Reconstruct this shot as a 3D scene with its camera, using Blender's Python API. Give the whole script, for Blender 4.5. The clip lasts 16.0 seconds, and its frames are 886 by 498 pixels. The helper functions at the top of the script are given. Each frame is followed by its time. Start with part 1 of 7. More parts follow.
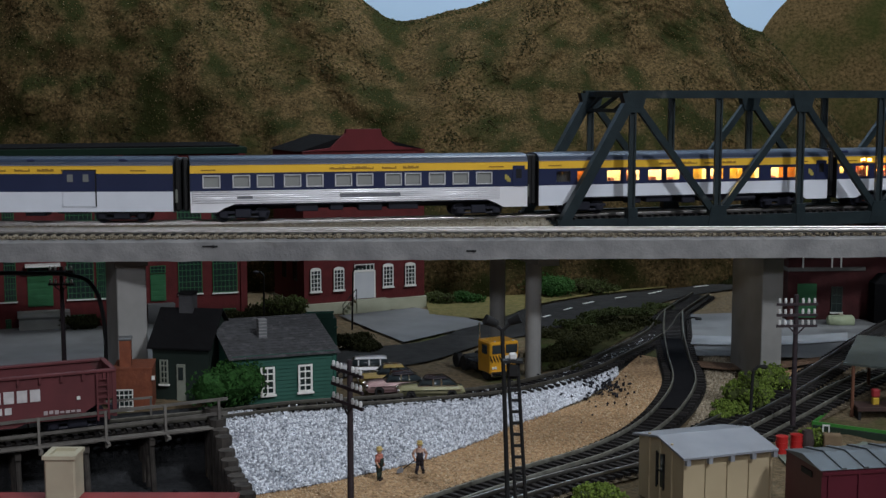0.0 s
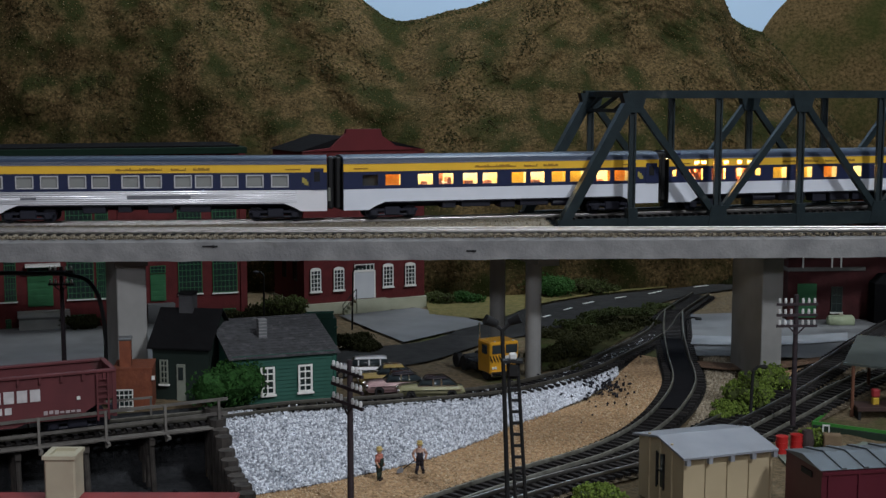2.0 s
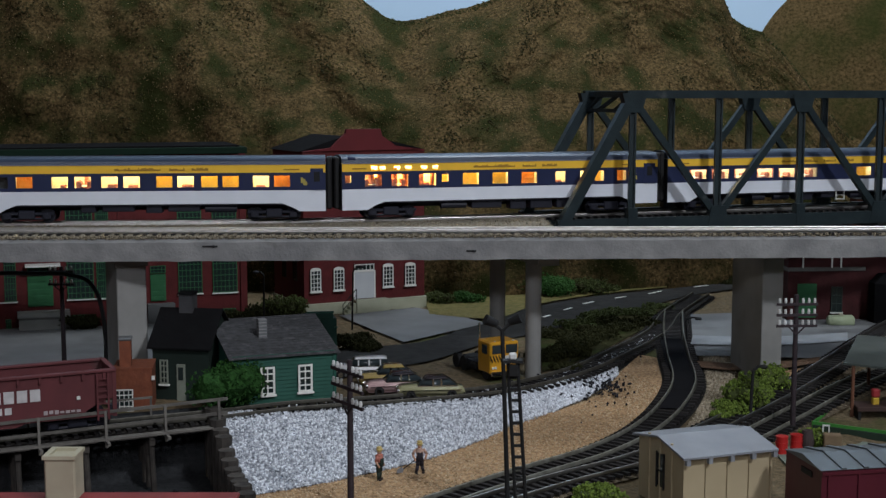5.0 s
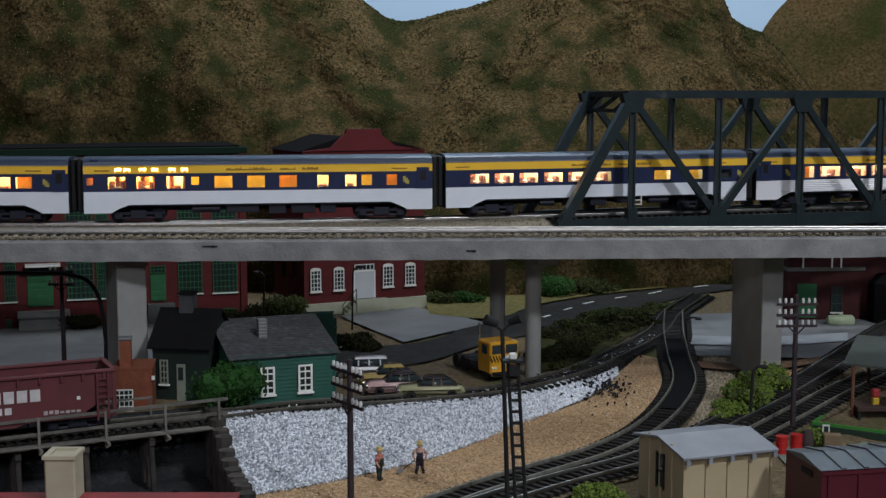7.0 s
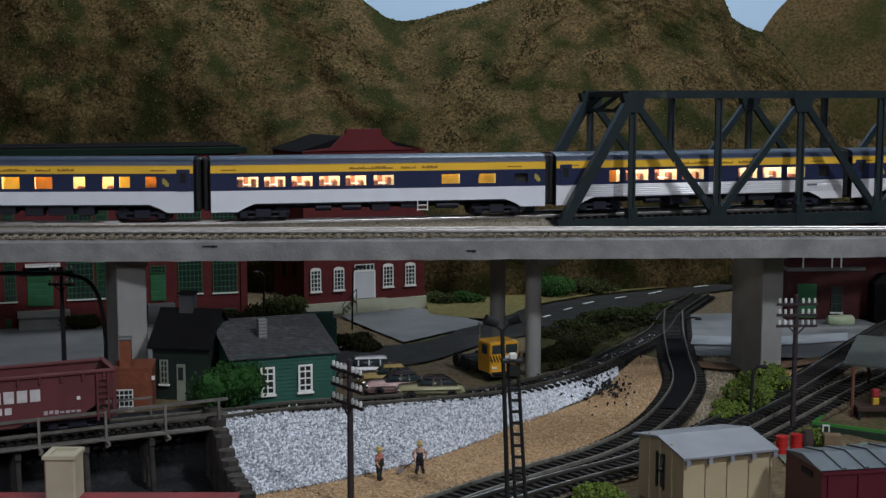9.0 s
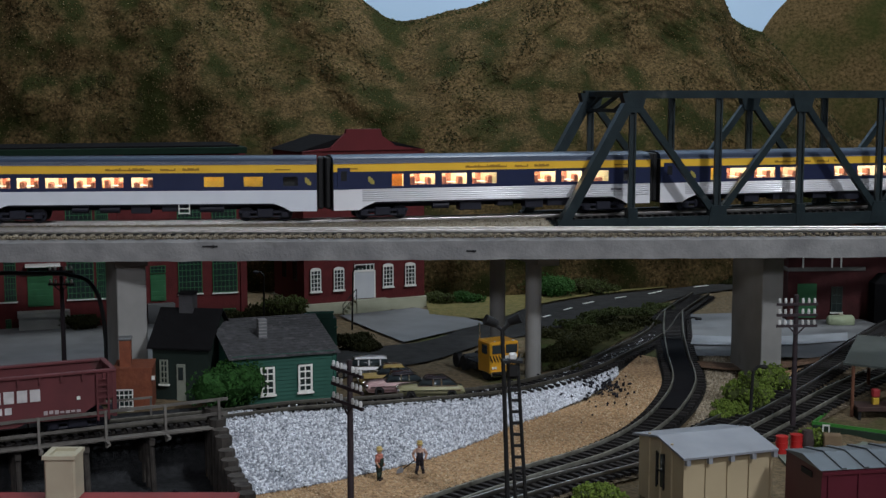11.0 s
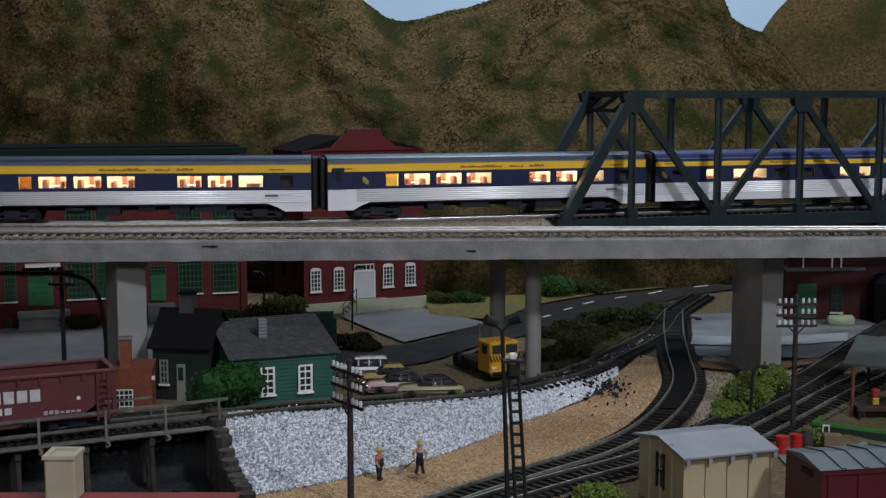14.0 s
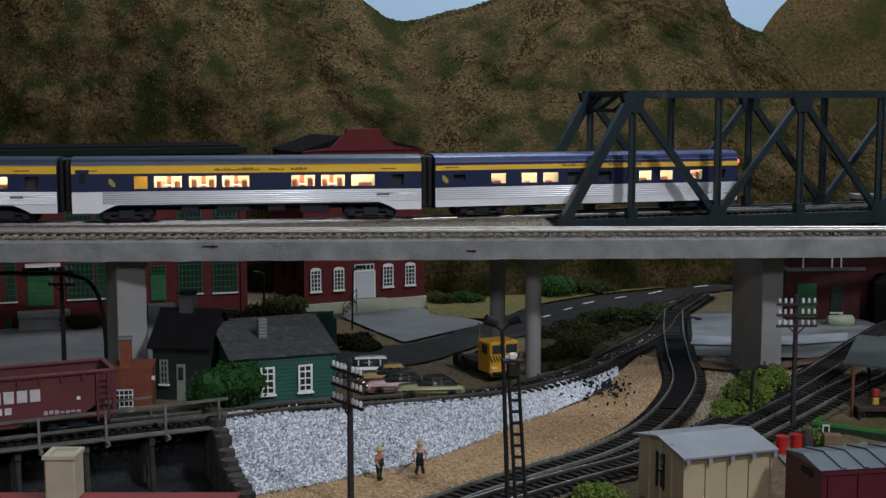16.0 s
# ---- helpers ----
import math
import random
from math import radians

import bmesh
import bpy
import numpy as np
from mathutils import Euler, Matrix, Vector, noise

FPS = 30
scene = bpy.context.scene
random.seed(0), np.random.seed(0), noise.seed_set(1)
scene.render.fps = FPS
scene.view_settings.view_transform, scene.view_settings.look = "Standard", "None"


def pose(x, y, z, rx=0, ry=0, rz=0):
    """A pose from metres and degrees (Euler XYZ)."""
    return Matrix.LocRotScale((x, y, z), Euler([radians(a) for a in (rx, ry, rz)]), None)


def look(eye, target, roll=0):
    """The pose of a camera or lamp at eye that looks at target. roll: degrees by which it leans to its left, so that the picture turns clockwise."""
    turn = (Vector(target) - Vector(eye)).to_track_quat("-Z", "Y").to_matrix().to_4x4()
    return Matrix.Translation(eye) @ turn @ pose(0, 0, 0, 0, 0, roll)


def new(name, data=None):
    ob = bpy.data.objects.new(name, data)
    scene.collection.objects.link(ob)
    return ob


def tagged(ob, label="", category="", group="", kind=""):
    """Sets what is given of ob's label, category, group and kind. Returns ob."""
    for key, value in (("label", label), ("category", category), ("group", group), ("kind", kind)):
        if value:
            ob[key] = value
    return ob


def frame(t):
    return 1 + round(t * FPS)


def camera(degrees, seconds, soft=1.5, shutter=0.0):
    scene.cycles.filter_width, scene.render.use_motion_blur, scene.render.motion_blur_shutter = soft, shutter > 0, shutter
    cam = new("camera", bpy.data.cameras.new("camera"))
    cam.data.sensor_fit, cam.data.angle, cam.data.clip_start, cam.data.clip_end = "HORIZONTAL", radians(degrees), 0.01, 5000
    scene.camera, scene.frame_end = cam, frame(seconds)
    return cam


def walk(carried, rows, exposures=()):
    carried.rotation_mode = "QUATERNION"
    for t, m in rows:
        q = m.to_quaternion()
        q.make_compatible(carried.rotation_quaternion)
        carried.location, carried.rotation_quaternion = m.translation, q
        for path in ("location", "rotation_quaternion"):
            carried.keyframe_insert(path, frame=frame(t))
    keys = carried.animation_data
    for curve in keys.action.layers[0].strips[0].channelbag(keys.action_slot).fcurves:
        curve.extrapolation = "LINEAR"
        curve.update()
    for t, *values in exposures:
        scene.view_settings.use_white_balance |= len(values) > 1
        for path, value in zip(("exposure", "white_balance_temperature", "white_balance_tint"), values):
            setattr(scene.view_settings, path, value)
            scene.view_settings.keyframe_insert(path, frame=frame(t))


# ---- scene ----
# A model railway layout at its true size: z = 0 is the yard, the camera stands level with the truss top.
cam = camera(36.9, 16.0, soft=1.4)
EYE = pose(0, 0, 0.23, 83.25, 0, 0)
walk(cam, [(0, EYE), (16, EYE)], exposures=[(0, 0.0), (16, 0.0)])

# ---- light: a room at dusk with ceiling lamps and two added fills ----
world = bpy.data.worlds.new("room_air")
scene.world = world
world.use_nodes = True
world.node_tree.nodes["Background"].inputs[0].default_value = (0.55, 0.6, 0.75, 1)
world.node_tree.nodes["Background"].inputs[1].default_value = 0.012


def area_lamp(name, eye, target, size, watts, colour, size_y=None):
    data = bpy.data.lights.new(name, "AREA")
    data.shape, data.size, data.energy, data.color = "DISK", size, watts, colour
    if size_y:
        data.shape, data.size_y = "RECTANGLE", size_y
    ob = new(name, data)
    ob.matrix_world = look(eye, target)
    return ob


area_lamp("ceiling_spot", (0.90, -0.42, 1.39), (0.0, 1.0, 0.1), 0.18, 20.0, (0.90, 0.94, 1.0))
area_lamp("ceiling_tube", (0.45, 0.35, 1.38), (0.20, 1.0, 0.1), 0.95, 3.0, (0.88, 0.94, 1.0), 0.10)
# unseen fill added behind the camera to brighten the silver train sides
area_lamp("rear_fill", (-0.22, -2.1, 1.36), (-0.2, 1.0, 0.1), 1.3, 22.0, (0.90, 0.92, 1.0), 0.40)
# unseen fill added close to the wall to brighten the painted sky
area_lamp("backdrop_fill", (0.2, 1.62, 1.3), (0.1, 1.93, 0.4), 0.3, 10.5, (0.9, 0.96, 1.0))


# ---- materials ----
def rgb(h):
    return [((v / 255 + 0.055) / 1.055) ** 2.4 if v > 10 else v / 255 / 12.92 for v in h]


MATS = {}


def mat(name, col, rough=0.7, col2=None, scale=200.0, bump=0.0, metal=0.0, spots=None, spot_scale=40.0, spot_at=0.6, per_object=0.0, spec=0.3, bscale=None, detail=4.0, width=0.08):
    """Two-colour noise at two scales, with optional spots of a third colour and bump."""
    if name in MATS:
        return MATS[name]
    m = bpy.data.materials.new(name)
    m.use_nodes = True
    n, l = m.node_tree.nodes, m.node_tree.links
    b = n["Principled BSDF"]
    b.inputs["Roughness"].default_value, b.inputs["Metallic"].default_value = rough, metal
    b.inputs["Specular IOR Level"].default_value = spec
    co = n.new("ShaderNodeTexCoord")
    tex = n.new("ShaderNodeTexNoise")
    tex.inputs["Scale"].default_value, tex.inputs["Detail"].default_value = scale, detail
    l.new(co.outputs["Object"], tex.inputs["Vector"])
    ramp = n.new("ShaderNodeValToRGB")
    ramp.color_ramp.elements[0].position, ramp.color_ramp.elements[1].position = 0.32, 0.68
    c2 = col2 or [c * 0.78 for c in col]
    ramp.color_ramp.elements[0].color, ramp.color_ramp.elements[1].color = (*c2, 1), (*col, 1)
    l.new(tex.outputs["Fac"], ramp.inputs["Fac"])
    out = ramp.outputs["Color"]
    if spots:
        t2 = n.new("ShaderNodeTexNoise")
        t2.inputs["Scale"].default_value, t2.inputs["Detail"].default_value = spot_scale, 5.0
        l.new(co.outputs["Object"], t2.inputs["Vector"])
        r2 = n.new("ShaderNodeMapRange")
        r2.inputs["From Min"].default_value, r2.inputs["From Max"].default_value = spot_at, spot_at + width
        l.new(t2.outputs["Fac"], r2.inputs["Value"])
        mx = n.new("ShaderNodeMix")
        mx.data_type = "RGBA"
        l.new(r2.outputs["Result"], mx.inputs["Factor"])
        l.new(out, mx.inputs["A"])
        mx.inputs["B"].default_value = (*spots, 1)
        out = mx.outputs["Result"]
    if per_object:
        info = n.new("ShaderNodeObjectInfo")
        hsv = n.new("ShaderNodeHueSaturation")
        mr = n.new("ShaderNodeMapRange")
        mr.inputs["To Min"].default_value, mr.inputs["To Max"].default_value = 1 - per_object, 1 + per_object
        l.new(info.outputs["Random"], mr.inputs["Value"])
        l.new(mr.outputs["Result"], hsv.inputs["Value"])
        l.new(out, hsv.inputs["Color"])
        out = hsv.outputs["Color"]
    l.new(out, b.inputs["Base Color"])
    if bump:
        t3 = n.new("ShaderNodeTexNoise")
        t3.inputs["Scale"].default_value, t3.inputs["Detail"].default_value = bscale or scale * 2, 3.0
        l.new(co.outputs["Object"], t3.inputs["Vector"])
        bp = n.new("ShaderNodeBump")
        bp.inputs["Strength"].default_value, bp.inputs["Distance"].default_value = bump, 0.001
        l.new(t3.outputs["Fac"], bp.inputs["Height"])
        l.new(bp.outputs["Normal"], b.inputs["Normal"])
    MATS[name] = m
    return m


def glow(name, col, power):
    m = bpy.data.materials.new(name)
    m.use_nodes = True
    b = m.node_tree.nodes["Principled BSDF"]
    b.inputs["Base Color"].default_value = (*col, 1)
    b.inputs["Emission Color"].default_value = (*col, 1)
    b.inputs["Emission Strength"].default_value = power
    return m


def clear_glass(name, tint=(0.9, 0.95, 0.95), rough=0.03):
    m = bpy.data.materials.new(name)
    m.use_nodes = True
    n, l = m.node_tree.nodes, m.node_tree.links
    tr, gl, mx, fr = n.new("ShaderNodeBsdfTransparent"), n.new("ShaderNodeBsdfGlossy"), n.new("ShaderNodeMixShader"), n.new("ShaderNodeFresnel")
    tr.inputs[0].default_value = (*tint, 1)
    gl.inputs["Roughness"].default_value = rough
    l.new(fr.outputs[0], mx.inputs[0])
    l.new(tr.outputs[0], mx.inputs[1])
    l.new(gl.outputs[0], mx.inputs[2])
    l.new(mx.outputs[0], n["Material Output"].inputs[0])
    return m


M_CONC = mat("cast_concrete", (0.25, 0.25, 0.25), 0.9, (0.155, 0.155, 0.16), 60, 0.5, spots=(0.13, 0.125, 0.12), spot_scale=25, spot_at=0.62, bscale=500)
M_BALLAST = mat("tan_ballast", (0.25, 0.22, 0.165), 0.95, (0.09, 0.078, 0.06), 420, 1.0, spots=(0.40, 0.37, 0.31), spot_scale=500, spot_at=0.6)
M_TIE = mat("black_tie", (0.026, 0.024, 0.024), 0.8, None, 300, 0.3, per_object=0.3, spec=0.1)
M_RAIL = mat("nickel_rail", (0.58, 0.565, 0.55), 0.34, (0.45, 0.43, 0.41), 200, 0, metal=1.0)
M_RUST = mat("weathered_rail", (0.27, 0.27, 0.235), 0.42, (0.15, 0.145, 0.12), 200, 0, metal=0.5)
M_DARKRAIL = mat("dark_siding_rail", (0.095, 0.090, 0.075), 0.5, (0.05, 0.046, 0.040), 200, 0, metal=0.4)
M_STEEL = mat("dark_green_steel", (0.016, 0.026, 0.030), 0.42, (0.011, 0.018, 0.022), 90, 0.15, spots=(0.05, 0.055, 0.055), spot_scale=60, spot_at=0.68)
M_HILL = mat("hill_turf", (0.128, 0.087, 0.040), 0.97, (0.024, 0.019, 0.008), 300, 1.0, spots=(0.022, 0.025, 0.008), spot_scale=24, spot_at=0.455, bscale=500, detail=3, width=0.16, spec=0.05)
M_HILLFAR = mat("painted_hill", (0.098, 0.066, 0.030), 0.97, (0.032, 0.024, 0.010), 260, 1.0, spots=(0.024, 0.030, 0.009), spot_scale=11, spot_at=0.47, width=0.2, bscale=450, spec=0.04)
M_SKY = mat("sky_blue_paint", (0.50, 0.68, 0.88), 0.9, (0.47, 0.65, 0.86), 3)
M_GROUND = mat("brown_scenic_ground", (0.16, 0.115, 0.065), 0.97, (0.07, 0.055, 0.03), 260, 1.0, spots=(0.06, 0.065, 0.02), spot_scale=14, spot_at=0.56, bscale=600)
M_SAND = mat("tan_yard_sand", (0.47, 0.305, 0.165), 0.97, (0.20, 0.122, 0.066), 430, 1.0, spots=(0.55, 0.48, 0.38), spot_scale=700, spot_at=0.64, bscale=700)
M_PAVE = mat("grey_pavement", (0.17, 0.178, 0.185), 0.9, (0.125, 0.13, 0.135), 25, 0.2, spots=(0.12, 0.125, 0.13), spot_scale=12, spot_at=0.58)
M_ASPH = mat("worn_asphalt", (0.034, 0.034, 0.034), 0.95, (0.022, 0.022, 0.022), 90, 0.5, spec=0.08)
M_LINE = mat("road_paint", (0.7, 0.7, 0.66), 0.8, None, 200)
M_BRICK = mat("dark_red_brick", (0.105, 0.016, 0.017), 0.8, (0.074, 0.011, 0.012), 90, 0.5, bscale=700)
M_BLACK = mat("flat_black", (0.012, 0.012, 0.013), 0.7)
M_WHITE = mat("white_trim", (0.75, 0.75, 0.72), 0.6, (0.66, 0.66, 0.63), 150)


# ---- mesh helpers ----
def bx(bm, x0, x1, y0, y1, z0, z1, bev=0.0):
    vs = bmesh.ops.create_cube(bm, size=1)["verts"]
    for v in vs:
        v.co = ((x0 + x1) / 2 + v.co.x * (x1 - x0), (y0 + y1) / 2 + v.co.y * (y1 - y0), (z0 + z1) / 2 + v.co.z * (z1 - z0))
    if bev:
        es = {e for v in vs for e in v.link_edges}
        bmesh.ops.bevel(bm, geom=list(es), offset=bev, segments=1, affect="EDGES")


def rod(bm, a, b, r0, r1=None, n=8):
    a, b = Vector(a), Vector(b)
    m = Matrix.Translation((a + b) / 2) @ (b - a).to_track_quat("Z", "Y").to_matrix().to_4x4()
    bmesh.ops.create_cone(bm, cap_ends=True, segments=n, radius1=r0, radius2=r0 if r1 is None else r1, depth=(b - a).length, matrix=m)


def beam(bm, a, b, w, h):
    """A square bar from a to b, w across and h in its upright direction."""
    a, b = Vector(a), Vector(b)
    d = (b - a).normalized()
    side = d.cross(Vector((0, 0, 1)))
    side = side.normalized() if side.length > 1e-4 else Vector((1, 0, 0))
    up = side.cross(d)
    rot = Matrix((side, d, up)).transposed().to_4x4()
    bmesh.ops.create_cube(bm, size=1, matrix=Matrix.Translation((a + b) / 2) @ rot @ Matrix.Diagonal((w, (b - a).length, h, 1)))


def prism(bm, outline, y0, y1, axis="y"):
    """Extrudes an outline of (u, z) pairs between two places on an axis."""
    f = (lambda u, z, s: (u, s, z)) if axis == "y" else (lambda u, z, s: (s, u, z))
    a = [bm.verts.new(f(u, z, y0)) for u, z in outline]
    b = [bm.verts.new(f(u, z, y1)) for u, z in outline]
    k = len(outline)
    bm.faces.new(a[::-1]), bm.faces.new(b)
    for i in range(k):
        bm.faces.new((a[i], a[(i + 1) % k], b[(i + 1) % k], b[i]))
    bmesh.ops.recalc_face_normals(bm, faces=bm.faces)


def blob(bm, c, r, sub=1, wob=0.25, flat=1.0):
    vs = bmesh.ops.create_icosphere(bm, subdivisions=sub, radius=1)["verts"]
    for v in vs:
        k = r * (1 + wob * random.uniform(-1, 1))
        v.co = Vector(c) + Vector((v.co.x * k, v.co.y * k, v.co.z * k * flat))


def mesh_of(bm, name, material, smooth=False):
    me = bpy.data.meshes.new(name)
    bm.to_mesh(me)
    bm.free()
    me.materials.append(material)
    if smooth:
        me.polygons.foreach_set("use_smooth", [True] * len(me.polygons))
    return me


def part(name, bm, material, parent=None, label="", smooth=False):
    ob = new(name, mesh_of(bm, name, material, smooth))
    ob.parent = parent
    if label:
        ob["label"] = label
    return ob


def thing(name, label, category, m=None, group="", kind=""):
    ob = new(name)
    ob.empty_display_size = 0.01
    tagged(ob, label, category, group, kind)
    if m is not None:
        ob.matrix_world = m
    return ob


def quick(name, material, parent, *boxes, label="", bev=0.0):
    bm = bmesh.new()
    for b in boxes:
        bx(bm, *b, bev=bev)
    return part(name, bm, material, parent, label)


def raw(name, verts, faces, material, parent=None, smooth=False, label=""):
    me = bpy.data.meshes.new(name)
    me.from_pydata(verts, [], faces)
    me.materials.append(material)
    if smooth:
        me.polygons.foreach_set("use_smooth", [True] * len(me.polygons))
    ob = new(name, me)
    ob.parent = parent
    if label:
        ob["label"] = label
    return ob


def structure(ob, label, category):
    return tagged(ob, label, category, kind="structure")


# ---- the lie of the land ----
def ss(a, b, x):
    t = min(max((x - a) / (b - a), 0), 1)
    return t * t * (3 - 2 * t)


SIDING = [(-1.5, 0.60), (-0.5, 0.67), (-0.262, 0.785), (-0.1408, 0.8432), (-0.1064, 0.8618), (-0.0323, 0.8846), (0.0463, 0.9192), (0.0903, 0.9644), (0.1442, 1.0549), (0.1844, 1.1358), (0.215, 1.235), (0.2663, 1.357)]


def gz(x, y):
    """Height of the ground: a low yard, a bank, and a terrace."""
    pit = 0.0
    yt = float(np.interp(x, [p[0] for p in SIDING], [p[1] for p in SIDING]))
    w = 0.10 if x < -0.05 else max(0.035, 0.10 - (x + 0.05) * 0.5)
    k = ss(yt - 0.012 - w, yt - 0.012, y)
    if x < -0.149 + (0.843 - y) * 0.333:
        k = ss(yt + 0.006, yt + 0.03, y)
        pit = 0.020 * ss(0.64, 0.66, y) * ss(-0.56, -0.50, x) * (1 - k)
    if x > 0.16:
        k = ss(1.0, 1.1, y)
    a = 0.016 * ss(0.80, 1.05, y)
    return a + (0.019 - a) * k - pit


def sheet(xs, ys, f):
    verts = [(x, y, f(x, y)) for y in ys for x in xs]
    k = len(xs)
    faces = [(j * k + i, j * k + i + 1, (j + 1) * k + i + 1, (j + 1) * k + i) for j in range(len(ys) - 1) for i in range(k - 1)]
    return verts, faces


def smooth_line(pts, n):
    """n points along a soft curve through pts."""
    p = np.array(pts, float)
    t = np.concatenate([[0], np.cumsum(np.maximum(np.linalg.norm(np.diff(p, axis=0), axis=1), 1e-6))])
    d = np.gradient(p, t, axis=0)
    out = []
    for u in np.linspace(0, t[-1], n):
        i = min(max(int(np.searchsorted(t, u)) - 1, 0), len(t) - 2)
        h = t[i + 1] - t[i]
        s = (u - t[i]) / h
        out.append(p[i] * (1 + 2 * s) * (1 - s) ** 2 + d[i] * h * s * (1 - s) ** 2 + p[i + 1] * s * s * (3 - 2 * s) + d[i + 1] * h * s * s * (s - 1))
    return np.array(out)


def loft(name, a, b, material, lift, nu=60, nv=8, thick=0.0, f=gz):
    """A skin on the ground between two lines."""
    la, lb = smooth_line(a, nu), smooth_line(b, nu)
    verts = []
    for i in range(nu):
        for j in range(nv):
            x, y = la[i] + (lb[i] - la[i]) * j / (nv - 1)
            verts.append((x, y, f(x, y) + lift))
    faces = [(i * nv + j, (i + 1) * nv + j, (i + 1) * nv + j + 1, i * nv + j + 1) for i in range(nu - 1) for j in range(nv - 1)]
    return raw(name, verts, faces, material, smooth=True)


# ---- the main line: arc length against plan ----
def run(x):
    if x < -0.296:
        return 0.03
    if x < 0.028:
        return 0.03 + 0.27 * (x + 0.296) / 0.324
    if x < 0.51:
        return 0.30
    return 0.30 * max(0.0, 0.91 - x) / 0.4


RX = np.arange(-3.4, 3.4001, 0.002)
_run = np.array([run(x) for x in RX])
RY = np.concatenate([[0], np.cumsum((_run[1:] + _run[:-1]) * 0.001)])
RY += 1.0337 - np.interp(0, RX, RY)
RS = np.concatenate([[0], np.cumsum(np.hypot(0.002, np.diff(RY)))])
RS -= np.interp(0, RX, RS)
RAIL_Z = 0.1335


def on_line(s, off=0.0, z=RAIL_Z):
    """The point at arc s, off metres towards the hill."""
    x, y = np.interp(s, RS, RX), np.interp(s, RS, RY)
    a = math.atan(np.interp(x, RX, _run))
    return Vector((x - off * math.sin(a), y + off * math.cos(a), z))


def track(name, pts, label, rail=M_RUST, gauge=0.0165, pitch=0.0066, tie=(0.0295, 0.0028, 0.0019), rail_h=0.0024, n=200):
    """Two rails on separate ties along a line of (x, y, z), z being the bottom of the ties."""
    top = thing(name, label, "railway track", kind="structure")
    line = smooth_line(pts, n)
    d = np.gradient(line, axis=0)
    d /= np.linalg.norm(d[:, :2], axis=1)[:, None]
    nrm = np.stack([-d[:, 1], d[:, 0], 0 * d[:, 0]], 1)
    for side in (-1, 1):
        verts, faces = [], []
        for i in range(n):
            c = line[i] + nrm[i] * side * gauge / 2
            for u, z in ((-0.0011, 0), (-0.0003, 0.4), (-0.0006, 0.72), (-0.0004, 1), (0.0004, 1), (0.0006, 0.72), (0.0003, 0.4), (0.0011, 0)):
                verts.append(tuple(c + nrm[i] * u + np.array((0, 0, tie[2] + z * rail_h))))
        for i in range(n - 1):
            faces += [(i * 8 + j, (i + 1) * 8 + j, (i + 1) * 8 + (j + 1) % 8, i * 8 + (j + 1) % 8) for j in range(8)]
        raw("rail", verts, faces, rail, top, smooth=True)
    seg = np.concatenate([[0], np.cumsum(np.linalg.norm(np.diff(line, axis=0), axis=1))])
    bm = bmesh.new()
    bx(bm, -tie[1] / 2, tie[1] / 2, -tie[0] / 2, tie[0] / 2, 0, tie[2])
    me = mesh_of(bm, "tie", M_TIE)
    for s in np.arange(pitch, seg[-1], pitch):
        i = min(int(np.searchsorted(seg, s)), n - 1)
        p = [np.interp(s, seg, line[:, k]) for k in range(3)]
        ob = new("tie", me)
        ob.parent = top
        ob.matrix_local = pose(*p, 0, 0, math.degrees(math.atan2(d[i][1], d[i][0])) + random.uniform(-1.5, 1.5))
    return top

# ---- room and table ----
def room():
    plaster = mat("cream_plaster", (0.40, 0.385, 0.365), 0.9, (0.36, 0.345, 0.33), 4, 0.1)
    for name, b, m in (("floor", (-4.6, 4.6, -2.6, 2.2, -1.15, -1.05), mat("grey_carpet", (0.12, 0.12, 0.13), 0.95, None, 80, 0.4)),
                       ("wall_west", (-4.7, -4.6, -2.6, 2.2, -1.15, 1.45), plaster), ("wall_east", (4.6, 4.7, -2.6, 2.2, -1.15, 1.45), plaster),
                       ("wall_south", (-4.6, 4.6, -2.7, -2.6, -1.15, 1.45), plaster), ("ceiling", (-4.7, 4.7, -2.7, 2.2, 1.45, 1.55), plaster)):
        structure(quick(name, m, None, b), "plain room surface round the layout", name.split("_")[0])
    structure(quick("backdrop", M_SKY, None, (-4.6, 4.6, 1.95, 2.1, -1.05, 1.45)), "painted pale blue sky backdrop wall", "backdrop")
    structure(quick("layout_table", mat("plywood", (0.3, 0.2, 0.11), 0.8, None, 60), None, (-3.6, 3.6, 0.30, 1.95, -0.20, -0.03)), "plywood table under the model landscape", "table")


room()

# ground: one sheet, fine where it is seen
def ground():
    xs = np.concatenate([np.linspace(-3.6, -0.55, 40), np.linspace(-0.54, 0.62, 190), np.linspace(0.64, 3.6, 40)])
    ys = np.concatenate([np.linspace(0.30, 0.60, 16), np.linspace(0.605, 1.5, 170), np.linspace(1.52, 1.95, 12)])
    v, f = sheet(xs, ys, lambda x, y: gz(x, y) + 0.0014 * noise.noise(Vector((x * 60, y * 60, 0))) + 0.0006 * noise.noise(Vector((x * 300, y * 300, 3))))
    structure(raw("ground", v, f, M_GROUND, smooth=True), "brown and green scenic ground of the layout", "ground")


ground()


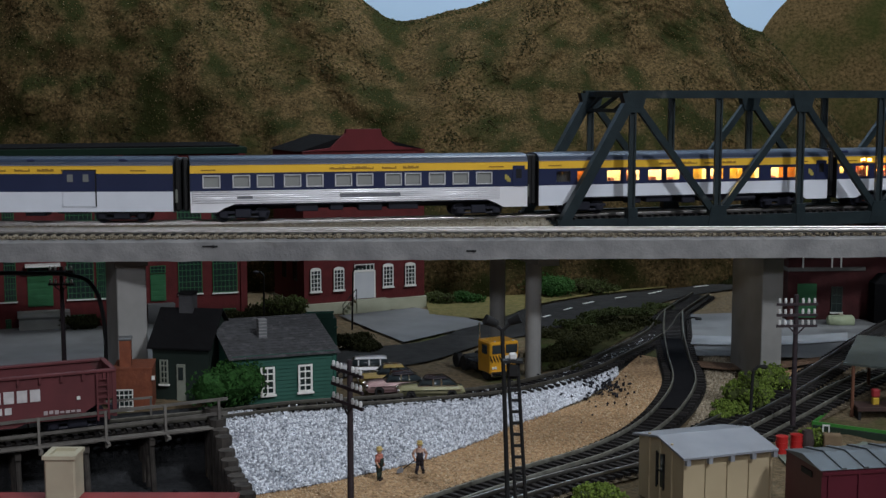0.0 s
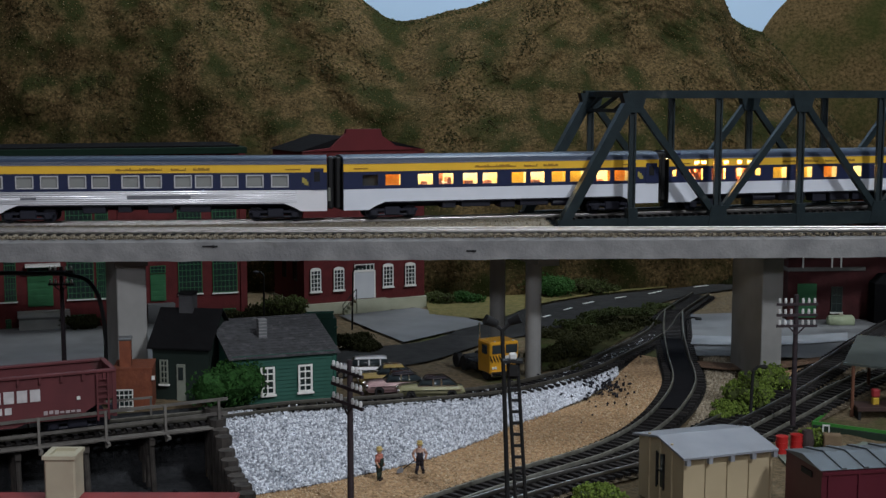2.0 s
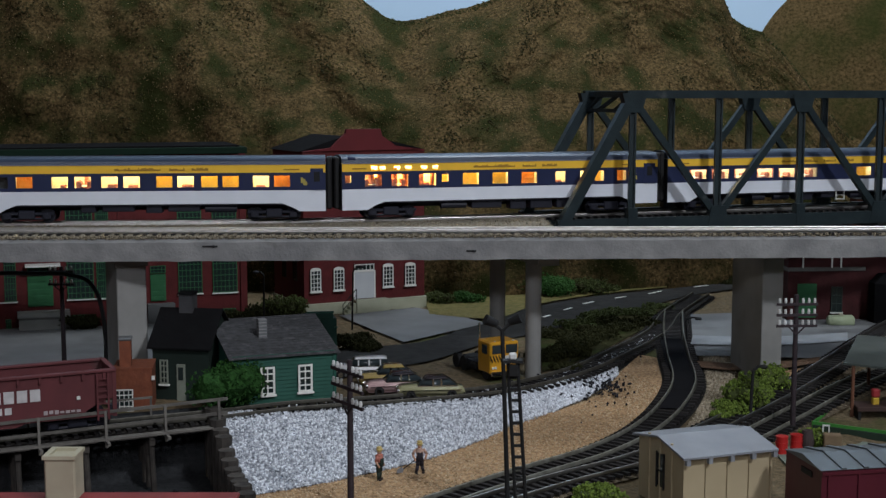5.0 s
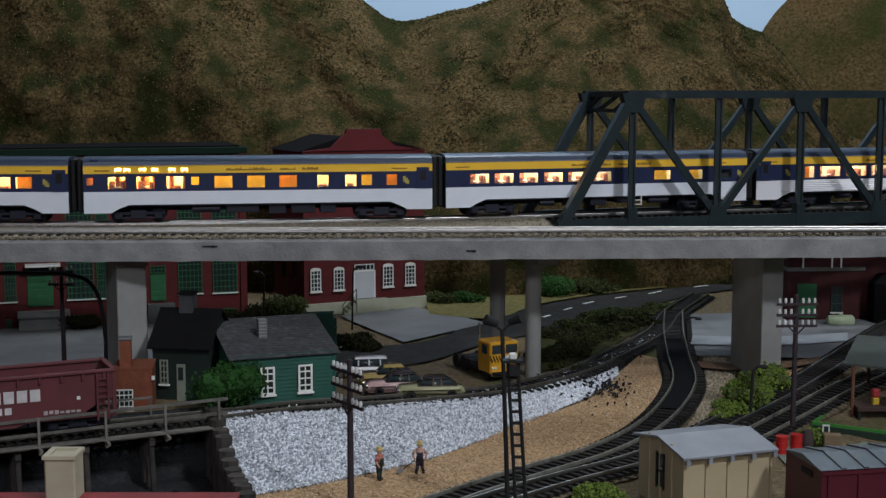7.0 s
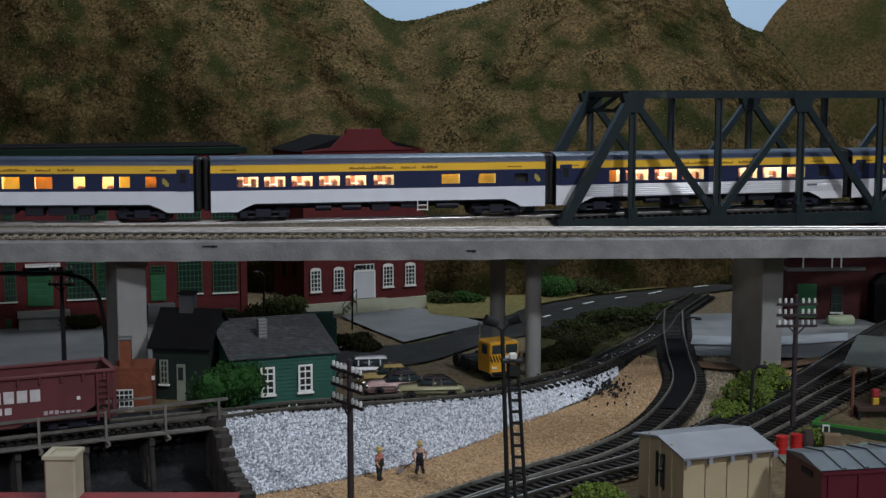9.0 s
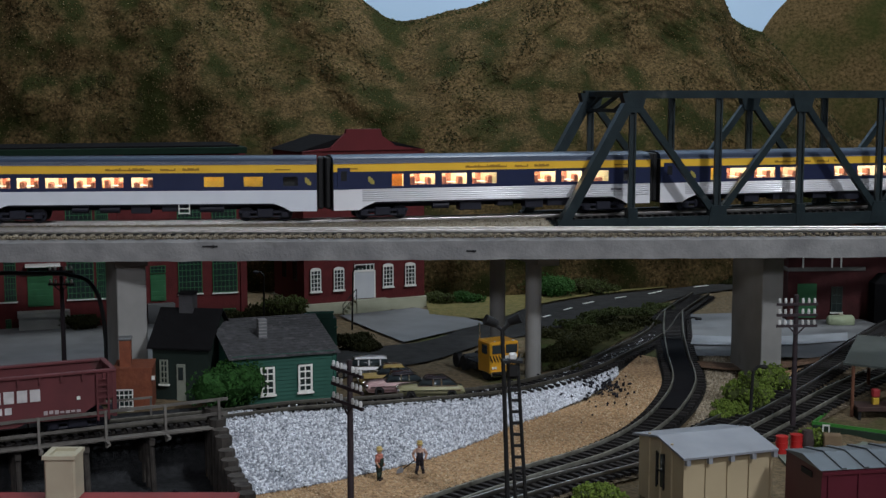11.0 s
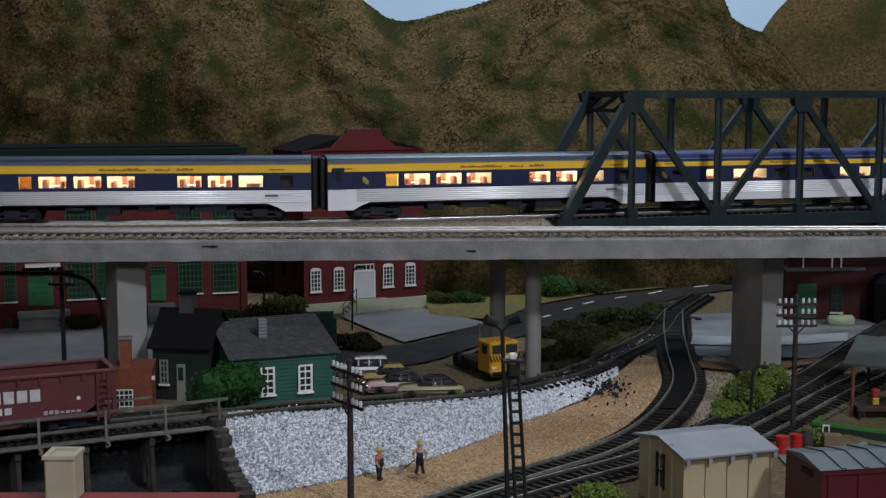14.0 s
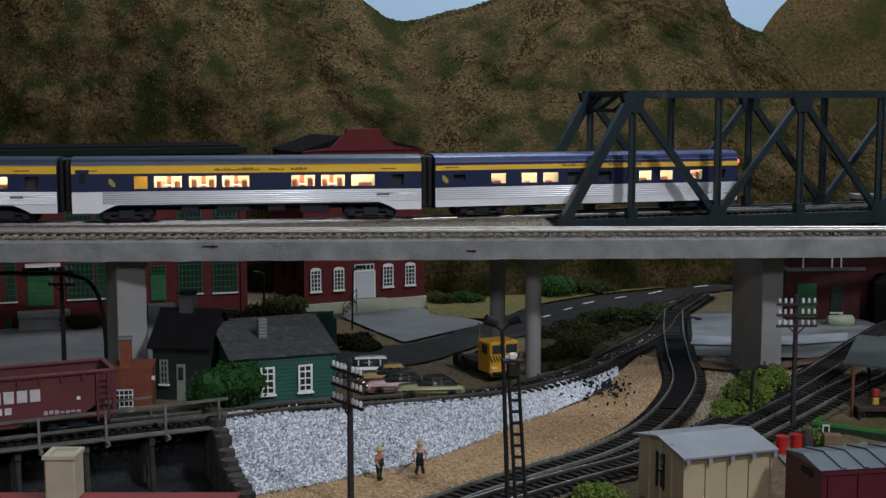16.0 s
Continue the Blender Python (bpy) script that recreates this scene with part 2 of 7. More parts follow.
# ---- hills ----
HILL_BASE = [(-3.6, 1.52), (-0.6, 1.46), (-0.20, 1.40), (0.009, 1.338), (0.178, 1.396), (0.315, 1.447), (0.6, 1.52), (3.6, 1.56)]
SKYLINE = [(-3.6, 0.5), (-0.7, 0.5), (-0.3, 0.42), (-0.15, 0.375), (-0.1012, 1.6200, 0.3438), (-0.0843, 1.6200, 0.3298), (-0.0673, 1.6200, 0.3184), (-0.0490, 1.6200, 0.3144), (-0.0299, 1.6200, 0.3164), (0.0041, 1.6200, 0.3264), (0.0313, 1.6200, 0.3311), (0.0516, 1.6200, 0.3378), (0.0719, 1.6200, 0.3479), (0.1460, 1.6200, 0.3998), (0.2472, 1.6200, 0.4130), (0.3296, 1.6200, 0.3599), (0.3476, 1.6200, 0.3184), (0.3683, 1.6200, 0.3063), (0.3855, 1.6200, 0.3009), (0.4100, 1.6200, 0.2780), (0.4420, 1.6200, 0.2387), (0.4920, 1.6200, 0.1774), (0.75, 0.08), (3.6, 0.08)]


_sx, _sz = [p[0] for p in SKYLINE], [p[-1] for p in SKYLINE]
_hx, _hy = [p[0] for p in HILL_BASE], [p[1] for p in HILL_BASE]


def hill_point(x, u):
    """A point of the hillside: x across, u from foot (0) to ridge (1)."""
    yb, zt = np.interp(x, _hx, _hy), np.interp(x, _sx, _sz)
    big = noise.fractal(Vector((x * 7, u * 2.2, 1)), 1.0, 2.0, 3) * 0.035 * math.sin(math.pi * u)
    big += noise.noise(Vector((x * 34, u * 13, 8))) * 0.006 * math.sin(math.pi * u)
    fine = noise.noise(Vector((x * 120, u * 45, 5))) * 0.0024 + noise.noise(Vector((x * 320, u * 110, 9))) * 0.0020
    return (x, yb + (1.62 - yb) * u ** 1.5 + big + fine, 0.012 + (zt - 0.012) * u ** 0.85 + fine * 0.6)


def hills():
    xs = np.concatenate([np.linspace(-3.6, -0.75, 40), np.linspace(-0.74, 0.75, 420), np.linspace(0.77, 3.6, 40)])
    us = np.linspace(0, 1.0, 170)
    verts = [hill_point(x, u) for u in us for x in xs]
    k = len(xs)
    faces = [(j * k + i, j * k + i + 1, (j + 1) * k + i + 1, (j + 1) * k + i) for j in range(len(us) - 1) for i in range(k - 1)]
    structure(raw("hill", verts, faces, M_HILL, smooth=True), "steep hillside of tan and olive scatter", "hill")
    far = [(0.30, 0.05), (0.36, 0.2), (0.4175, 1.8000, 0.2886), (0.4296, 1.8000, 0.3148), (0.4442, 1.8000, 0.3357), (0.4610, 1.8000, 0.3535), (0.4940, 1.8000, 0.3817), (0.5890, 1.8000, 0.4186), (0.9, 0.45), (3.6, 0.5)]
    fx, fz = [p[0] for p in far], [p[-1] for p in far]
    xs = np.concatenate([np.linspace(0.3, 0.9, 120), np.linspace(0.92, 3.6, 40)])
    verts = []
    for u in np.linspace(0, 1, 50):
        for x in xs:
            verts.append((x, 1.66 + 0.14 * u ** 2 + 0.012 * noise.noise(Vector((x * 9, u * 3, 2))) * math.sin(math.pi * u), 0.0 + np.interp(x, fx, fz) * u))
    k = len(xs)
    faces = [(j * k + i, j * k + i + 1, (j + 1) * k + i + 1, (j + 1) * k + i) for j in range(49) for i in range(k - 1)]
    structure(raw("far_hill", verts, faces, M_HILLFAR, smooth=True), "smooth painted brown and green hill", "hill")


hills()


# ---- viaduct deck with its tracks ----
def deck_front(x):
    return 0.912 + 0.045 * max(-0.6, min(0.6, x))


def front_track_y(x):
    return 0.9375 + 0.02 * max(-0.6, min(0.6, x))


def deck_back(x):
    y = float(np.interp(x, RX, RY)) + 0.026
    return y if x < 0.0815 else front_track_y(x) + 0.022


def viaduct():
    top = thing("viaduct", "weathered grey concrete railway viaduct deck on piers", "bridge", kind="structure")
    xs = sorted(set(list(np.linspace(-3.4, -0.6, 24)) + list(np.linspace(-0.59, 0.081, 60)) + [0.0814] + list(np.linspace(0.0816, 0.6, 40)) + list(np.linspace(0.62, 3.4, 24))))
    verts, faces = [], []
    for x in xs:
        f, b = deck_front(x), deck_back(x)
        rough = 0.0007 * noise.noise(Vector((x * 70, 0, 0)))
        for y, z in ((f, 0.1145 + rough), (f, 0.1275 + rough), (f + 0.004, 0.1292), (b, 0.1292), (b, 0.1145), ((f + b) / 2, 0.1145)):
            verts.append((x, y, z))
    for i in range(len(xs) - 1):
        faces += [(i * 6 + j, i * 6 + (j + 1) % 6, (i + 1) * 6 + (j + 1) % 6, (i + 1) * 6 + j) for j in range(6)]
    raw("deck", verts, faces, M_CONC, top)
    # ballast bed: uneven, one band for the whole deck
    bxs, verts, k = np.linspace(-1.0, 0.75, 520), [], 16
    for x in bxs:
        f, b = deck_front(x) + 0.0065 + 0.002 * noise.noise(Vector((x * 90, 1, 0))), deck_back(x) - 0.003
        for j in range(k):
            t = j / (k - 1)
            z = 0.1286 + 0.0027 * min(1, t * 7, (1 - t) * 7 + 0.2) + 0.0009 * noise.noise(Vector((x * 260, t * 40, 2)))
            verts.append((x, f + (b - f) * t, z))
    faces = [(i * k + j, (i + 1) * k + j, (i + 1) * k + j + 1, i * k + j + 1) for i in range(len(bxs) - 1) for j in range(k - 1)]
    raw("ballast", verts, faces, M_BALLAST, top, label="tan ballast along the deck edge")
    return top


viaduct()
track("front_track", [(x, front_track_y(x), 0.1298) for x in np.linspace(-1.0, 0.75, 12)], "black-tied model track with bright rails on the viaduct", M_RAIL)
track("main_track", [tuple(on_line(s, 0, RAIL_Z - 0.0043)) for s in np.linspace(-0.95, 0.64, 24)], "black-tied model track of the passing train", M_RAIL)


# ---- truss bridge ----
def truss_bridge():
    top = thing("truss_bridge", "dark blue-green steel through-truss railway bridge", "bridge")
    ends, first, pan, zt, zb, lo, hi = 0.0812, 0.1440, 0.0748, 0.2280, 0.1265, -0.0350, 0.0490
    posts = [first + i * pan for i in range(6)]
    last = posts[-1] + pan
    for side in (-1, 1):
        o = lo if side < 0 else hi
        P = lambda s, z: on_line(s, o, z)
        for nm, a, b, w, h in [("top_chord", P(first - 0.006, zt), P(posts[-1] + 0.006, zt), 0.0065, 0.0062),
                               ("bottom_chord", P(ends, zb), P(last, zb), 0.005, 0.010),
                               ("end_post", P(ends + 0.004, zb), P(first, zt), 0.0075, 0.0078), ("end_post", P(last - 0.004, zb), P(posts[-1], zt), 0.0075, 0.0078)]:
            bm = bmesh.new()
            beam(bm, a, b, w, h)
            part(nm, bm, M_STEEL, top)
        for i, s in enumerate(posts):
            bm = bmesh.new()
            for dx in (-0.0023, 0.0023):
                beam(bm, P(s + dx, zb), P(s + dx, zt), 0.0012, 0.0056)
            beam(bm, P(s, zb), P(s, zt), 0.0048, 0.0012)
            part("post", bm, M_STEEL, top)
            # gusset plates, wider on every other panel point
            ang = math.atan(0.30)
            for z0, z1 in ((zt - 0.014, zt + 0.001), (zb - 0.004, zb + 0.013)):
                up = z0 > 0.2
                if up and i % 2:
                    continue
                hh = 0.0105 if up else (0.004 if i % 2 == 0 else 0.0095)
                edge = 0.0062 if hh > 0.005 else hh
                w0, w1 = (edge, hh) if up else (hh, edge)
                bm = bmesh.new()
                prism(bm, [(-w0, z0), (w0, z0), (w1, z1), (-w1, z1)], -0.0036, 0.0036)
                bm.transform(Matrix.Translation(P(s, 0)) @ Matrix.Rotation(ang, 4, "Z"))
                gp = part("gusset_plate", bm, M_STEEL, top)
                rv = bmesh.new()
                for ru in (-0.7, -0.25, 0.25, 0.7):
                    for rz in (0.25, 0.6):
                        q = Matrix.Translation(P(s, 0)) @ Matrix.Rotation(ang, 4, "Z") @ Vector((ru * min(w0, w1), -0.0037, z0 + (z1 - z0) * rz))
                        bmesh.ops.create_cube(rv, size=0.0006, matrix=Matrix.Translation(q))
                part("rivet_row", rv, M_STEEL, gp)
        # diagonals: alternate, rising to the even panel points
        for i in range(5):
            a, b = (posts[i], posts[i + 1])
            bm = bmesh.new()
            if i % 2 == 0:
                beam(bm, P(a, zt - 0.004), P(b, zb + 0.004), 0.0045, 0.0052)
            else:
                beam(bm, P(a, zb + 0.004), P(b, zt - 0.004), 0.0045, 0.0052)
            part("diagonal", bm, M_STEEL, top)
    # cross struts, portal bracing and deck girders
    for i, s in enumerate(posts):
        bm = bmesh.new()
        beam(bm, on_line(s, lo, zt), on_line(s, hi, zt), 0.006, 0.0045)
        if i in (0, 5):
            beam(bm, on_line(s - 0.004, lo, zt - 0.013), on_line(s - 0.004, hi, zt - 0.013), 0.003, 0.003)
            for a, b in ((lo, lo + 0.026), (lo + 0.026, hi - 0.026), (hi - 0.026, hi)):
                beam(bm, on_line(s, a, zt), on_line(s - 0.004, b, zt - 0.013), 0.0025, 0.0025)
        part("cross_strut", bm, M_STEEL, top)
    for o in (-0.011, 0.011):
        bm = bmesh.new()
        beam(bm, on_line(ends, o, 0.1250), on_line(last, o, 0.1250), 0.003, 0.0082)
        part("stringer", bm, M_STEEL, top)
    for s in [ends] + posts + [last]:
        bm = bmesh.new()
        beam(bm, on_line(s, lo, 0.1225), on_line(s, hi, 0.1225), 0.003, 0.011)
        part("floor_beam", bm, M_STEEL, top)
    bm = bmesh.new()
    beam(bm, on_line(ends - 0.004, -0.012, 0.1225), on_line(ends - 0.004, 0.03, 0.1225), 0.006, 0.012)
    part("bearing_beam", bm, M_STEEL, top)
    return top


truss_bridge()


def approach_span():
    """The plain span that takes the main line on beyond the truss."""
    bm = bmesh.new()
    for a, b in zip(np.linspace(0.64, 3.2, 14)[:-1], np.linspace(0.64, 3.2, 14)[1:]):
        beam(bm, on_line(a, 0, 0.121), on_line(b, 0, 0.121), 0.05, 0.016)
    structure(part("approach_span", bm, M_CONC), "grey concrete span beyond the truss", "bridge")


approach_span()


# ---- the train ----
CAR_L, HALF_W = 0.258, 0.0168
M_BLUE = mat("royal_blue_paint", (0.021, 0.028, 0.070), 0.35, (0.018, 0.024, 0.062), 40)
M_YELLOW = mat("yellow_paint", (0.80, 0.48, 0.05), 0.35, (0.74, 0.44, 0.045), 60)
M_GREY = mat("light_grey_paint", (0.66, 0.69, 0.76), 0.35, (0.62, 0.65, 0.72), 60)
M_SILVER = mat("fluted_silver", (0.95, 0.95, 1.0), 0.30, (0.92, 0.92, 0.97), 90, metal=0.3, spec=0.9)
M_ROOF = mat("blue_grey_roof", (0.034, 0.047, 0.078), 0.34, (0.027, 0.038, 0.064), 50, spots=(0.045, 0.055, 0.078), spot_scale=40, spot_at=0.62)
# pale tone paints the highlight along the eave moulding
M_EAVE = mat("eave_highlight", (0.22, 0.22, 0.26), 0.4, (0.16, 0.16, 0.19), 60)
M_ROYAL = mat("bright_royal_paint", (0.030, 0.042, 0.135), 0.34, (0.024, 0.035, 0.115), 50)
M_UNDER = mat("dark_underframe", (0.013, 0.014, 0.024), 0.55, None, 100)
M_DIA = mat("black_rubber", (0.008, 0.008, 0.009), 0.6)
M_LETTER = mat("letter_brown", (0.34, 0.19, 0.025), 0.6)
M_EMBLEM = mat("gold_emblem", (0.42, 0.34, 0.08), 0.5)
M_PANE = clear_glass("window_glass")
# grey mixed into the glass stands in for reflections and see-through light
M_REFLPANE = bpy.data.materials.new("reflection_tinted_glass")
M_REFLPANE.use_nodes = True
_n, _l = M_REFLPANE.node_tree.nodes, M_REFLPANE.node_tree.links
_mx, _tr = _n.new("ShaderNodeMixShader"), _n.new("ShaderNodeBsdfTransparent")
_n["Principled BSDF"].inputs["Base Color"].default_value = (0.30, 0.31, 0.30, 1)
_n["Principled BSDF"].inputs["Roughness"].default_value = 0.25
_mx.inputs[0].default_value = 0.55
_l.new(_tr.outputs[0], _mx.inputs[1])
_l.new(_n["Principled BSDF"].outputs[0], _mx.inputs[2])
_l.new(_mx.outputs[0], _n["Material Output"].inputs[0])
M_FRAME = mat("window_frame_silver", (0.62, 0.62, 0.65), 0.4, metal=0.4)
M_CREAM = mat("cream_interior", (0.80, 0.70, 0.52), 0.8, (0.70, 0.58, 0.42), 60)
M_ORANGE = mat("orange_blind", (0.80, 0.30, 0.06), 0.8, (0.62, 0.20, 0.04), 130)
M_AMBER = mat("amber_blind", (0.85, 0.55, 0.10), 0.8, (0.7, 0.42, 0.07), 90)
M_SEAT = mat("salmon_seat", (0.46, 0.17, 0.12), 0.8)
M_DARKIN = mat("dark_interior", (0.05, 0.045, 0.045), 0.9)
M_LIT = glow("warm_ceiling_lamp", (1.0, 0.74, 0.36), 17.0)
M_LITW = glow("pale_ceiling_lamp", (1.0, 0.85, 0.62), 13.0)
M_TAIL = glow("red_tail_lamp", (1.0, 0.08, 0.12), 6.0)
Z_SK, Z_MID, Z_SIL, Z_BLUE, Z_YEL, Z_TOP = 0.0078, 0.0138, 0.0236, 0.0368, 0.0427, 0.0482


def band_with_openings(bm, y, z0, z1, x0, x1, holes, t=0.001):
    """One connected side plate from x0 to x1 with rectangular openings (xa, xb, za, zb)."""
    cx = sorted({round(v, 6) for v in [x0, x1] + [h[0] for h in holes] + [h[1] for h in holes]})
    cz = sorted({round(v, 6) for v in [z0, z1] + [h[2] for h in holes] + [h[3] for h in holes]})
    grid = {}

    def vert(i, j, s):
        if (i, j, s) not in grid:
            grid[i, j, s] = bm.verts.new((cx[i], y + s * t / 2, cz[j]))
        return grid[i, j, s]

    def solid(i, j):
        if not (0 <= i < len(cx) - 1 and 0 <= j < len(cz) - 1):
            return False
        mx, mz = (cx[i] + cx[i + 1]) / 2, (cz[j] + cz[j + 1]) / 2
        return not any(h[0] < mx < h[1] and h[2] < mz < h[3] for h in holes)

    for i in range(len(cx) - 1):
        for j in range(len(cz) - 1):
            if not solid(i, j):
                continue
            for s in (-1, 1):
                bm.faces.new([vert(a, b, s) for a, b in ((i, j), (i + 1, j), (i + 1, j + 1), (i, j + 1))][::-s])
            for (di, dj), (p, q) in (((-1, 0), ((i, j), (i, j + 1))), ((1, 0), ((i + 1, j), (i + 1, j + 1))), ((0, -1), ((i, j), (i + 1, j))), ((0, 1), ((i, j + 1), (i + 1, j + 1)))):
                if not solid(i + di, j + dj):
                    bm.faces.new((vert(*p, -1), vert(*q, -1), vert(*q, 1), vert(*p, 1)))
    bmesh.ops.recalc_face_normals(bm, faces=bm.faces)


def truck_frame(car, x):
    """A four-wheel truck with its own side frames and wheels."""
    for side in (-1, 1):
        bm = bmesh.new()
        y = side * 0.0128
        bx(bm, x - 0.0200, x + 0.0200, y - 0.0011, y + 0.0011, 0.0060, 0.0082, 0.0004)
        for dx in (-0.0145, 0.0145):
            bx(bm, x + dx - 0.0032, x + dx + 0.0032, y - 0.0016, y + 0.0016, 0.0030, 0.0078, 0.0006)
            rod(bm, (x + dx, y - 0.0022, 0.0052), (x + dx, y + 0.0022, 0.0052), 0.0020, n=10)
        bx(bm, x - 0.0060, x + 0.0060, y - 0.0018, y + 0.0018, 0.0032, 0.0096, 0.0006)
        rod(bm, (x - 0.012, y, 0.0034), (x + 0.012, y, 0.0034), 0.0009)
        part("truck_frame", bm, M_UNDER, car)
    for dx in (-0.0145, 0.0145):
        bm = bmesh.new()
        for y in (-0.0082, 0.0082):
            rod(bm, (x + dx, y - 0.0014, 0.0056), (x + dx, y + 0.0014, 0.0056), 0.0056, n=18)
        rod(bm, (x + dx, -0.0125, 0.0056), (x + dx, 0.0125, 0.0056), 0.0010)
        part("wheelset", bm, M_UNDER, car)


def rail_car(name, label, windows, lower="grey", stripe="yellow", doors=(), small=(), lamp=M_LIT, emblem=None, notch=True, round_end=False, box=False, vents=(), plates=(), ytop=None, roof=None):
    """windows: (centre 0..1, width, kind, z0, z1). The car's middle is at the origin, the rail top at z = 0."""
    car = thing(name, label, "passenger car", group="cars of the passenger train")
    h = CAR_L / 2
    X = lambda u: -h + u * CAR_L
    holes = [(X(u) - w * 0.465, X(u) + w * 0.465, a, b) for u, w, k, a, b in windows]
    for side in (-1, 1):
        y = side * HALF_W
        bm = bmesh.new()
        band_with_openings(bm, y, Z_SIL, Z_BLUE, -h, h, [q for q in holes if q[2] < Z_BLUE])
        part("window_band", bm, M_BLUE, car, "dark blue window band")
        bm = bmesh.new()
        band_with_openings(bm, y, Z_BLUE, ytop or Z_YEL, -h, h, [q for q in holes if q[2] >= Z_BLUE])
        if ytop:
            quick("upper_band", M_ROYAL, car, (-h, h, y - 0.0005, y + 0.0005, ytop, Z_YEL), label="royal blue band above the stripe")
        part("letterboard", bm, M_YELLOW, car, "yellow letterboard stripe")
        # lower side: full-depth vestibule ends, skirt raised over the trucks
        e = 0.026 if notch else 0.0
        bm = bmesh.new()
        low = Z_MID if notch else Z_SK + 0.001
        out = [(-h, Z_SK), (-h + e * 0.75, Z_SK), (-h + e * 0.95, Z_SK + 0.003), (-h + e * 1.25, low), (h - e * 1.25, low), (h - e * 0.95, Z_SK + 0.003), (h - e * 0.75, Z_SK), (h, Z_SK), (h, Z_SIL), (-h, Z_SIL)]
        if not notch:
            out = [(-h, low), (h, low), (h, Z_SIL), (-h, Z_SIL)]
        prism(bm, out, y - 0.0005, y + 0.0005)
        part("lower_side", bm, M_SILVER if lower == "silver" and not emblem == "plain" else M_GREY, car, "bright fluted silver side" if lower == "silver" else "light grey side")
        if lower == "silver":
            gap = [(X(a), X(b), r) for a, b, r in plates]
            for r in range(6):
                z = Z_MID + 0.0013 + r * 0.00158
                cuts = [-h + (0.022 if doors and doors[0] < 0.5 else 0.001)]
                for a, b, rr in gap:
                    if rr == r:
                        cuts += [a, b]
                cuts.append(h - (0.022 if doors and doors[-1] > 0.5 else 0.001))
                half = [(side * (HALF_W + 0.0004 + 0.00062 * math.cos(k * math.pi / 8 - math.pi / 2)), z + 0.00066 * math.sin(k * math.pi / 8 - math.pi / 2)) for k in range(9)]
                for a, b in zip(cuts[::2], cuts[1::2]):
                    bm = bmesh.new()
                    prism(bm, half, a, b, axis="x")
                    part("flute", bm, M_SILVER, car, smooth=True)
            for a, b, _ in sorted({(p, q, 0) for p, q, _ in gap}):
                quick("vent_plate", mat("grey_vent_plate", (0.16, 0.165, 0.19), 0.6), car, (a, b, y + side * 0.0006 - 0.0002, y + side * 0.0006 + 0.0002, Z_MID + 0.0038, Z_MID + 0.0066))
        # windows: pane, frame
        for (u, w, kind, a, b), q in zip(windows, holes):
            bm = bmesh.new()
            bx(bm, q[0], q[1], y - side * 0.0004 - 0.00015, y - side * 0.0004 + 0.00015, a, b)
            pane = part("window_pane", bm, M_PANE if lamp else M_REFLPANE, car)
            pane.visible_shadow = False
            if kind == "dark" and lamp is None:
                bm = bmesh.new()
                for fr in ((q[0] - 0.0005, q[1] + 0.0005, a - 0.0005, a + 0.0004), (q[0] - 0.0005, q[1] + 0.0005, b - 0.0004, b + 0.0005), (q[0] - 0.0005, q[0] + 0.0004, a, b), (q[1] - 0.0004, q[1] + 0.0005, a, b)):
                    bx(bm, fr[0], fr[1], y + side * 0.0006 - 0.0003, y + side * 0.0006 + 0.0003, fr[2], fr[3])
                part("window_frame", bm, M_FRAME, car)
        for d in doors:
            bm = bmesh.new()
            bx(bm, X(d) - 0.0048, X(d) + 0.0048, y + side * 0.0007 - 0.0004, y + side * 0.0007 + 0.0004, Z_SIL, Z_BLUE + 0.003)
            dr = part("vestibule_door", bm, M_BLUE, car)
            bm = bmesh.new()
            bx(bm, X(d) - 0.0022, X(d) + 0.0022, y + side * 0.0012 - 0.0002, y + side * 0.0012 + 0.0002, Z_BLUE - 0.0068, Z_BLUE + 0.0005)
            part("door_window", bm, M_DIA, dr)
        # roof-edge drip moulding, lettering bars, emblem
        bm = bmesh.new()
        bx(bm, -h, h, y - 0.0009, y + 0.0009, Z_YEL, Z_YEL + 0.0006)
        part("roof_moulding", bm, M_EAVE, car)
        rnd = random.Random(5)
        for a, b in ((0.03, 0.072), (0.40, 0.53), (0.555, 0.598), (0.618, 0.665), (0.88, 0.925)):
            bm = bmesh.new()
            outl, u = [(X(a), Z_BLUE + 0.0018)], a
            while u < b:
                w = rnd.uniform(0.004, 0.009)
                z = Z_BLUE + 0.0018 + (rnd.uniform(0.0008, 0.0021) if 0.3 < a < 0.7 else 0.0009)
                outl += [(X(u), z), (X(min(b, u + w)), z)]
                u += w
            outl.append((X(b), Z_BLUE + 0.0018))
            prism(bm, outl, y + side * 0.0006 - 0.0002, y + side * 0.0006 + 0.0002)
            part("lettering", bm, M_LETTER, car, "unreadable dark lettering bars")
        if emblem is not None and emblem != "plain":
            bm = bmesh.new()
            for dx, a, b in ((-0.0014, 0.0290, 0.0330), (0.0002, 0.0276, 0.0318), (0.0014, 0.0272, 0.0300)):
                bx(bm, X(emblem) + dx - 0.0009, X(emblem) + dx + 0.0009, y + side * 0.0006 - 0.0002, y + side * 0.0006 + 0.0002, a, b)
            part("emblem", bm, M_EMBLEM, car)
    # roof
    prof = [(-HALF_W - 0.0004, Z_YEL + 0.0003)]
    for k in range(13):
        t = math.pi * (1 - k / 12)
        prof.append(((HALF_W) * math.copysign(abs(math.cos(t)) ** 0.75, math.cos(t)), Z_YEL + 0.0008 + (Z_TOP - Z_YEL) * math.sin(t) ** 0.8))
    prof.append((HALF_W + 0.0004, Z_YEL + 0.0003))
    bm = bmesh.new()
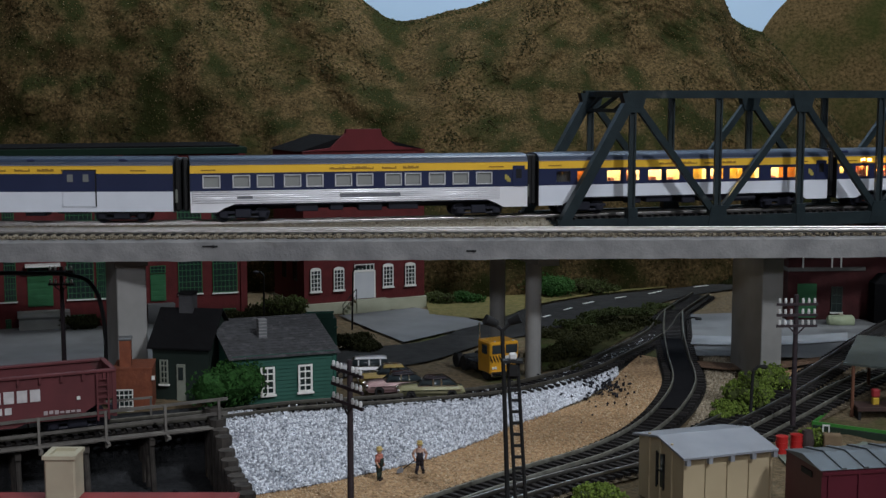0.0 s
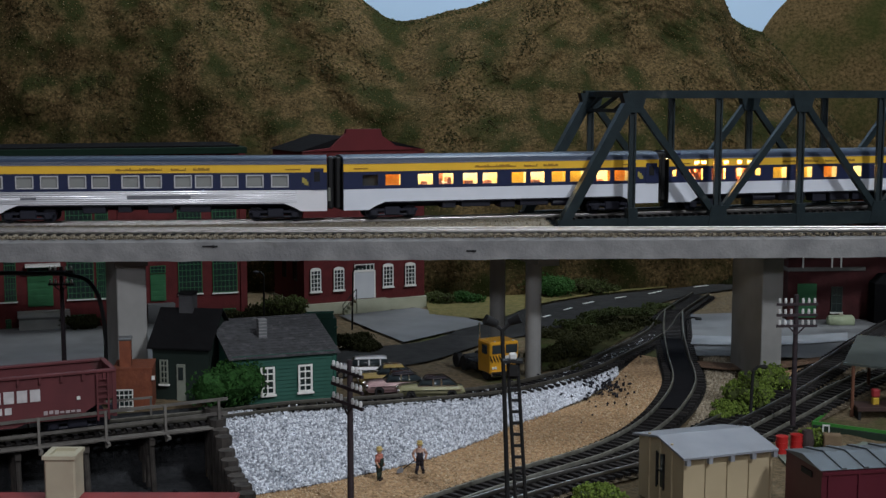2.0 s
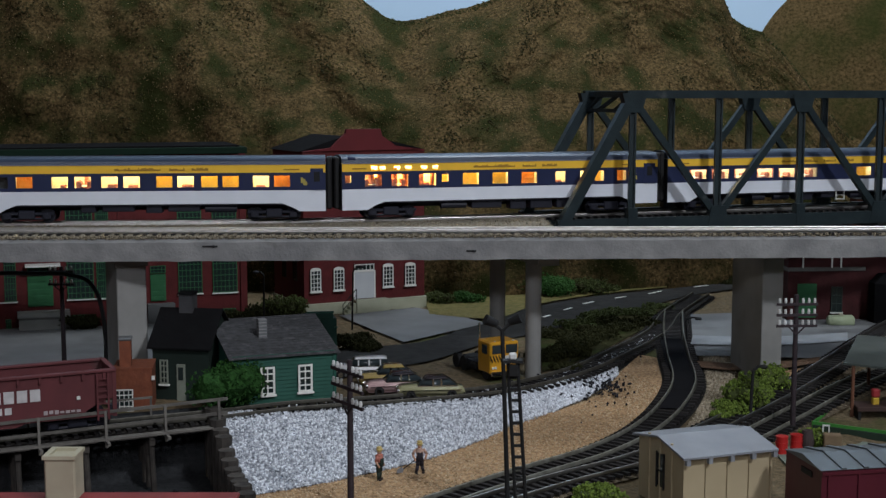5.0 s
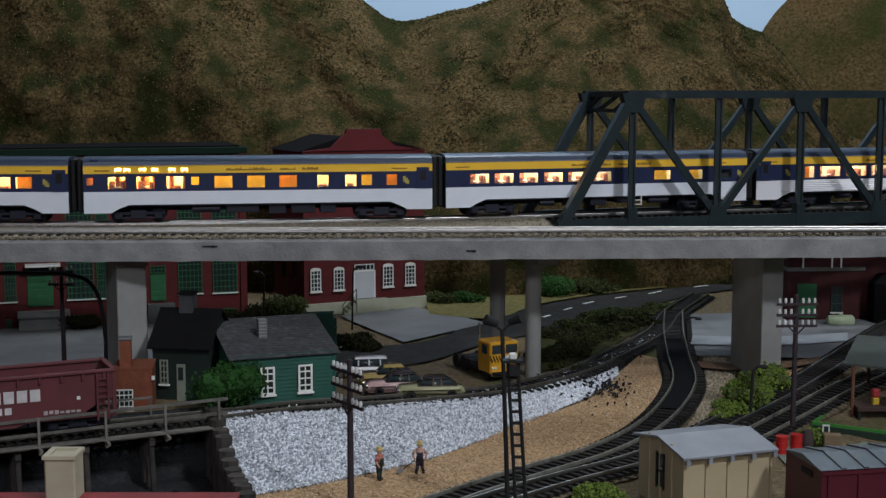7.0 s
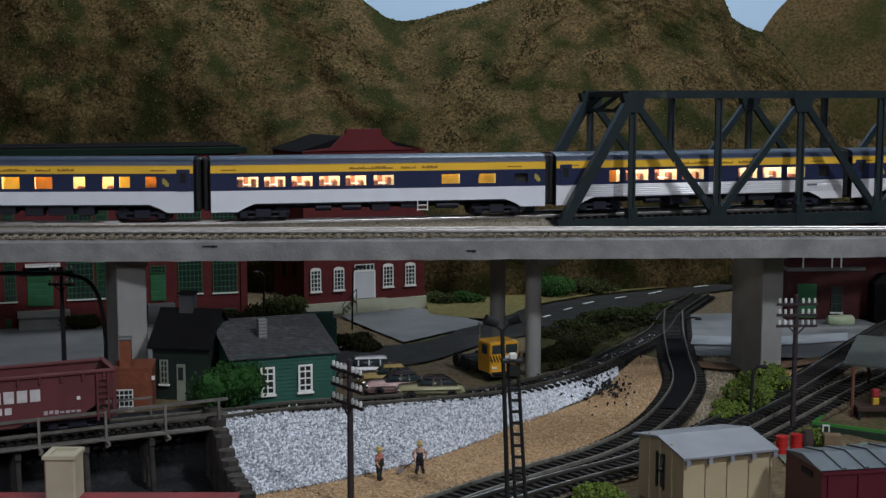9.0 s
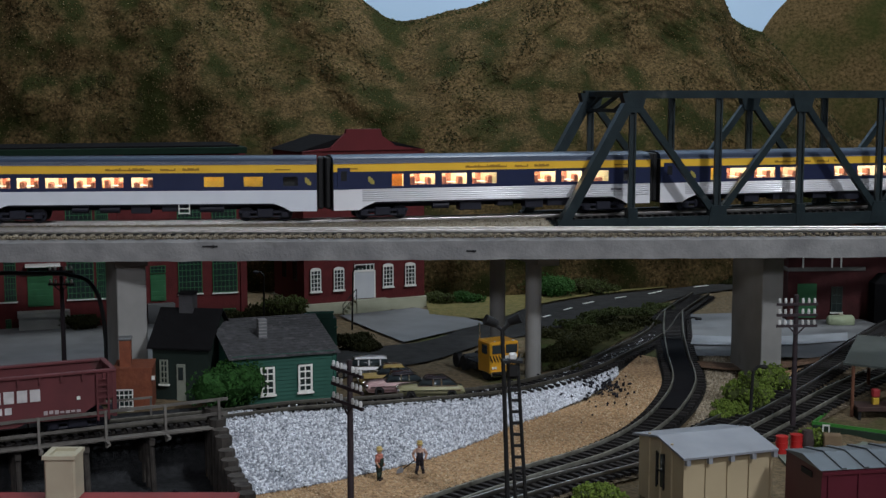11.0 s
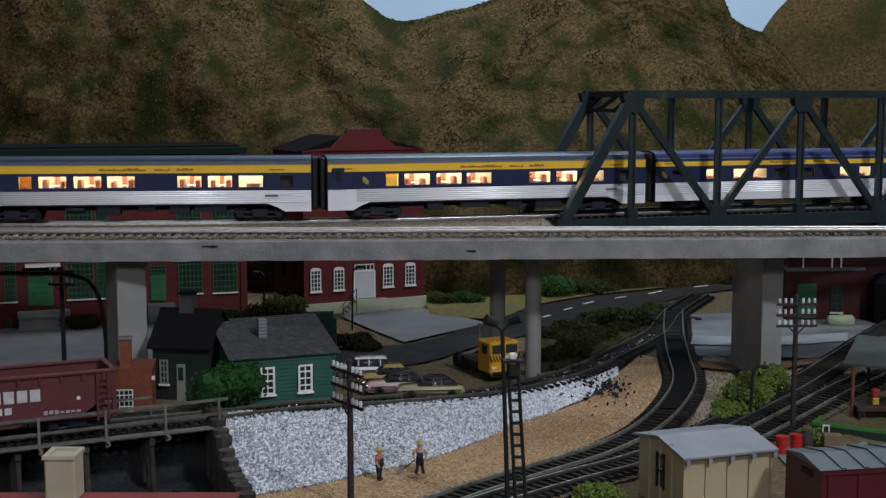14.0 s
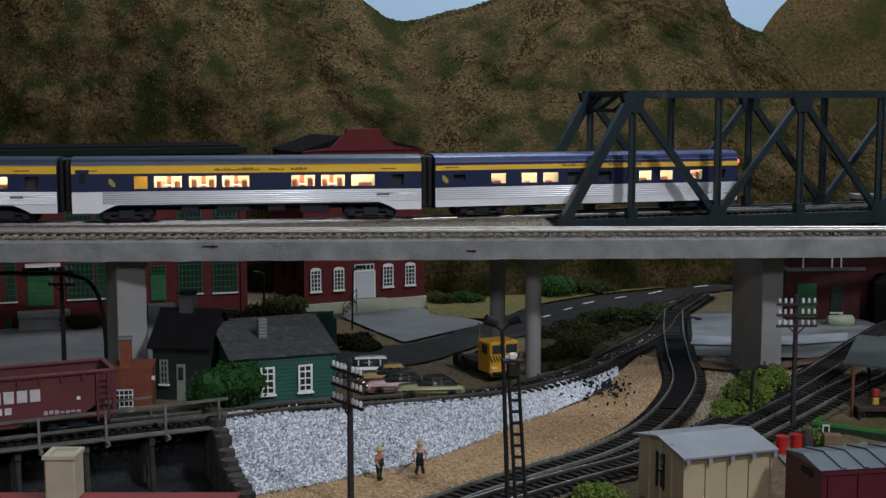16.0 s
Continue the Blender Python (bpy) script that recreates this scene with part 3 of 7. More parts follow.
    prism(bm, prof, -h, h, axis="x")
    part("roof", bm, roof or M_ROOF, car, "royal blue rounded roof" if roof else "blue-grey rounded roof")
    for u in vents:
        bm = bmesh.new()
        bx(bm, X(u) - 0.003, X(u) + 0.003, -0.0165, -0.0105, Z_TOP - 0.0026, Z_TOP - 0.0006, 0.0006)
        part("roof_vent", bm, M_BLUE, car)
    # floor, ends, interior
    quick("floor_pan", M_UNDER, car, (-h, h, -HALF_W, HALF_W, Z_MID - 0.001, Z_MID + 0.001))
    for s in (-1, 1):
        if round_end and s > 0:
            continue
        bm = bmesh.new()
        bx(bm, s * h - 0.0006, s * h + 0.0006, -HALF_W, HALF_W, Z_SK, Z_YEL)
        part("end_wall", bm, M_DIA, car)
        bm = bmesh.new()
        a, b = sorted((s * (h + 0.0006), s * (h + 0.0050)))
        bx(bm, a, b, -0.0125, 0.0125, Z_SK + 0.001, Z_TOP - 0.0005, 0.001)
        part("diaphragm", bm, M_DIA, car, "black folded gangway diaphragm")
    bm = bmesh.new()
    lit = [q for q, w in zip(holes, windows) if w[2] != "dark"]
    if lit:
        rng = random.Random(name + label)
        bx(bm, -h + 0.004, h - 0.004, 0.0045, 0.0055, Z_MID + 0.001, Z_YEL)
        part("inner_wall", bm, M_CREAM, car)
        for (u, w, kind, a, b), q in zip(windows, holes):
            if kind == "dark":
                bm = bmesh.new()
                bx(bm, q[0] - 0.002, q[1] + 0.002, -0.0125, -0.0120, a - 0.002, b + 0.002)
                part("drawn_blind", bm, M_DARKIN, car)
                continue
            bm = bmesh.new()
            bx(bm, q[0] - 0.002, q[1] + 0.002, -0.0115, 0.004, Z_YEL - 0.0016, Z_YEL - 0.0008)
            part("ceiling_light", bm, lamp, car)
            if kind in ("orange", "amber", "dim"):
                bm = bmesh.new()
                bx(bm, q[0] - 0.0015, q[1] + 0.0015, -0.0068, -0.0062, a - 0.003, b + 0.001)
                part("window_blind", bm, {"orange": M_ORANGE, "amber": M_AMBER, "dim": M_SEAT}[kind], car)
            elif kind == "table":
                bm = bmesh.new()
                for dx in (-0.30, 0.30):
                    bx(bm, u * 0 + X(u) + dx * w - 0.0018, X(u) + dx * w + 0.0018, -0.0125, -0.0045, Z_MID + 0.001, a + (b - a) * rng.uniform(0.5, 0.78), 0.0008)
                part("seat", bm, M_SEAT, car)
                bm = bmesh.new()
                bx(bm, X(u) - 0.15 * w, X(u) + 0.17 * w, -0.0130, -0.0030, a + 0.0008, a + 0.0013)
                part("table", bm, M_WHITE, car)
                bm = bmesh.new()
                bx(bm, X(u) - 0.0012, X(u) + 0.0016, -0.002, 0.004, a - 0.003, b + 0.002)
                part("partition", bm, M_SEAT, car)
            else:
                bm = bmesh.new()
                bx(bm, X(u) + rng.uniform(-0.2, 0.2) * w - 0.002, X(u) + rng.uniform(0.2, 0.4) * w, -0.011, -0.006, Z_MID + 0.001, a + (b - a) * rng.uniform(0.1, 0.35), 0.0006)
                part("seat", bm, M_SEAT, car)
    else:
        bx(bm, -h + 0.004, h - 0.004, -0.0035, 0.0035, Z_MID + 0.001, Z_MID + 0.006)
        part("inner_floor", bm, M_DARKIN, car)
        for i in range(18):
            bm = bmesh.new()
            x = -h + 0.02 + i * 0.0141
            bx(bm, x - 0.001, x + 0.001, -0.013, -0.005, Z_MID + 0.001, Z_MID + 0.0112, 0.0004)
            bx(bm, x - 0.001, x + 0.001, 0.005, 0.013, Z_MID + 0.001, Z_MID + 0.0112, 0.0004)
            part("seat", bm, mat("grey_seat", (0.16, 0.17, 0.15), 0.9), car)
    if round_end:
        bm = bmesh.new()
        bx(bm, h - 0.002, h + 0.0014, -0.0145, 0.0145, Z_SK + 0.002, Z_YEL + 0.001, 0.0016)
        part("rear_wall", bm, M_SILVER, car)
        bm = bmesh.new()
        bx(bm, h + 0.0004, h + 0.0024, -0.0150, -0.0118, 0.0388, 0.0416, 0.0005)
        part("tail_lamp", bm, M_TAIL, car, "glowing red tail lamp")
    # underfloor equipment
    rng = random.Random(label)
    x = -h + 0.078
    while x < h - 0.085:
        w = rng.uniform(0.010, 0.026)
        bm = bmesh.new()
        if rng.random() < 0.25:
            rod(bm, (x, -0.0125, 0.0098), (x + w, -0.0125, 0.0098), 0.0026, n=12)
        else:
            bx(bm, x, x + w, -0.0145, rng.uniform(-0.006, 0.0), rng.uniform(0.0055, 0.0085), Z_MID, 0.0005)
        part("equipment_box", bm, M_UNDER, car)
        x += w + rng.uniform(0.003, 0.014)
    quick("center_sill", M_UNDER, car, (-h, h, -0.003, 0.003, 0.0085, Z_MID))
    for s in (-1, 1):
        truck_frame(car, s * 0.0905)
    return car


def W(kind, z0=0.0262, z1=0.0345, w=0.0125):
    return lambda u, ww=None, k=None: (u, ww or w, k or kind, z0, z1)


wd, wl = W("dark", 0.0262, 0.0348, 0.0130), W("lit", 0.0262, 0.0345, 0.0128)
CARS = []
CARS.append(rail_car("baggage_car", "blue and grey baggage car with a yellow stripe", [], notch=False, vents=(0.60, 0.86)))


def baggage_doors(car):
    """Two sliding doors a side, each with its frame lines and small panes."""
    for side in (-1, 1):
        y = side * (HALF_W + 0.0009)
        for u in (0.18, 0.735):
            c = -CAR_L / 2 + u * CAR_L
            up = quick("sliding_door", M_BLUE, car, (c - 0.0118, c + 0.0118, y - 0.0004, y + 0.0004, Z_SIL + 0.0002, Z_BLUE + 0.0022))
            quick("door_foot", M_GREY, up, (c - 0.0118, c + 0.0118, y - 0.0004, y + 0.0004, Z_MID - 0.001, Z_SIL))
            quick("door_edge", M_DIA, up, (c + 0.0119, c + 0.0127, y - 0.0006, y + 0.0003, Z_MID - 0.001, Z_BLUE + 0.0024))
            quick("door_track", M_DIA, up, (c - 0.0125, c + 0.0127, y - 0.0006, y + 0.0003, Z_BLUE + 0.0023, Z_BLUE + 0.0031))
            for d in (-0.0062, 0.0052):
                quick("door_pane", M_REFLPANE, up, (c + d - 0.0021, c + d + 0.0021, y + side * 0.0006 - 0.0002, y + side * 0.0006 + 0.0002, Z_BLUE - 0.0058, Z_BLUE - 0.0004))


baggage_doors(CARS[0])
CARS.append(rail_car("coach", "unlit coach with fluted silver lower side", [wd(u) for u in (0.060, 0.145, 0.214, 0.292, 0.357, 0.441, 0.504, 0.589, 0.648, 0.721, 0.793, 0.865)], lower="silver", doors=(0.972,), emblem=0.938, lamp=None, plates=((0.132, 0.176, 2), (0.43, 0.61, 3), (0.43, 0.61, 2))))
CARS.append(rail_car("sleeping_car", "lit sleeping car with light grey lower side", [wl(0.080, None, "dark"), wl(0.148, None, "orange"), wl(0.247), wl(0.311, None, "table"), wl(0.386), wl(0.448), wl(0.540, None, "amber"), wl(0.600), wl(0.668, None, "amber"), wl(0.728, None, "amber"), wl(0.815), wl(0.875, None, "orange")], doors=(0.975,), emblem=0.938))
CARS.append(rail_car("lounge_car", "lit lounge car with small upper windows, grey lower side",
            [(0.018, 0.0050, "dim", 0.0285, 0.0340), (0.093, 0.0140, "table", 0.0255, 0.0345), (0.173, 0.0140, "table", 0.0255, 0.0345), (0.258, 0.0145, "lit", 0.0255, 0.0345), (0.312, 0.0060, "amber", 0.0282, 0.0340), (0.392, 0.0140, "amber", 0.0258, 0.0345), (0.485, 0.0140, "amber", 0.0258, 0.0345), (0.577, 0.0140, "orange", 0.0258, 0.0345), (0.678, 0.0092, "lit", 0.0258, 0.0345), (0.759, 0.0092, "lit", 0.0258, 0.0345), (0.806, 0.0085, "amber", 0.0265, 0.0345), (0.880, 0.0085, "orange", 0.0265, 0.0345)]
            + [(u, 0.0052, "lit", 0.0382, 0.0408) for u in (0.096, 0.121, 0.165, 0.199, 0.247, 0.282)], doors=(0.972,), emblem=0.922, vents=(0.03,)))
CARS.append(rail_car("dining_car", "lit dining car with wide windows, grey lower side", [(u, 0.0168, "table", 0.0262, 0.0337) for u in (0.105, 0.183, 0.262, 0.342, 0.420, 0.503)] + [(0.706, 0.0158, "amber", 0.0265, 0.0338), (0.818, 0.0150, "amber", 0.0265, 0.0338), (0.925, 0.0118, "dark", 0.0268, 0.0336)], emblem=0.975, lamp=M_LITW))
dine = [(0.192, 0.0100, "orange", 0.0255, 0.0348), (0.268, 0.0215, "table", 0.0262, 0.0346), (0.366, 0.0215, "table", 0.0262, 0.0346), (0.460, 0.0215, "table", 0.0262, 0.0346), (0.653, 0.0190, "table", 0.0262, 0.0346), (0.740, 0.0190, "table", 0.0262, 0.0346), (0.828, 0.0190, "lit", 0.0262, 0.0346), (0.930, 0.0105, "dark", 0.0262, 0.0346)]
CARS.append(rail_car("dining_car", "lit lounge diner with fluted silver lower side", dine, lower="silver", doors=(0.030,), emblem=0.112, lamp=M_LITW, plates=((0.868, 0.905, 3),)))
dine2 = [(0.192, 0.0105, "amber", 0.0255, 0.0348)] + dine[1:]
CARS.append(rail_car("dining_car", "lit diner with amber vestibule window and fluted silver side", dine2, lower="silver", doors=(0.030,), emblem=0.112, lamp=M_LITW, plates=((0.868, 0.905, 3),)))
CARS.append(rail_car("observation_car", "lit observation car with silver side and red tail lamp", [(0.075, 0.0100, "dark", 0.0290, 0.0335), (0.198, 0.0130, "lit", 0.0262, 0.0338), (0.296, 0.0140, "lit", 0.0262, 0.0338), (0.366, 0.0140, "lit", 0.0262, 0.0338), (0.440, 0.0120, "dark", 0.0262, 0.0338), (0.545, 0.0120, "dark", 0.0262, 0.0338), (0.680, 0.0120, "lit", 0.0262, 0.0338), (0.752, 0.0120, "lit", 0.0262, 0.0338), (0.855, 0.0120, "table", 0.0262, 0.0338), (0.935, 0.0120, "dark", 0.0262, 0.0338)], lower="silver", notch=False, emblem=0.03, round_end=True, lamp=M_LITW, ytop=0.0405, roof=M_ROYAL))

# a small white step ladder under the first dining car
_x = -CAR_L / 2 + 0.62 * CAR_L
for _a, _b, _c, _d in ((-0.0042, -0.0035, 0.0062, 0.0136), (0.0035, 0.0042, 0.0062, 0.0136), (-0.0035, 0.0035, 0.0066, 0.0073), (-0.0035, 0.0035, 0.0100, 0.0107)):
    quick("step_ladder", M_WHITE, CARS[4], (_x + _a, _x + _b, -0.0172, -0.0164, _c, _d))

# where the left end of the third car is along the line, second by second
GO = [(0, 0.0731), (0.5, 0.0328), (1, -0.0074), (1.5, -0.0467), (2, -0.0823), (2.5, -0.1179), (3, -0.1605), (3.5, -0.2077), (4, -0.2539), (4.5, -0.3016), (5, -0.3506), (5.5, -0.3987), (6, -0.4459), (6.5, -0.4930), (7, -0.5374), (7.5, -0.5814), (8, -0.6248), (8.5, -0.6690), (9, -0.7141), (9.5, -0.7590), (10, -0.8038), (10.5, -0.8478), (11, -0.8917), (11.5, -0.9356), (12, -0.9814), (12.5, -1.0284), (13, -1.0744), (13.5, -1.1193), (14, -1.1632), (14.5, -1.2081), (15, -1.2529), (15.5, -1.2998), (16, -1.3477)]
PITCH = 0.2673


def car_pose(s):
    """Pose of a car whose left end is at arc s: it sits on its two trucks."""
    a, b = on_line(s + CAR_L / 2 - 0.0905), on_line(s + CAR_L / 2 + 0.0905)
    c = (a + b) / 2
    return pose(c.x, c.y, RAIL_Z, 0, 0, math.degrees(math.atan2(b.y - a.y, b.x - a.x)))


# ---- piers of the viaduct ----
def piers():
    m = mat("pier_concrete", (0.27, 0.268, 0.26), 0.85, (0.21, 0.21, 0.205), 40, 0.3, spots=(0.2, 0.2, 0.195), spot_scale=20, spot_at=0.64)
    for x, y, a, w, d in ((-0.2185, 0.922, 22, 0.0205, 0.055), (0.2424, 0.965, 9, 0.0160, 0.060), (-0.85, 0.97, 0, 0.023, 0.06), (0.85, 0.98, 0, 0.023, 0.06)):
        g = thing("viaduct_pier", "tall rectangular grey concrete pier under the viaduct", "bridge pier", pose(x, y, 0, 0, 0, a), group="viaduct piers")
        quick("shaft", m, g, (-w / 2, w / 2, 0, d, gz(x, y) - 0.004, 0.1085), bev=0.0006)
        quick("cap", m, g, (-w / 2 - 0.0015, w / 2 + 0.0015, -0.0015, d + 0.0015, 0.1085, 0.1146), bev=0.0006)
    g = thing("column_bent", "pair of round grey concrete columns with a cap beam", "bridge pier")
    for (x, y), r in (((0.0670, 0.9724), 0.0059), ((0.0427, 1.0288), 0.0060)):
        bm = bmesh.new()
        rod(bm, (x, y, gz(x, y) - 0.003), (x, y, 0.109), r, n=24)
        part("column", bm, m, g, smooth=False)
    bm = bmesh.new()
    beam(bm, (0.0755, 0.940, 0.1105), (0.030, 1.085, 0.1105), 0.016, 0.008)
    part("cap_beam", bm, m, g)


piers()

# ---- roads and pads ----
structure(loft("yard_sand", [(-0.1410, 0.7965), (-0.0746, 0.7612), (-0.0291, 0.7927), (0.0205, 0.8411), (0.0687, 0.8979), (0.1137, 0.9488), (0.1375, 1.0044), (0.1590, 1.0560)], [(-0.1174, 0.6603), (-0.0659, 0.6691), (-0.0072, 0.6872), (0.0391, 0.7704), (0.0922, 0.8247), (0.1275, 0.8709), (0.1611, 0.9621), (0.1730, 1.0450)], M_SAND, 0.0012, 110, 30), "tan sandy yard ground", "ground")
structure(loft("road", [(-0.0967, 0.9967), (-0.0365, 1.0029), (0.0360, 1.0945), (0.0875, 1.1521), (0.1336, 1.2100), (0.2030, 1.2873), (0.2407, 1.3445), (0.3122, 1.4069)], [(-0.0855, 1.0749), (-0.0303, 1.0945), (0.0342, 1.2009), (0.0923, 1.2908), (0.1615, 1.3596), (0.2196, 1.3948), (0.2532, 1.4151), (0.3262, 1.4708)], M_ASPH, 0.0016, 90, 10), "dark asphalt road with a dashed white line", "road")
structure(loft("concrete_lot", [(-0.0979, 1.2345), (-0.0648, 1.1632), (-0.0328, 1.0996)], [(-0.0270, 1.2801), (0.0086, 1.2408), (0.0401, 1.1919)], M_PAVE, 0.0021, 30, 16), "grey concrete parking lot", "pavement")
structure(loft("factory_apron", [(-0.3219, 0.8775), (-0.2706, 0.9111), (-0.2228, 0.9626), (-0.2022, 1.0288)], [(-0.4248, 1.1661), (-0.3467, 1.1746), (-0.2733, 1.1862), (-0.2358, 1.2039)], M_PAVE, 0.002, 30, 10), "pale grey concrete apron", "pavement")
structure(loft("freight_apron", [(0.2010, 1.0460), (0.2332, 1.0442), (0.2860, 1.0388), (0.3623, 1.0253)], [(0.2332, 1.2347), (0.2761, 1.2411), (0.3352, 1.2222), (0.4238, 1.2039)], M_PAVE, 0.003, 40, 14), "grey concrete freight apron", "pavement")
structure(loft("apron_strip", [(0.2048, 1.0815), (0.2401, 1.0766), (0.2873, 1.0791), (0.3385, 1.0940)], [(0.2138, 1.1197), (0.2484, 1.1145), (0.2972, 1.1171), (0.3503, 1.1331)], mat("pale_concrete", (0.27, 0.29, 0.31), 0.85, (0.20, 0.215, 0.23), 40, 0.2), 0.0042, 40, 6), "paler concrete strip across the freight apron", "pavement")
structure(loft("apron_edge", [(0.1990, 1.0050), (0.2215, 0.9980), (0.2623, 1.0040), (0.2931, 1.0200)], [(0.1990, 1.0240), (0.2256, 1.0180), (0.2661, 1.0220), (0.2997, 1.0370)], mat("rust_brown_dirt", (0.13, 0.075, 0.045), 0.97, (0.06, 0.036, 0.022), 240, 1.0), 0.0045, 40, 6), "rust brown dirt edge along the apron", "ground")
structure(loft("grass_verge", [(-0.0128, 1.2411), (0.0399, 1.2161), (0.0928, 1.2977), (0.1624, 1.3673), (0.2410, 1.4151)], [(-0.0183, 1.3261), (0.0382, 1.3445), (0.0982, 1.3750), (0.1680, 1.4151), (0.2466, 1.4489)], mat("dry_grass", (0.17, 0.14, 0.05), 0.97, (0.09, 0.085, 0.025), 200, 1.0), 0.0022, 50, 8), "dry grass verge at the foot of the hill", "grass")

structure(loft("dark_turf", [(0.0749, 0.9823), (0.1095, 1.0288), (0.1515, 1.1096), (0.1873, 1.1862), (0.2230, 1.2908)], [(0.0835, 1.1305), (0.1294, 1.1950), (0.1686, 1.2379), (0.2009, 1.2738), (0.2277, 1.3189)], mat("dark_turf", (0.045, 0.042, 0.018), 0.97, (0.018, 0.020, 0.008), 220, 1.0, spots=(0.03, 0.04, 0.012), spot_scale=40, spot_at=0.52, spec=0.04), 0.0018, 50, 14), "dark green and brown turf beside the road", "grass")


def dash(a, b, w):
    d = Vector((b[0] - a[0], b[1] - a[1], 0))
    n = Vector((-d.y, d.x, 0)).normalized() * w
    v = [(p[0] + s * n.x, p[1] + s * n.y, gz(*p) + 0.0024) for p, s in ((a, -1), (b, -1), (b, 1), (a, 1))]
    structure(raw("road_dash", v, [(0, 1, 2, 3)], M_LINE), "white painted road dash", "road marking")


for a, b in (((0.0933, 1.2222), (0.1011, 1.2347)), ((0.1165, 1.2638), (0.1255, 1.2771)), ((0.1395, 1.3012), (0.1507, 1.3153)), ((0.1750, 1.3371), (0.1880, 1.3483)), ((0.2142, 1.3673), (0.2309, 1.3868)), ((0.2702, 1.4151), (0.2879, 1.4276))):
    dash(a, b, 0.0016)


# ---- yard tracks ----
def tr(p, lift=0.0):
    return [(x, y, gz(x, y) + lift) for x, y in p]


track("siding", [(-0.42, 0.71, 0.0205), (-0.262, 0.785, 0.0205), (-0.19, 0.82, 0.0205)] + [(x, y, 0.0200) for x, y in SIDING[3:]], "curved siding on the bank with dark ties", M_DARKRAIL, n=260)
track("yard_track", tr([(-0.0254, 0.6872), (0.0051, 0.7214), (0.0315, 0.7500), (0.0599, 0.7786), (0.0944, 0.8128), (0.1291, 0.8560), (0.1554, 0.9022), (0.1778, 0.9621), (0.1871, 1.0388), (0.1983, 1.1252), (0.2183, 1.2411)], 0.0024), "curved yard track with dark ties and guard rails", M_RUST, n=260)
track("spur_track", tr([(-0.020, 0.6700), (0.0205, 0.7077), (0.0469, 0.7337), (0.0751, 0.7593), (0.1124, 0.7900), (0.1508, 0.8306), (0.1944, 0.8824), (0.2368, 0.9299), (0.2869, 0.9937), (0.3415, 1.0729), (0.4473, 1.2411)], 0.0028), "spur track with bright rails leaving the turnout", M_RAIL, n=260)
track("spur_track", tr([(0.1870, 0.8306), (0.2337, 0.8859), (0.2852, 0.9437), (0.3342, 0.9937), (0.4007, 1.0572)], 0.0024), "second spur track with dark ties", M_RUST)
# dark ballast under the curve
M_CINDER = mat("dark_cinder", (0.024, 0.023, 0.022), 0.95, (0.012, 0.011, 0.011), 400, 1.0, spots=(0.08, 0.076, 0.068), spot_scale=600, spot_at=0.68, spec=0.05)


def bed(name, pts, w, lift, label, material=None):
    line = smooth_line(pts, 120)
    d = np.gradient(line, axis=0)
    n = np.stack([-d[:, 1], d[:, 0]], 1) / np.linalg.norm(d, axis=1)[:, None]
    structure(loft(name, [tuple(p) for p in line - n * w], [tuple(p) for p in line + n * w], material or M_CINDER, lift, 140, 7), label, "ballast")


bed("cinder_bed", [(0.0051, 0.7214), (0.0315, 0.7500), (0.0599, 0.7786), (0.0944, 0.8128), (0.1291, 0.8560), (0.1554, 0.9022), (0.1778, 0.9621), (0.1871, 1.0388), (0.1983, 1.1252), (0.2183, 1.2411)], 0.0165, 0.0021, "dark cinder bed of the yard track")
bed("cinder_bed", [(x, y) for x, y in SIDING[4:]], 0.016, 0.0008, "dark cinder bed of the siding")
M_SPURBED = mat("brown_ballast", (0.16, 0.125, 0.085), 0.95, (0.055, 0.045, 0.033), 380, 1.0, spots=(0.30, 0.26, 0.20), spot_scale=520, spot_at=0.62, spec=0.05)
bed("spur_bed", [(0.0205, 0.7077), (0.0469, 0.7337), (0.0751, 0.7593), (0.1124, 0.7900), (0.1508, 0.8306), (0.1944, 0.8824), (0.2368, 0.9299), (0.2869, 0.9937), (0.3415, 1.0729), (0.4473, 1.2411)], 0.017, 0.0017, "brown ballast bed of the spur", M_SPURBED)
bed("spur_bed", [(0.1870, 0.8306), (0.2337, 0.8859), (0.2852, 0.9437), (0.3342, 0.9937), (0.4007, 1.0572)], 0.017, 0.0014, "brown ballast bed of the second spur", M_SPURBED)
# guard plates between the rails of the switch
structure(loft("crossing_plate", [(0.1825, 1.0995), (0.1748, 1.0302), (0.1703, 0.9621), (0.1501, 0.9058)], [(0.2005, 1.0995), (0.1927, 1.0302), (0.1862, 0.9621), (0.1698, 0.9058)], mat("oiled_plate", (0.010, 0.010, 0.012), 0.9, None, 120, spec=0.04), 0.0050, 30, 6), "dark smooth crossing plate between the rails", "track plate")


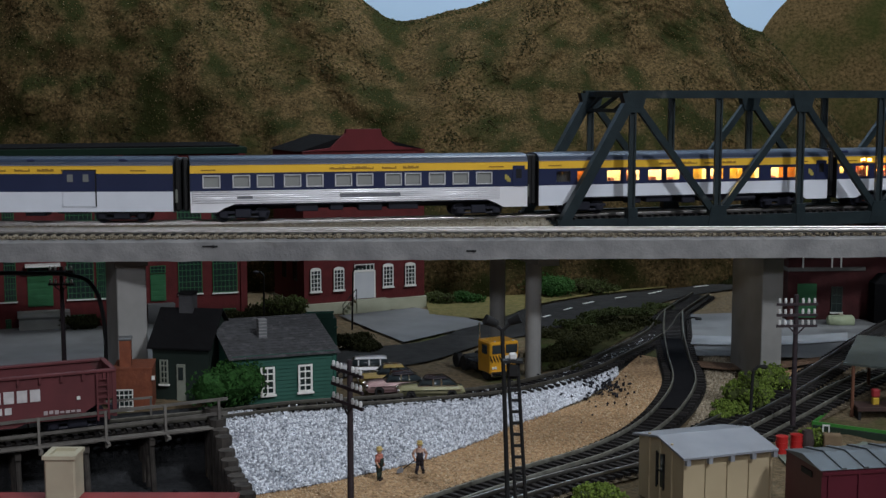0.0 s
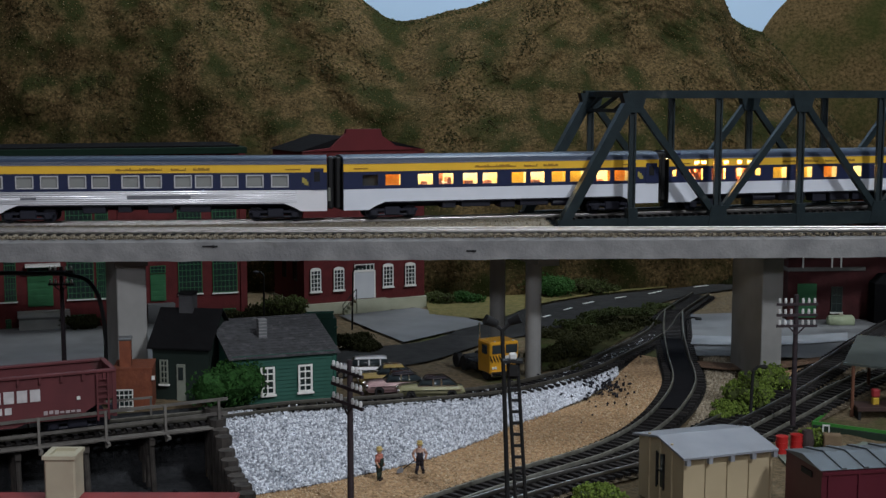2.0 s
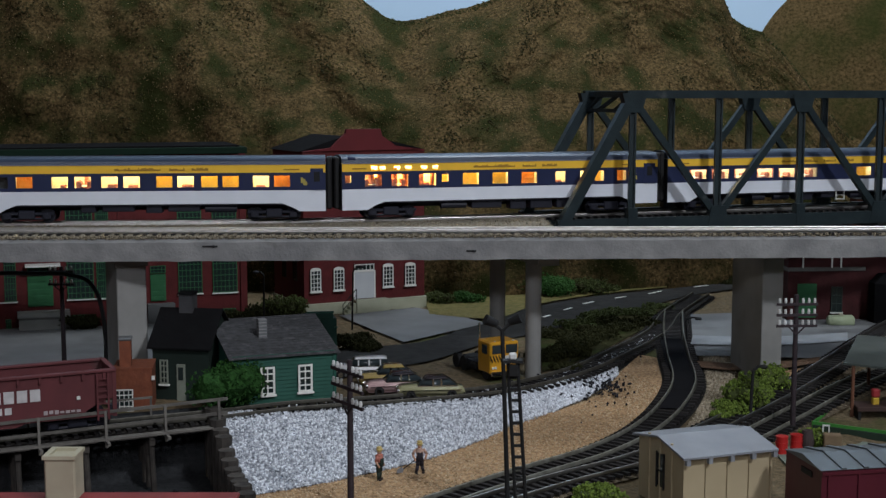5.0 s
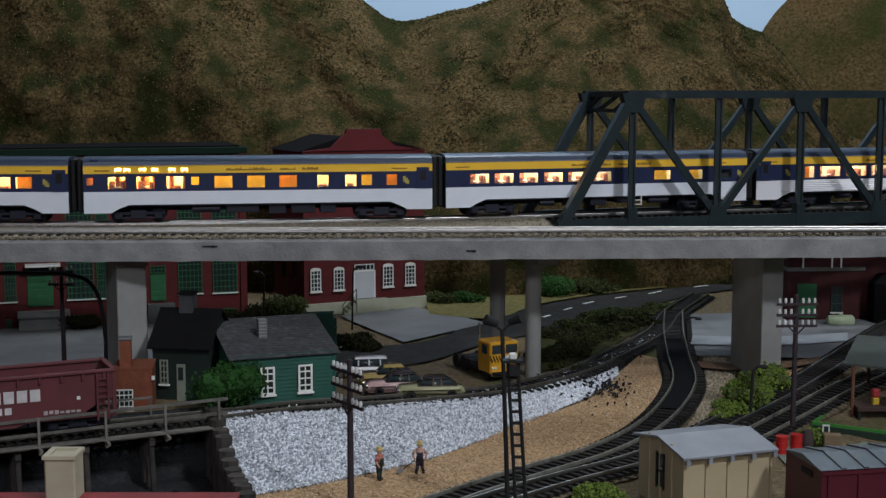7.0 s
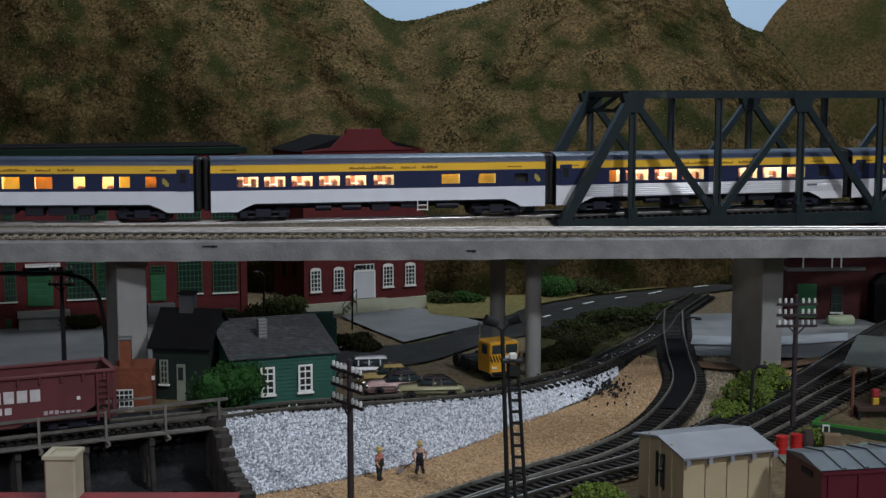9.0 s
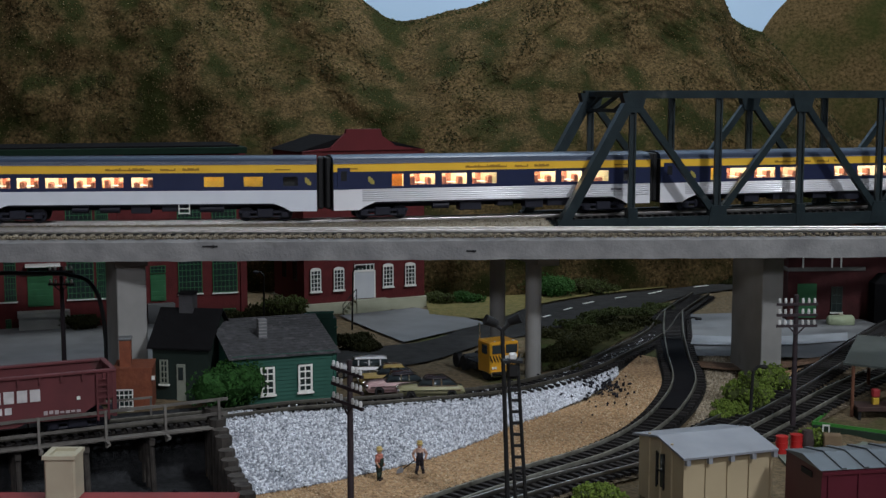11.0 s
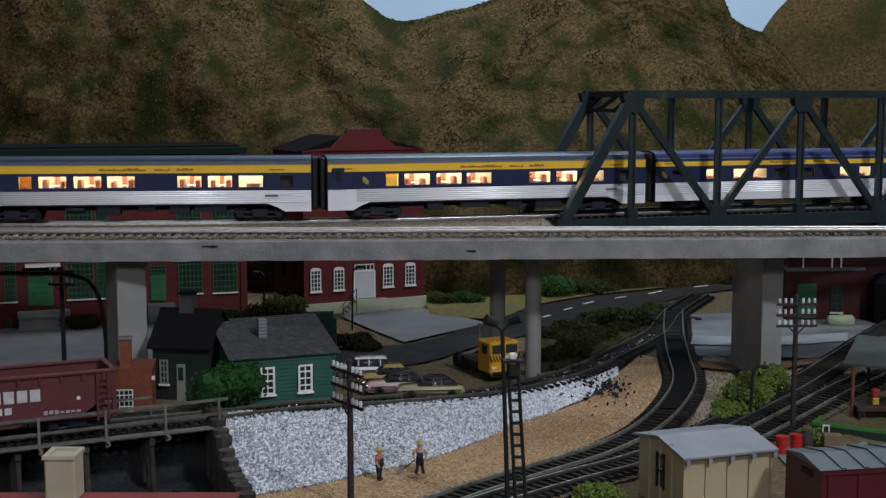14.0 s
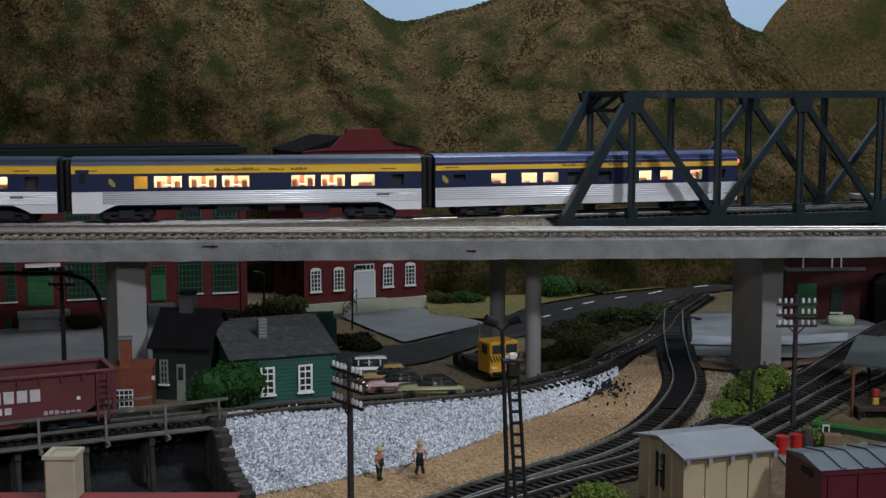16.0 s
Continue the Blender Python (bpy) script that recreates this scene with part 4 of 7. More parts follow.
# ---- bank of pale gravel, loose stones, scattered coal ----
def stones(name, spots, material, label, category, size, kind="stuff"):
    verts, faces = [], []
    base = [(1, 0, 0), (-1, 0, 0), (0, 1, 0), (0, -1, 0), (0, 0, 1), (0, 0, -1)]
    tri = [(0, 2, 4), (2, 1, 4), (1, 3, 4), (3, 0, 4), (2, 0, 5), (1, 2, 5), (3, 1, 5), (0, 3, 5)]
    for x, y, z in spots:
        k, r = len(verts), Euler((random.uniform(0, 6), random.uniform(0, 6), random.uniform(0, 6))).to_matrix()
        s = size * random.uniform(0.55, 1.35)
        sc = (s * random.uniform(0.6, 1.2), s * random.uniform(0.6, 1.2), s * random.uniform(0.5, 1.0))
        for b in base:
            v = r @ Vector((b[0] * sc[0], b[1] * sc[1], b[2] * sc[2]))
            verts.append((x + v.x, y + v.y, z + v.z))
        faces += [tuple(k + i for i in t) for t in tri]
    return tagged(raw(name, verts, faces, material), label, category, kind=kind)


def island_mat(name, a, b, rough=0.8):
    m = bpy.data.materials.new(name)
    m.use_nodes = True
    n, l = m.node_tree.nodes, m.node_tree.links
    geo, ramp = n.new("ShaderNodeNewGeometry"), n.new("ShaderNodeValToRGB")
    ramp.color_ramp.elements[0].color, ramp.color_ramp.elements[1].color = (*a, 1), (*b, 1)
    l.new(geo.outputs["Random Per Island"], ramp.inputs["Fac"])
    l.new(ramp.outputs["Color"], n["Principled BSDF"].inputs["Base Color"])
    n["Principled BSDF"].inputs["Roughness"].default_value = rough
    n["Principled BSDF"].inputs["Specular IOR Level"].default_value = 0.08
    return m


M_STONE = island_mat("pale_blue_gravel", (0.24, 0.26, 0.30), (0.80, 0.83, 0.89))
M_COAL = island_mat("coal_lumps", (0.010, 0.010, 0.013), (0.03, 0.03, 0.036), 0.7)
M_GRAIN = island_mat("tan_grains", (0.28, 0.19, 0.10), (0.60, 0.47, 0.32))
BANK_TOP = smooth_line([(-0.1553, 0.8659), (-0.1053, 0.8523), (-0.0320, 0.8759), (0.0456, 0.9045), (0.0888, 0.9480), (0.1343, 1.0131)], 200)
BANK_FOOT = smooth_line([(-0.1118, 0.7328), (-0.0711, 0.7589), (-0.0290, 0.7909), (0.0205, 0.8411), (0.0687, 0.8979), (0.1048, 0.9424), (0.1326, 0.9929)], 200)


def bank():
    structure(loft("gravel_bank", [tuple(p) for p in BANK_TOP[::8]], [tuple(p) for p in BANK_FOOT[::8]], mat("gravel_underlay", (0.30, 0.32, 0.36), 0.9, (0.15, 0.16, 0.19), 300, 1.0), 0.0016, 120, 24), "bank of pale gravel under the siding", "ground")
    spots = []
    rng = random.Random(3)
    for _ in range(31000):
        i, v = rng.randrange(200), rng.random()
        v = min(1.0, max(0.0, v + rng.gauss(0, 0.012)))
        x, y = BANK_TOP[i] + (BANK_FOOT[i] - BANK_TOP[i]) * v
        x, y = x + rng.uniform(-0.001, 0.001), y + rng.uniform(-0.001, 0.001)
        if i > 165 and rng.random() < (i - 165) / 50:
            continue
        spots.append((x, y, gz(x, y) + 0.0016 + rng.uniform(0.0000, 0.0010)))
    stones("gravel", spots, M_STONE, "loose pale blue-grey gravel on the bank", "gravel", 0.00108)
    specks, _sl = [], smooth_line(SIDING[3:], 300)
    for _ in range(520):
        i = rng.randrange(10, 230)
        x, y = _sl[i]
        specks.append((x + rng.uniform(-0.002, 0.002), y + rng.uniform(-0.013, 0.013), gz(x, y) + 0.0016 + rng.uniform(0, 0.0008)))
    stones("track_gravel", specks, M_STONE, "pale gravel caught between the siding ties", "gravel", 0.0010)
    coal = []
    for _ in range(240):
        u = rng.gauss(0, 1)
        x, y = (0.1152, 0.9617)
        x, y = x + rng.gauss(0, 0.011), y + rng.gauss(0, 0.018)
        if u > 1.3:
            x, y = x - abs(rng.gauss(0, 0.03)), y - abs(rng.gauss(0, 0.03))
        coal.append((x, y, gz(x, y) + 0.0035))
    stones("coal_spill", coal, M_COAL, "spilled black coal lumps on the gravel", "coal", 0.0013)
    grains = []
    a, b = smooth_line([(-0.1118, 0.7328), (-0.0711, 0.7589), (-0.0290, 0.7909), (0.0205, 0.8411), (0.0687, 0.8979), (0.1137, 0.9488), (0.1375, 1.0044)], 200), smooth_line([(-0.1011, 0.6603), (-0.0483, 0.6691), (-0.0072, 0.6872), (0.0391, 0.7704), (0.0922, 0.8247), (0.1275, 0.8709), (0.1611, 0.9621)], 200)
    for _ in range(5500):
        i, v = rng.randrange(200), rng.random()
        x, y = a[i] + (b[i] - a[i]) * v
        grains.append((x, y, gz(x, y) + 0.0014))
    stones("sand_grains", grains, M_GRAIN, "coarse tan grains on the yard", "sand", 0.0007)
    edge = []
    for _ in range(8000):
        x = rng.uniform(-0.40, 0.46)
        edge.append((x, deck_front(x) + rng.uniform(0.0022, 0.0108), 0.1304 + rng.uniform(-0.0008, 0.0009)))
    for _ in range(3200):
        x = rng.uniform(-0.40, 0.10)
        edge.append((x, rng.uniform(front_track_y(x) + 0.012, deck_back(x) - 0.004), 0.1310 + rng.uniform(0, 0.0006)))
    stones("deck_ballast", edge, island_mat("deck_grains", (0.075, 0.062, 0.044), (0.32, 0.275, 0.205)), "loose tan ballast grains on the viaduct", "ballast", 0.0008)


bank()


# ---- greenery ----
M_LEAF = [mat("bright_foliage", (0.042, 0.125, 0.026), 0.9, (0.02, 0.065, 0.013), 300, 0.8), mat("dark_foliage", (0.034, 0.036, 0.014), 0.9, (0.015, 0.016, 0.006), 300, 0.8, spec=0.08), mat("yellow_foliage", (0.15, 0.21, 0.04), 0.9, (0.065, 0.10, 0.02), 300, 0.8, spec=0.1), mat("olive_foliage", (0.065, 0.085, 0.022), 0.9, (0.034, 0.046, 0.012), 300, 0.8), mat("deep_green_foliage", (0.026, 0.078, 0.018), 0.9, (0.010, 0.034, 0.008), 300, 0.8, spec=0.1)]


def bush(x, y, w, h, tone, label="clump foliage bush on the layout", d=None, name="bush"):
    """Many small ragged clumps over a rough mound."""
    z = gz(x, y)
    g = thing(name, label, "bush", pose(x, y, z - 0.001), group="bushes")
    d = d or w
    rng = random.Random(int(x * 9999) + int(y * 777))
    verts, faces = [], []
    n = int(500 + 900000 * w * h)
    base = [(1, 0, 0), (-1, 0, 0), (0, 1, 0), (0, -1, 0), (0, 0, 1), (0, 0, -1)]
    tri = [(0, 2, 4), (2, 1, 4), (1, 3, 4), (3, 0, 4), (2, 0, 5), (1, 2, 5), (3, 1, 5), (0, 3, 5)]
    lumps = [(rng.uniform(-0.32, 0.32), rng.uniform(-0.32, 0.32), rng.uniform(0.25, 0.62), rng.uniform(0.26, 0.42)) for _ in range(9)]
    for _ in range(n):
        cx, cy, cz, r = rng.choice(lumps)
        t = Vector((rng.gauss(0, 1), rng.gauss(0, 1), rng.gauss(0.2, 1))).normalized() * r * rng.uniform(0.62, 1.0)
        p = Vector(((cx + t.x) * w, (cy + t.y) * d, max(0.02, cz + t.z) * h))
        k, rot = len(verts), Euler((rng.uniform(0, 6), rng.uniform(0, 6), rng.uniform(0, 6))).to_matrix()
        s = rng.uniform(0.0007, 0.0019)
        for b in base:
            v = p + rot @ Vector((b[0] * s, b[1] * s * 0.8, b[2] * s * 0.5))
            verts.append(tuple(v))
        faces += [tuple(k + i for i in q) for q in tri]
    raw("foliage", verts, faces, M_LEAF[tone], g)
    bm = bmesh.new()
    for cx, cy, cz, r in lumps:
        blob(bm, (cx * w, cy * d, cz * h), r * 0.74 * min(w, h * 1.2), 2, 0.15, min(1.2, h / w))
    rod(bm, (0, 0, 0), (0, 0, h * 0.3), w * 0.08, n=6)
    part("twig_mass", bm, M_LEAF[{2: 3, 4: 4, 0: 4}.get(tone, 1)], g)


for (x, y), w, h, t in (((-0.1450, 0.8700), 0.047, 0.038, 4), ((0.2130, 0.9177), 0.028, 0.028, 2), ((0.2403, 0.9600), 0.030, 0.024, 2), ((0.2261, 0.9361), 0.022, 0.016, 2), ((0.2033, 0.9058), 0.024, 0.012, 2), ((0.1910, 0.8940), 0.016, 0.008, 2), ((0.2410, 0.8422), 0.020, 0.014, 2), ((0.0870, 0.7240), 0.024, 0.015, 2), ((-0.1497, 1.2222), 0.042, 0.026, 3), ((-0.1683, 1.2039), 0.028, 0.020, 1),
                        ((-0.0766, 1.0797), 0.034, 0.018, 1), ((-0.0620, 1.0701), 0.022, 0.010, 1), ((-0.0023, 1.3153), 0.03, 0.014, 3), ((0.0261, 1.3189), 0.03, 0.016, 0), ((0.0839, 1.3829), 0.044, 0.022, 3), ((0.1183, 1.3673), 0.044, 0.026, 0), ((0.1523, 1.3829), 0.044, 0.022, 3), ((0.1751, 1.3988), 0.028, 0.012, 3),
                        ((0.0982, 1.0514), 0.036, 0.014, 1), ((0.1317, 1.1252), 0.034, 0.013, 1), ((0.1590, 1.1661), 0.036, 0.012, 1), ((0.0953, 1.1252), 0.028, 0.011, 1), ((0.1851, 1.2411), 0.03, 0.009, 3), ((0.1407, 1.2039), 0.032, 0.012, 3), ((0.0933, 0.9967), 0.024, 0.008, 1), ((0.0806, 1.0288), 0.03, 0.012, 1), ((0.1164, 1.0945), 0.034, 0.013, 1), ((0.1584, 1.2411), 0.034, 0.010, 3), ((0.1188, 1.1661), 0.034, 0.012, 3), ((0.1822, 1.1862), 0.026, 0.009, 1), ((0.2102, 1.2805), 0.026, 0.008, 3), ((-0.3206, 1.1718), 0.030, 0.016, 1), ((-0.2004, 1.2100), 0.032, 0.012, 1), ((0.3152, 1.4489), 0.022, 0.012, 1)):
    bush(x, y, w, h, t, ("bright green", "dark green", "yellow-green", "olive green", "deep green")[t] + " clump foliage bush beside the tracks")


def hill_scatter():
    rng = random.Random(11)
    groups = {0: [], 1: [], 2: []}
    for _ in range(42000):
        x, u = rng.uniform(-0.62, 0.62), rng.uniform(0.02, 0.99)
        patch = noise.noise(Vector((x * 16, u * 7, 4)))
        kind = 0 if patch + rng.gauss(0, 0.18) > 0.04 else (1 if rng.random() < 0.88 else 2)
        px, py, pz = hill_point(x, u)
        groups[kind].append((px, py - 0.0001, pz))
    stones("hill_scatter", groups[0], island_mat("olive_scatter", (0.035, 0.034, 0.010), (0.075, 0.072, 0.022)), "olive foam scatter on the hillside", "scatter", 0.00095)
    stones("hill_scatter", groups[1], island_mat("tan_scatter", (0.06, 0.040, 0.015), (0.20, 0.145, 0.075)), "tan foam scatter on the hillside", "scatter", 0.00085)
    stones("hill_scatter", groups[2], island_mat("dark_scatter", (0.032, 0.023, 0.010), (0.07, 0.05, 0.022)), "dark brown foam scatter on the hillside", "scatter", 0.00095)
    ridge = []
    for _ in range(1500):
        px, py, pz = hill_point(rng.uniform(-0.14, 0.50), rng.uniform(0.975, 1.0))
        ridge.append((px, py, pz + rng.uniform(-0.0005, 0.0011)))
    stones("ridge_scrub", ridge, island_mat("ridge_green", (0.018, 0.024, 0.008), (0.052, 0.058, 0.020)), "ragged green scrub along the ridge", "scatter", 0.0013)
    tufts = []
    flecks = []
    for _ in range(1700):
        px, py, pz = hill_point(rng.uniform(-0.6, 0.6), rng.uniform(0.05, 0.99))
        flecks.append((px, py - 0.0008, pz + 0.0003))
    stones("hill_scatter", flecks, island_mat("straw_flecks", (0.16, 0.12, 0.065), (0.34, 0.27, 0.17)), "pale straw flecks on the hillside", "scatter", 0.00062)
    for _ in range(150):
        x, u = rng.uniform(-0.6, 0.6), rng.uniform(0.1, 0.95)
        for _ in range(rng.randint(20, 70)):
            px, py, pz = hill_point(x + rng.gauss(0, 0.0062), min(0.98, max(0.02, u + rng.gauss(0, 0.022))))
            tufts.append((px, py - 0.0006, pz + 0.0002))
    stones("hill_tuft", tufts, island_mat("tuft_green", (0.018, 0.018, 0.007), (0.050, 0.044, 0.018)), "dark tufts dotted over the hillside", "scatter", 0.0013)


hill_scatter()


# ---- buildings ----
M_GREENWIN = mat("green_sash", (0.03, 0.13, 0.055), 0.6, (0.02, 0.10, 0.04), 120)
M_DARKGLASS = mat("dark_window_glass", (0.02, 0.03, 0.03), 0.12, None, 100, spec=0.6)
M_CREAMF = mat("pale_green_concrete", (0.42, 0.43, 0.33), 0.8, (0.35, 0.36, 0.27), 60, 0.3)
M_ROOFD = mat("black_tar_roof", (0.010, 0.010, 0.011), 0.95, None, 80, 0.4, spec=0.03)


def sash(parent, u0, u1, z0, z1, frame_m, cols, rows, y=-0.0006, arch=False, t=0.0007, sill=M_WHITE):
    """A window on a facade in the plane y = 0: glass, frame with bars, sill."""
    win = quick("window", M_DARKGLASS, parent, (u0, u1, y - 0.0004, y + 0.0014, z0, z1))
    fr = bmesh.new()
    for a, b in ((u0, u0 + t), (u1 - t, u1)):
        bx(fr, a, b, y - 0.0012, y - 0.0003, z0, z1)
    for a, b in ((z0, z0 + t), (z1 - t, z1)):
        bx(fr, u0 + t, u1 - t, y - 0.0012, y - 0.0003, a, b)
    for i in range(1, cols):
        u = u0 + (u1 - u0) * i / cols
        bx(fr, u - t * 0.3, u + t * 0.3, y - 0.0010, y - 0.0003, z0 + t, z1 - t)
    for i in range(1, rows):
        z = z0 + (z1 - z0) * i / rows
        bx(fr, u0 + t, u1 - t, y - 0.0011, y - 0.0003, z - t * 0.35, z + t * 0.35)
    if arch:
        prism(fr, [(u0 + (u1 - u0) * (0.5 - 0.5 * math.cos(k * math.pi / 8)), z1 + 0.22 * (u1 - u0) * math.sin(k * math.pi / 8)) for k in range(9)], y - 0.0012, y - 0.0002)
    part("window_frame", fr, frame_m, win)
    if sill:
        quick("window_sill", sill, win, (u0 - 0.0008, u1 + 0.0008, y - 0.0020, y - 0.0001, z0 - 0.0012, z0))
    return win


def factory():
    X0, Y0, A = -0.3937, 1.1632, 17.9
    g = thing("factory", "long dark red brick factory with green sash windows", "building", pose(X0, Y0, 0, 0, 0, A))
    L = (0.2207, 0.0180)[0]
    zt = 0.1735
    quick("wall", M_BRICK, g, (-0.35, L, 0, 0.10, 0.015, zt))
    quick("parapet", mat("dark_green_trim", (0.008, 0.02, 0.013), 0.8, spec=0.08), g, (-0.352, L + 0.002, -0.003, 0.103, zt, zt + 0.006), bev=0.0005)
    quick("roof_slab", M_ROOFD, g, (-0.345, L - 0.004, 0.004, 0.096, zt + 0.006, zt + 0.0075))
    spans = [((0.0010, 0.0449), (0.0152, 0.0822)), ((0.0589, 0.0446), (0.0821, 0.0796)), ((0.0846, 0.0444), (0.0960, 0.0790)), ((0.1574, 0.0451), (0.1793, 0.0758)), ((0.1890, 0.0447), (0.2117, 0.0745))]
    for (u0, z0), (u1, z1) in spans:
        sash(g, u0, u1, z0, 0.088, M_GREENWIN, 6, 8)
        sash(g, u0, u1, 0.1055, 0.135, M_GREENWIN, 6, 6)
        sash(g, u0, u1, 0.143, 0.170, M_GREENWIN, 6, 6)
    for (u0, z0), (u1, z1) in (((0.0001, 0.0210), (0.0100, 0.0292)), ((0.0591, 0.0209), (0.0782, 0.0302)), ((0.1875, 0.0219), (0.2098, 0.0293))):
        sash(g, u0, u1, z0, z1, M_GREENWIN, 6, 3, sill=None)
    for (u0, z0), (u1, z1) in (((0.0248, 0.0396), (0.0465, 0.0667)), ((0.1322, 0.0395), (0.1460, 0.0640))):
        d = quick("door", M_GREENWIN, g, (u0, u1, -0.0014, 0.001, z0, z1))
        bm = bmesh.new()
        for k in range(5):
            z = z0 + (z1 - z0) * (k + 0.15) / 5
            bx(bm, u0 + 0.001, u1 - 0.001, -0.0019, -0.0013, z, z + (z1 - z0) * 0.13)
        part("door_panel", bm, M_GREENWIN, d)
        sash(g, u0, u1, z1 + 0.001, z1 + 0.008, M_GREENWIN, 4, 2, sill=None)
    (u0, z0), (u1, z1) = (0.0163, 0.0181), (0.0591, 0.0359)
    quick("loading_dock", mat("dock_concrete", (0.32, 0.32, 0.31), 0.85, None, 50, 0.3), g, (u0, u1, -0.016, 0, 0.015, z1 - 0.004), (u0 - 0.001, u1 + 0.001, -0.0175, 0, z1 - 0.004, z1))
    (u0, z0), (u1, z1) = (0.1287, 0.0045), (0.1531, 0.0374)
    quick("door_platform", M_PAVE, g, (u0, u1, -0.010, 0, 0.015, z1))
    for px0 in (-0.001, 0.1045, L - 0.006):
        quick("pilaster", M_BRICK, g, (px0, px0 + 0.006, -0.0024, 0, 0.015, zt))
    u, z = (0.0381, 0.0772)
    quick("door_awning", M_WHITE, g, (u - 0.015, u + 0.015, -0.014, 0, z - 0.001, z + 0.0008))


factory()


def station():
    A = 26.7
    g = thing("brick_station", "dark red brick building with arched white windows and stepped gable", "building", pose(-0.1305, 1.2406, 0, 0, 0, A))
    L = 0.1262
    quick("wall", M_BRICK, g, (0, L, 0.0015, 0.085, 0.016, 0.1745))
    zf0 = (0.0347, 0.0301)[1]
    quick("foundation", M_CREAMF, g, (-0.0012, L + 0.0012, -0.0012, 0.086, 0.015, zf0), bev=0.0004)
    for (u0, z0), (u1, z1) in (((0.0054, 0.0420), (0.0160, 0.0624)), ((0.0290, 0.0420), (0.0397, 0.0620)), ((0.0803, 0.0419), (0.0913, 0.0623)), ((0.1040, 0.0420), (0.1150, 0.0620))):
        sash(g, u0, u1, z0, z1, M_WHITE, 3, 5, arch=True, t=0.0009)
    (u0, z0), (u1, z1) = (0.0505, 0.0323), (0.0709, 0.0579)
    d = quick("door", mat("pale_grey_door", (0.50, 0.52, 0.55), 0.6, (0.44, 0.46, 0.5), 60), g, (u0, u1, -0.0012, 0.002, z0, z1))
    quick("door_frame", M_WHITE, d, (u0 - 0.0012, u0, -0.0018, 0.001, z0, z1 + 0.001), (u1, u1 + 0.0012, -0.0018, 0.001, z0, z1 + 0.001), (u0, u1, -0.0018, 0.001, z1, z1 + 0.0012))
    sash(g, u0, u1, z1 + 0.0014, z1 + 0.0075, M_WHITE, 5, 1, sill=None)
    quick("door_platform", M_CREAMF, g, (u0 - 0.002, u1 + 0.012, -0.012, -0.0012, 0.015, z0 - 0.0006))
    for i in range(5):
        quick("step", M_CREAMF, g, (u0 - 0.002 - 0.003 * (i + 1), u0 - 0.002 - 0.003 * i, -0.010, -0.002, 0.015, z0 - 0.003 * (i + 1)))
    bm = bmesh.new()
    for uu in (u0 - 0.016, u0 - 0.002):
        beam(bm, (uu, -0.0105, z0 - (0.014 if uu < u0 - 0.01 else 0)), (uu, -0.0105, z0 + (-0.003 if uu < u0 - 0.01 else 0.011)), 0.0006, 0.0006)
    beam(bm, (u0 - 0.016, -0.0105, z0 - 0.003), (u0 - 0.002, -0.0105, z0 + 0.011), 0.0006, 0.0006)
    beam(bm, (u0 - 0.016, -0.0105, z0 - 0.008), (u0 - 0.002, -0.0105, z0 + 0.005), 0.0005, 0.0005)
    part("stair_rail", bm, M_BLACK, g)
    # stepped gable and the pitched roof behind it
    pts = [(0.0048, 0.1728), (0.0281, 0.1776), (0.0432, 0.1912), (0.0438, 0.1949), (0.0789, 0.1950), (0.0806, 0.1885), (0.0948, 0.1785), (0.1251, 0.1725)]
    bm = bmesh.new()
    prism(bm, [(0, 0.1745)] + pts[1:] + [(L, 0.1745)], -0.0004, 0.004)
    part("gable", bm, mat("maroon_gable", (0.115, 0.013, 0.017), 0.7, (0.095, 0.011, 0.014), 40), g)
    bm = bmesh.new()
    prism(bm, [(-0.003, 0.1742), (pts[2][0], pts[2][1] - 0.003), (pts[5][0], pts[5][1] - 0.003), (L + 0.003, 0.1742)], 0.0045, 0.088)
    part("roof", bm, M_ROOFD, g)
    for y in (0.02, 0.05):
        quick("side_window", M_DARKGLASS, g, (-0.0006, 0.001, y, y + 0.011, 0.05, 0.078))


station()

M_GRNSIDE = mat("dark_green_clapboard", (0.018, 0.085, 0.062), 0.7, (0.013, 0.068, 0.05), 60, 0.2)
M_SHINGLE = mat("slate_shingle", (0.072, 0.074, 0.080), 0.9, (0.042, 0.043, 0.047), 240, 1.0, spots=(0.105, 0.105, 0.112), spot_scale=160, spot_at=0.6, per_object=0.12)
M_REDBRICK = mat("orange_brick", (0.20, 0.062, 0.032), 0.85, (0.145, 0.045, 0.024), 200, 0.5)


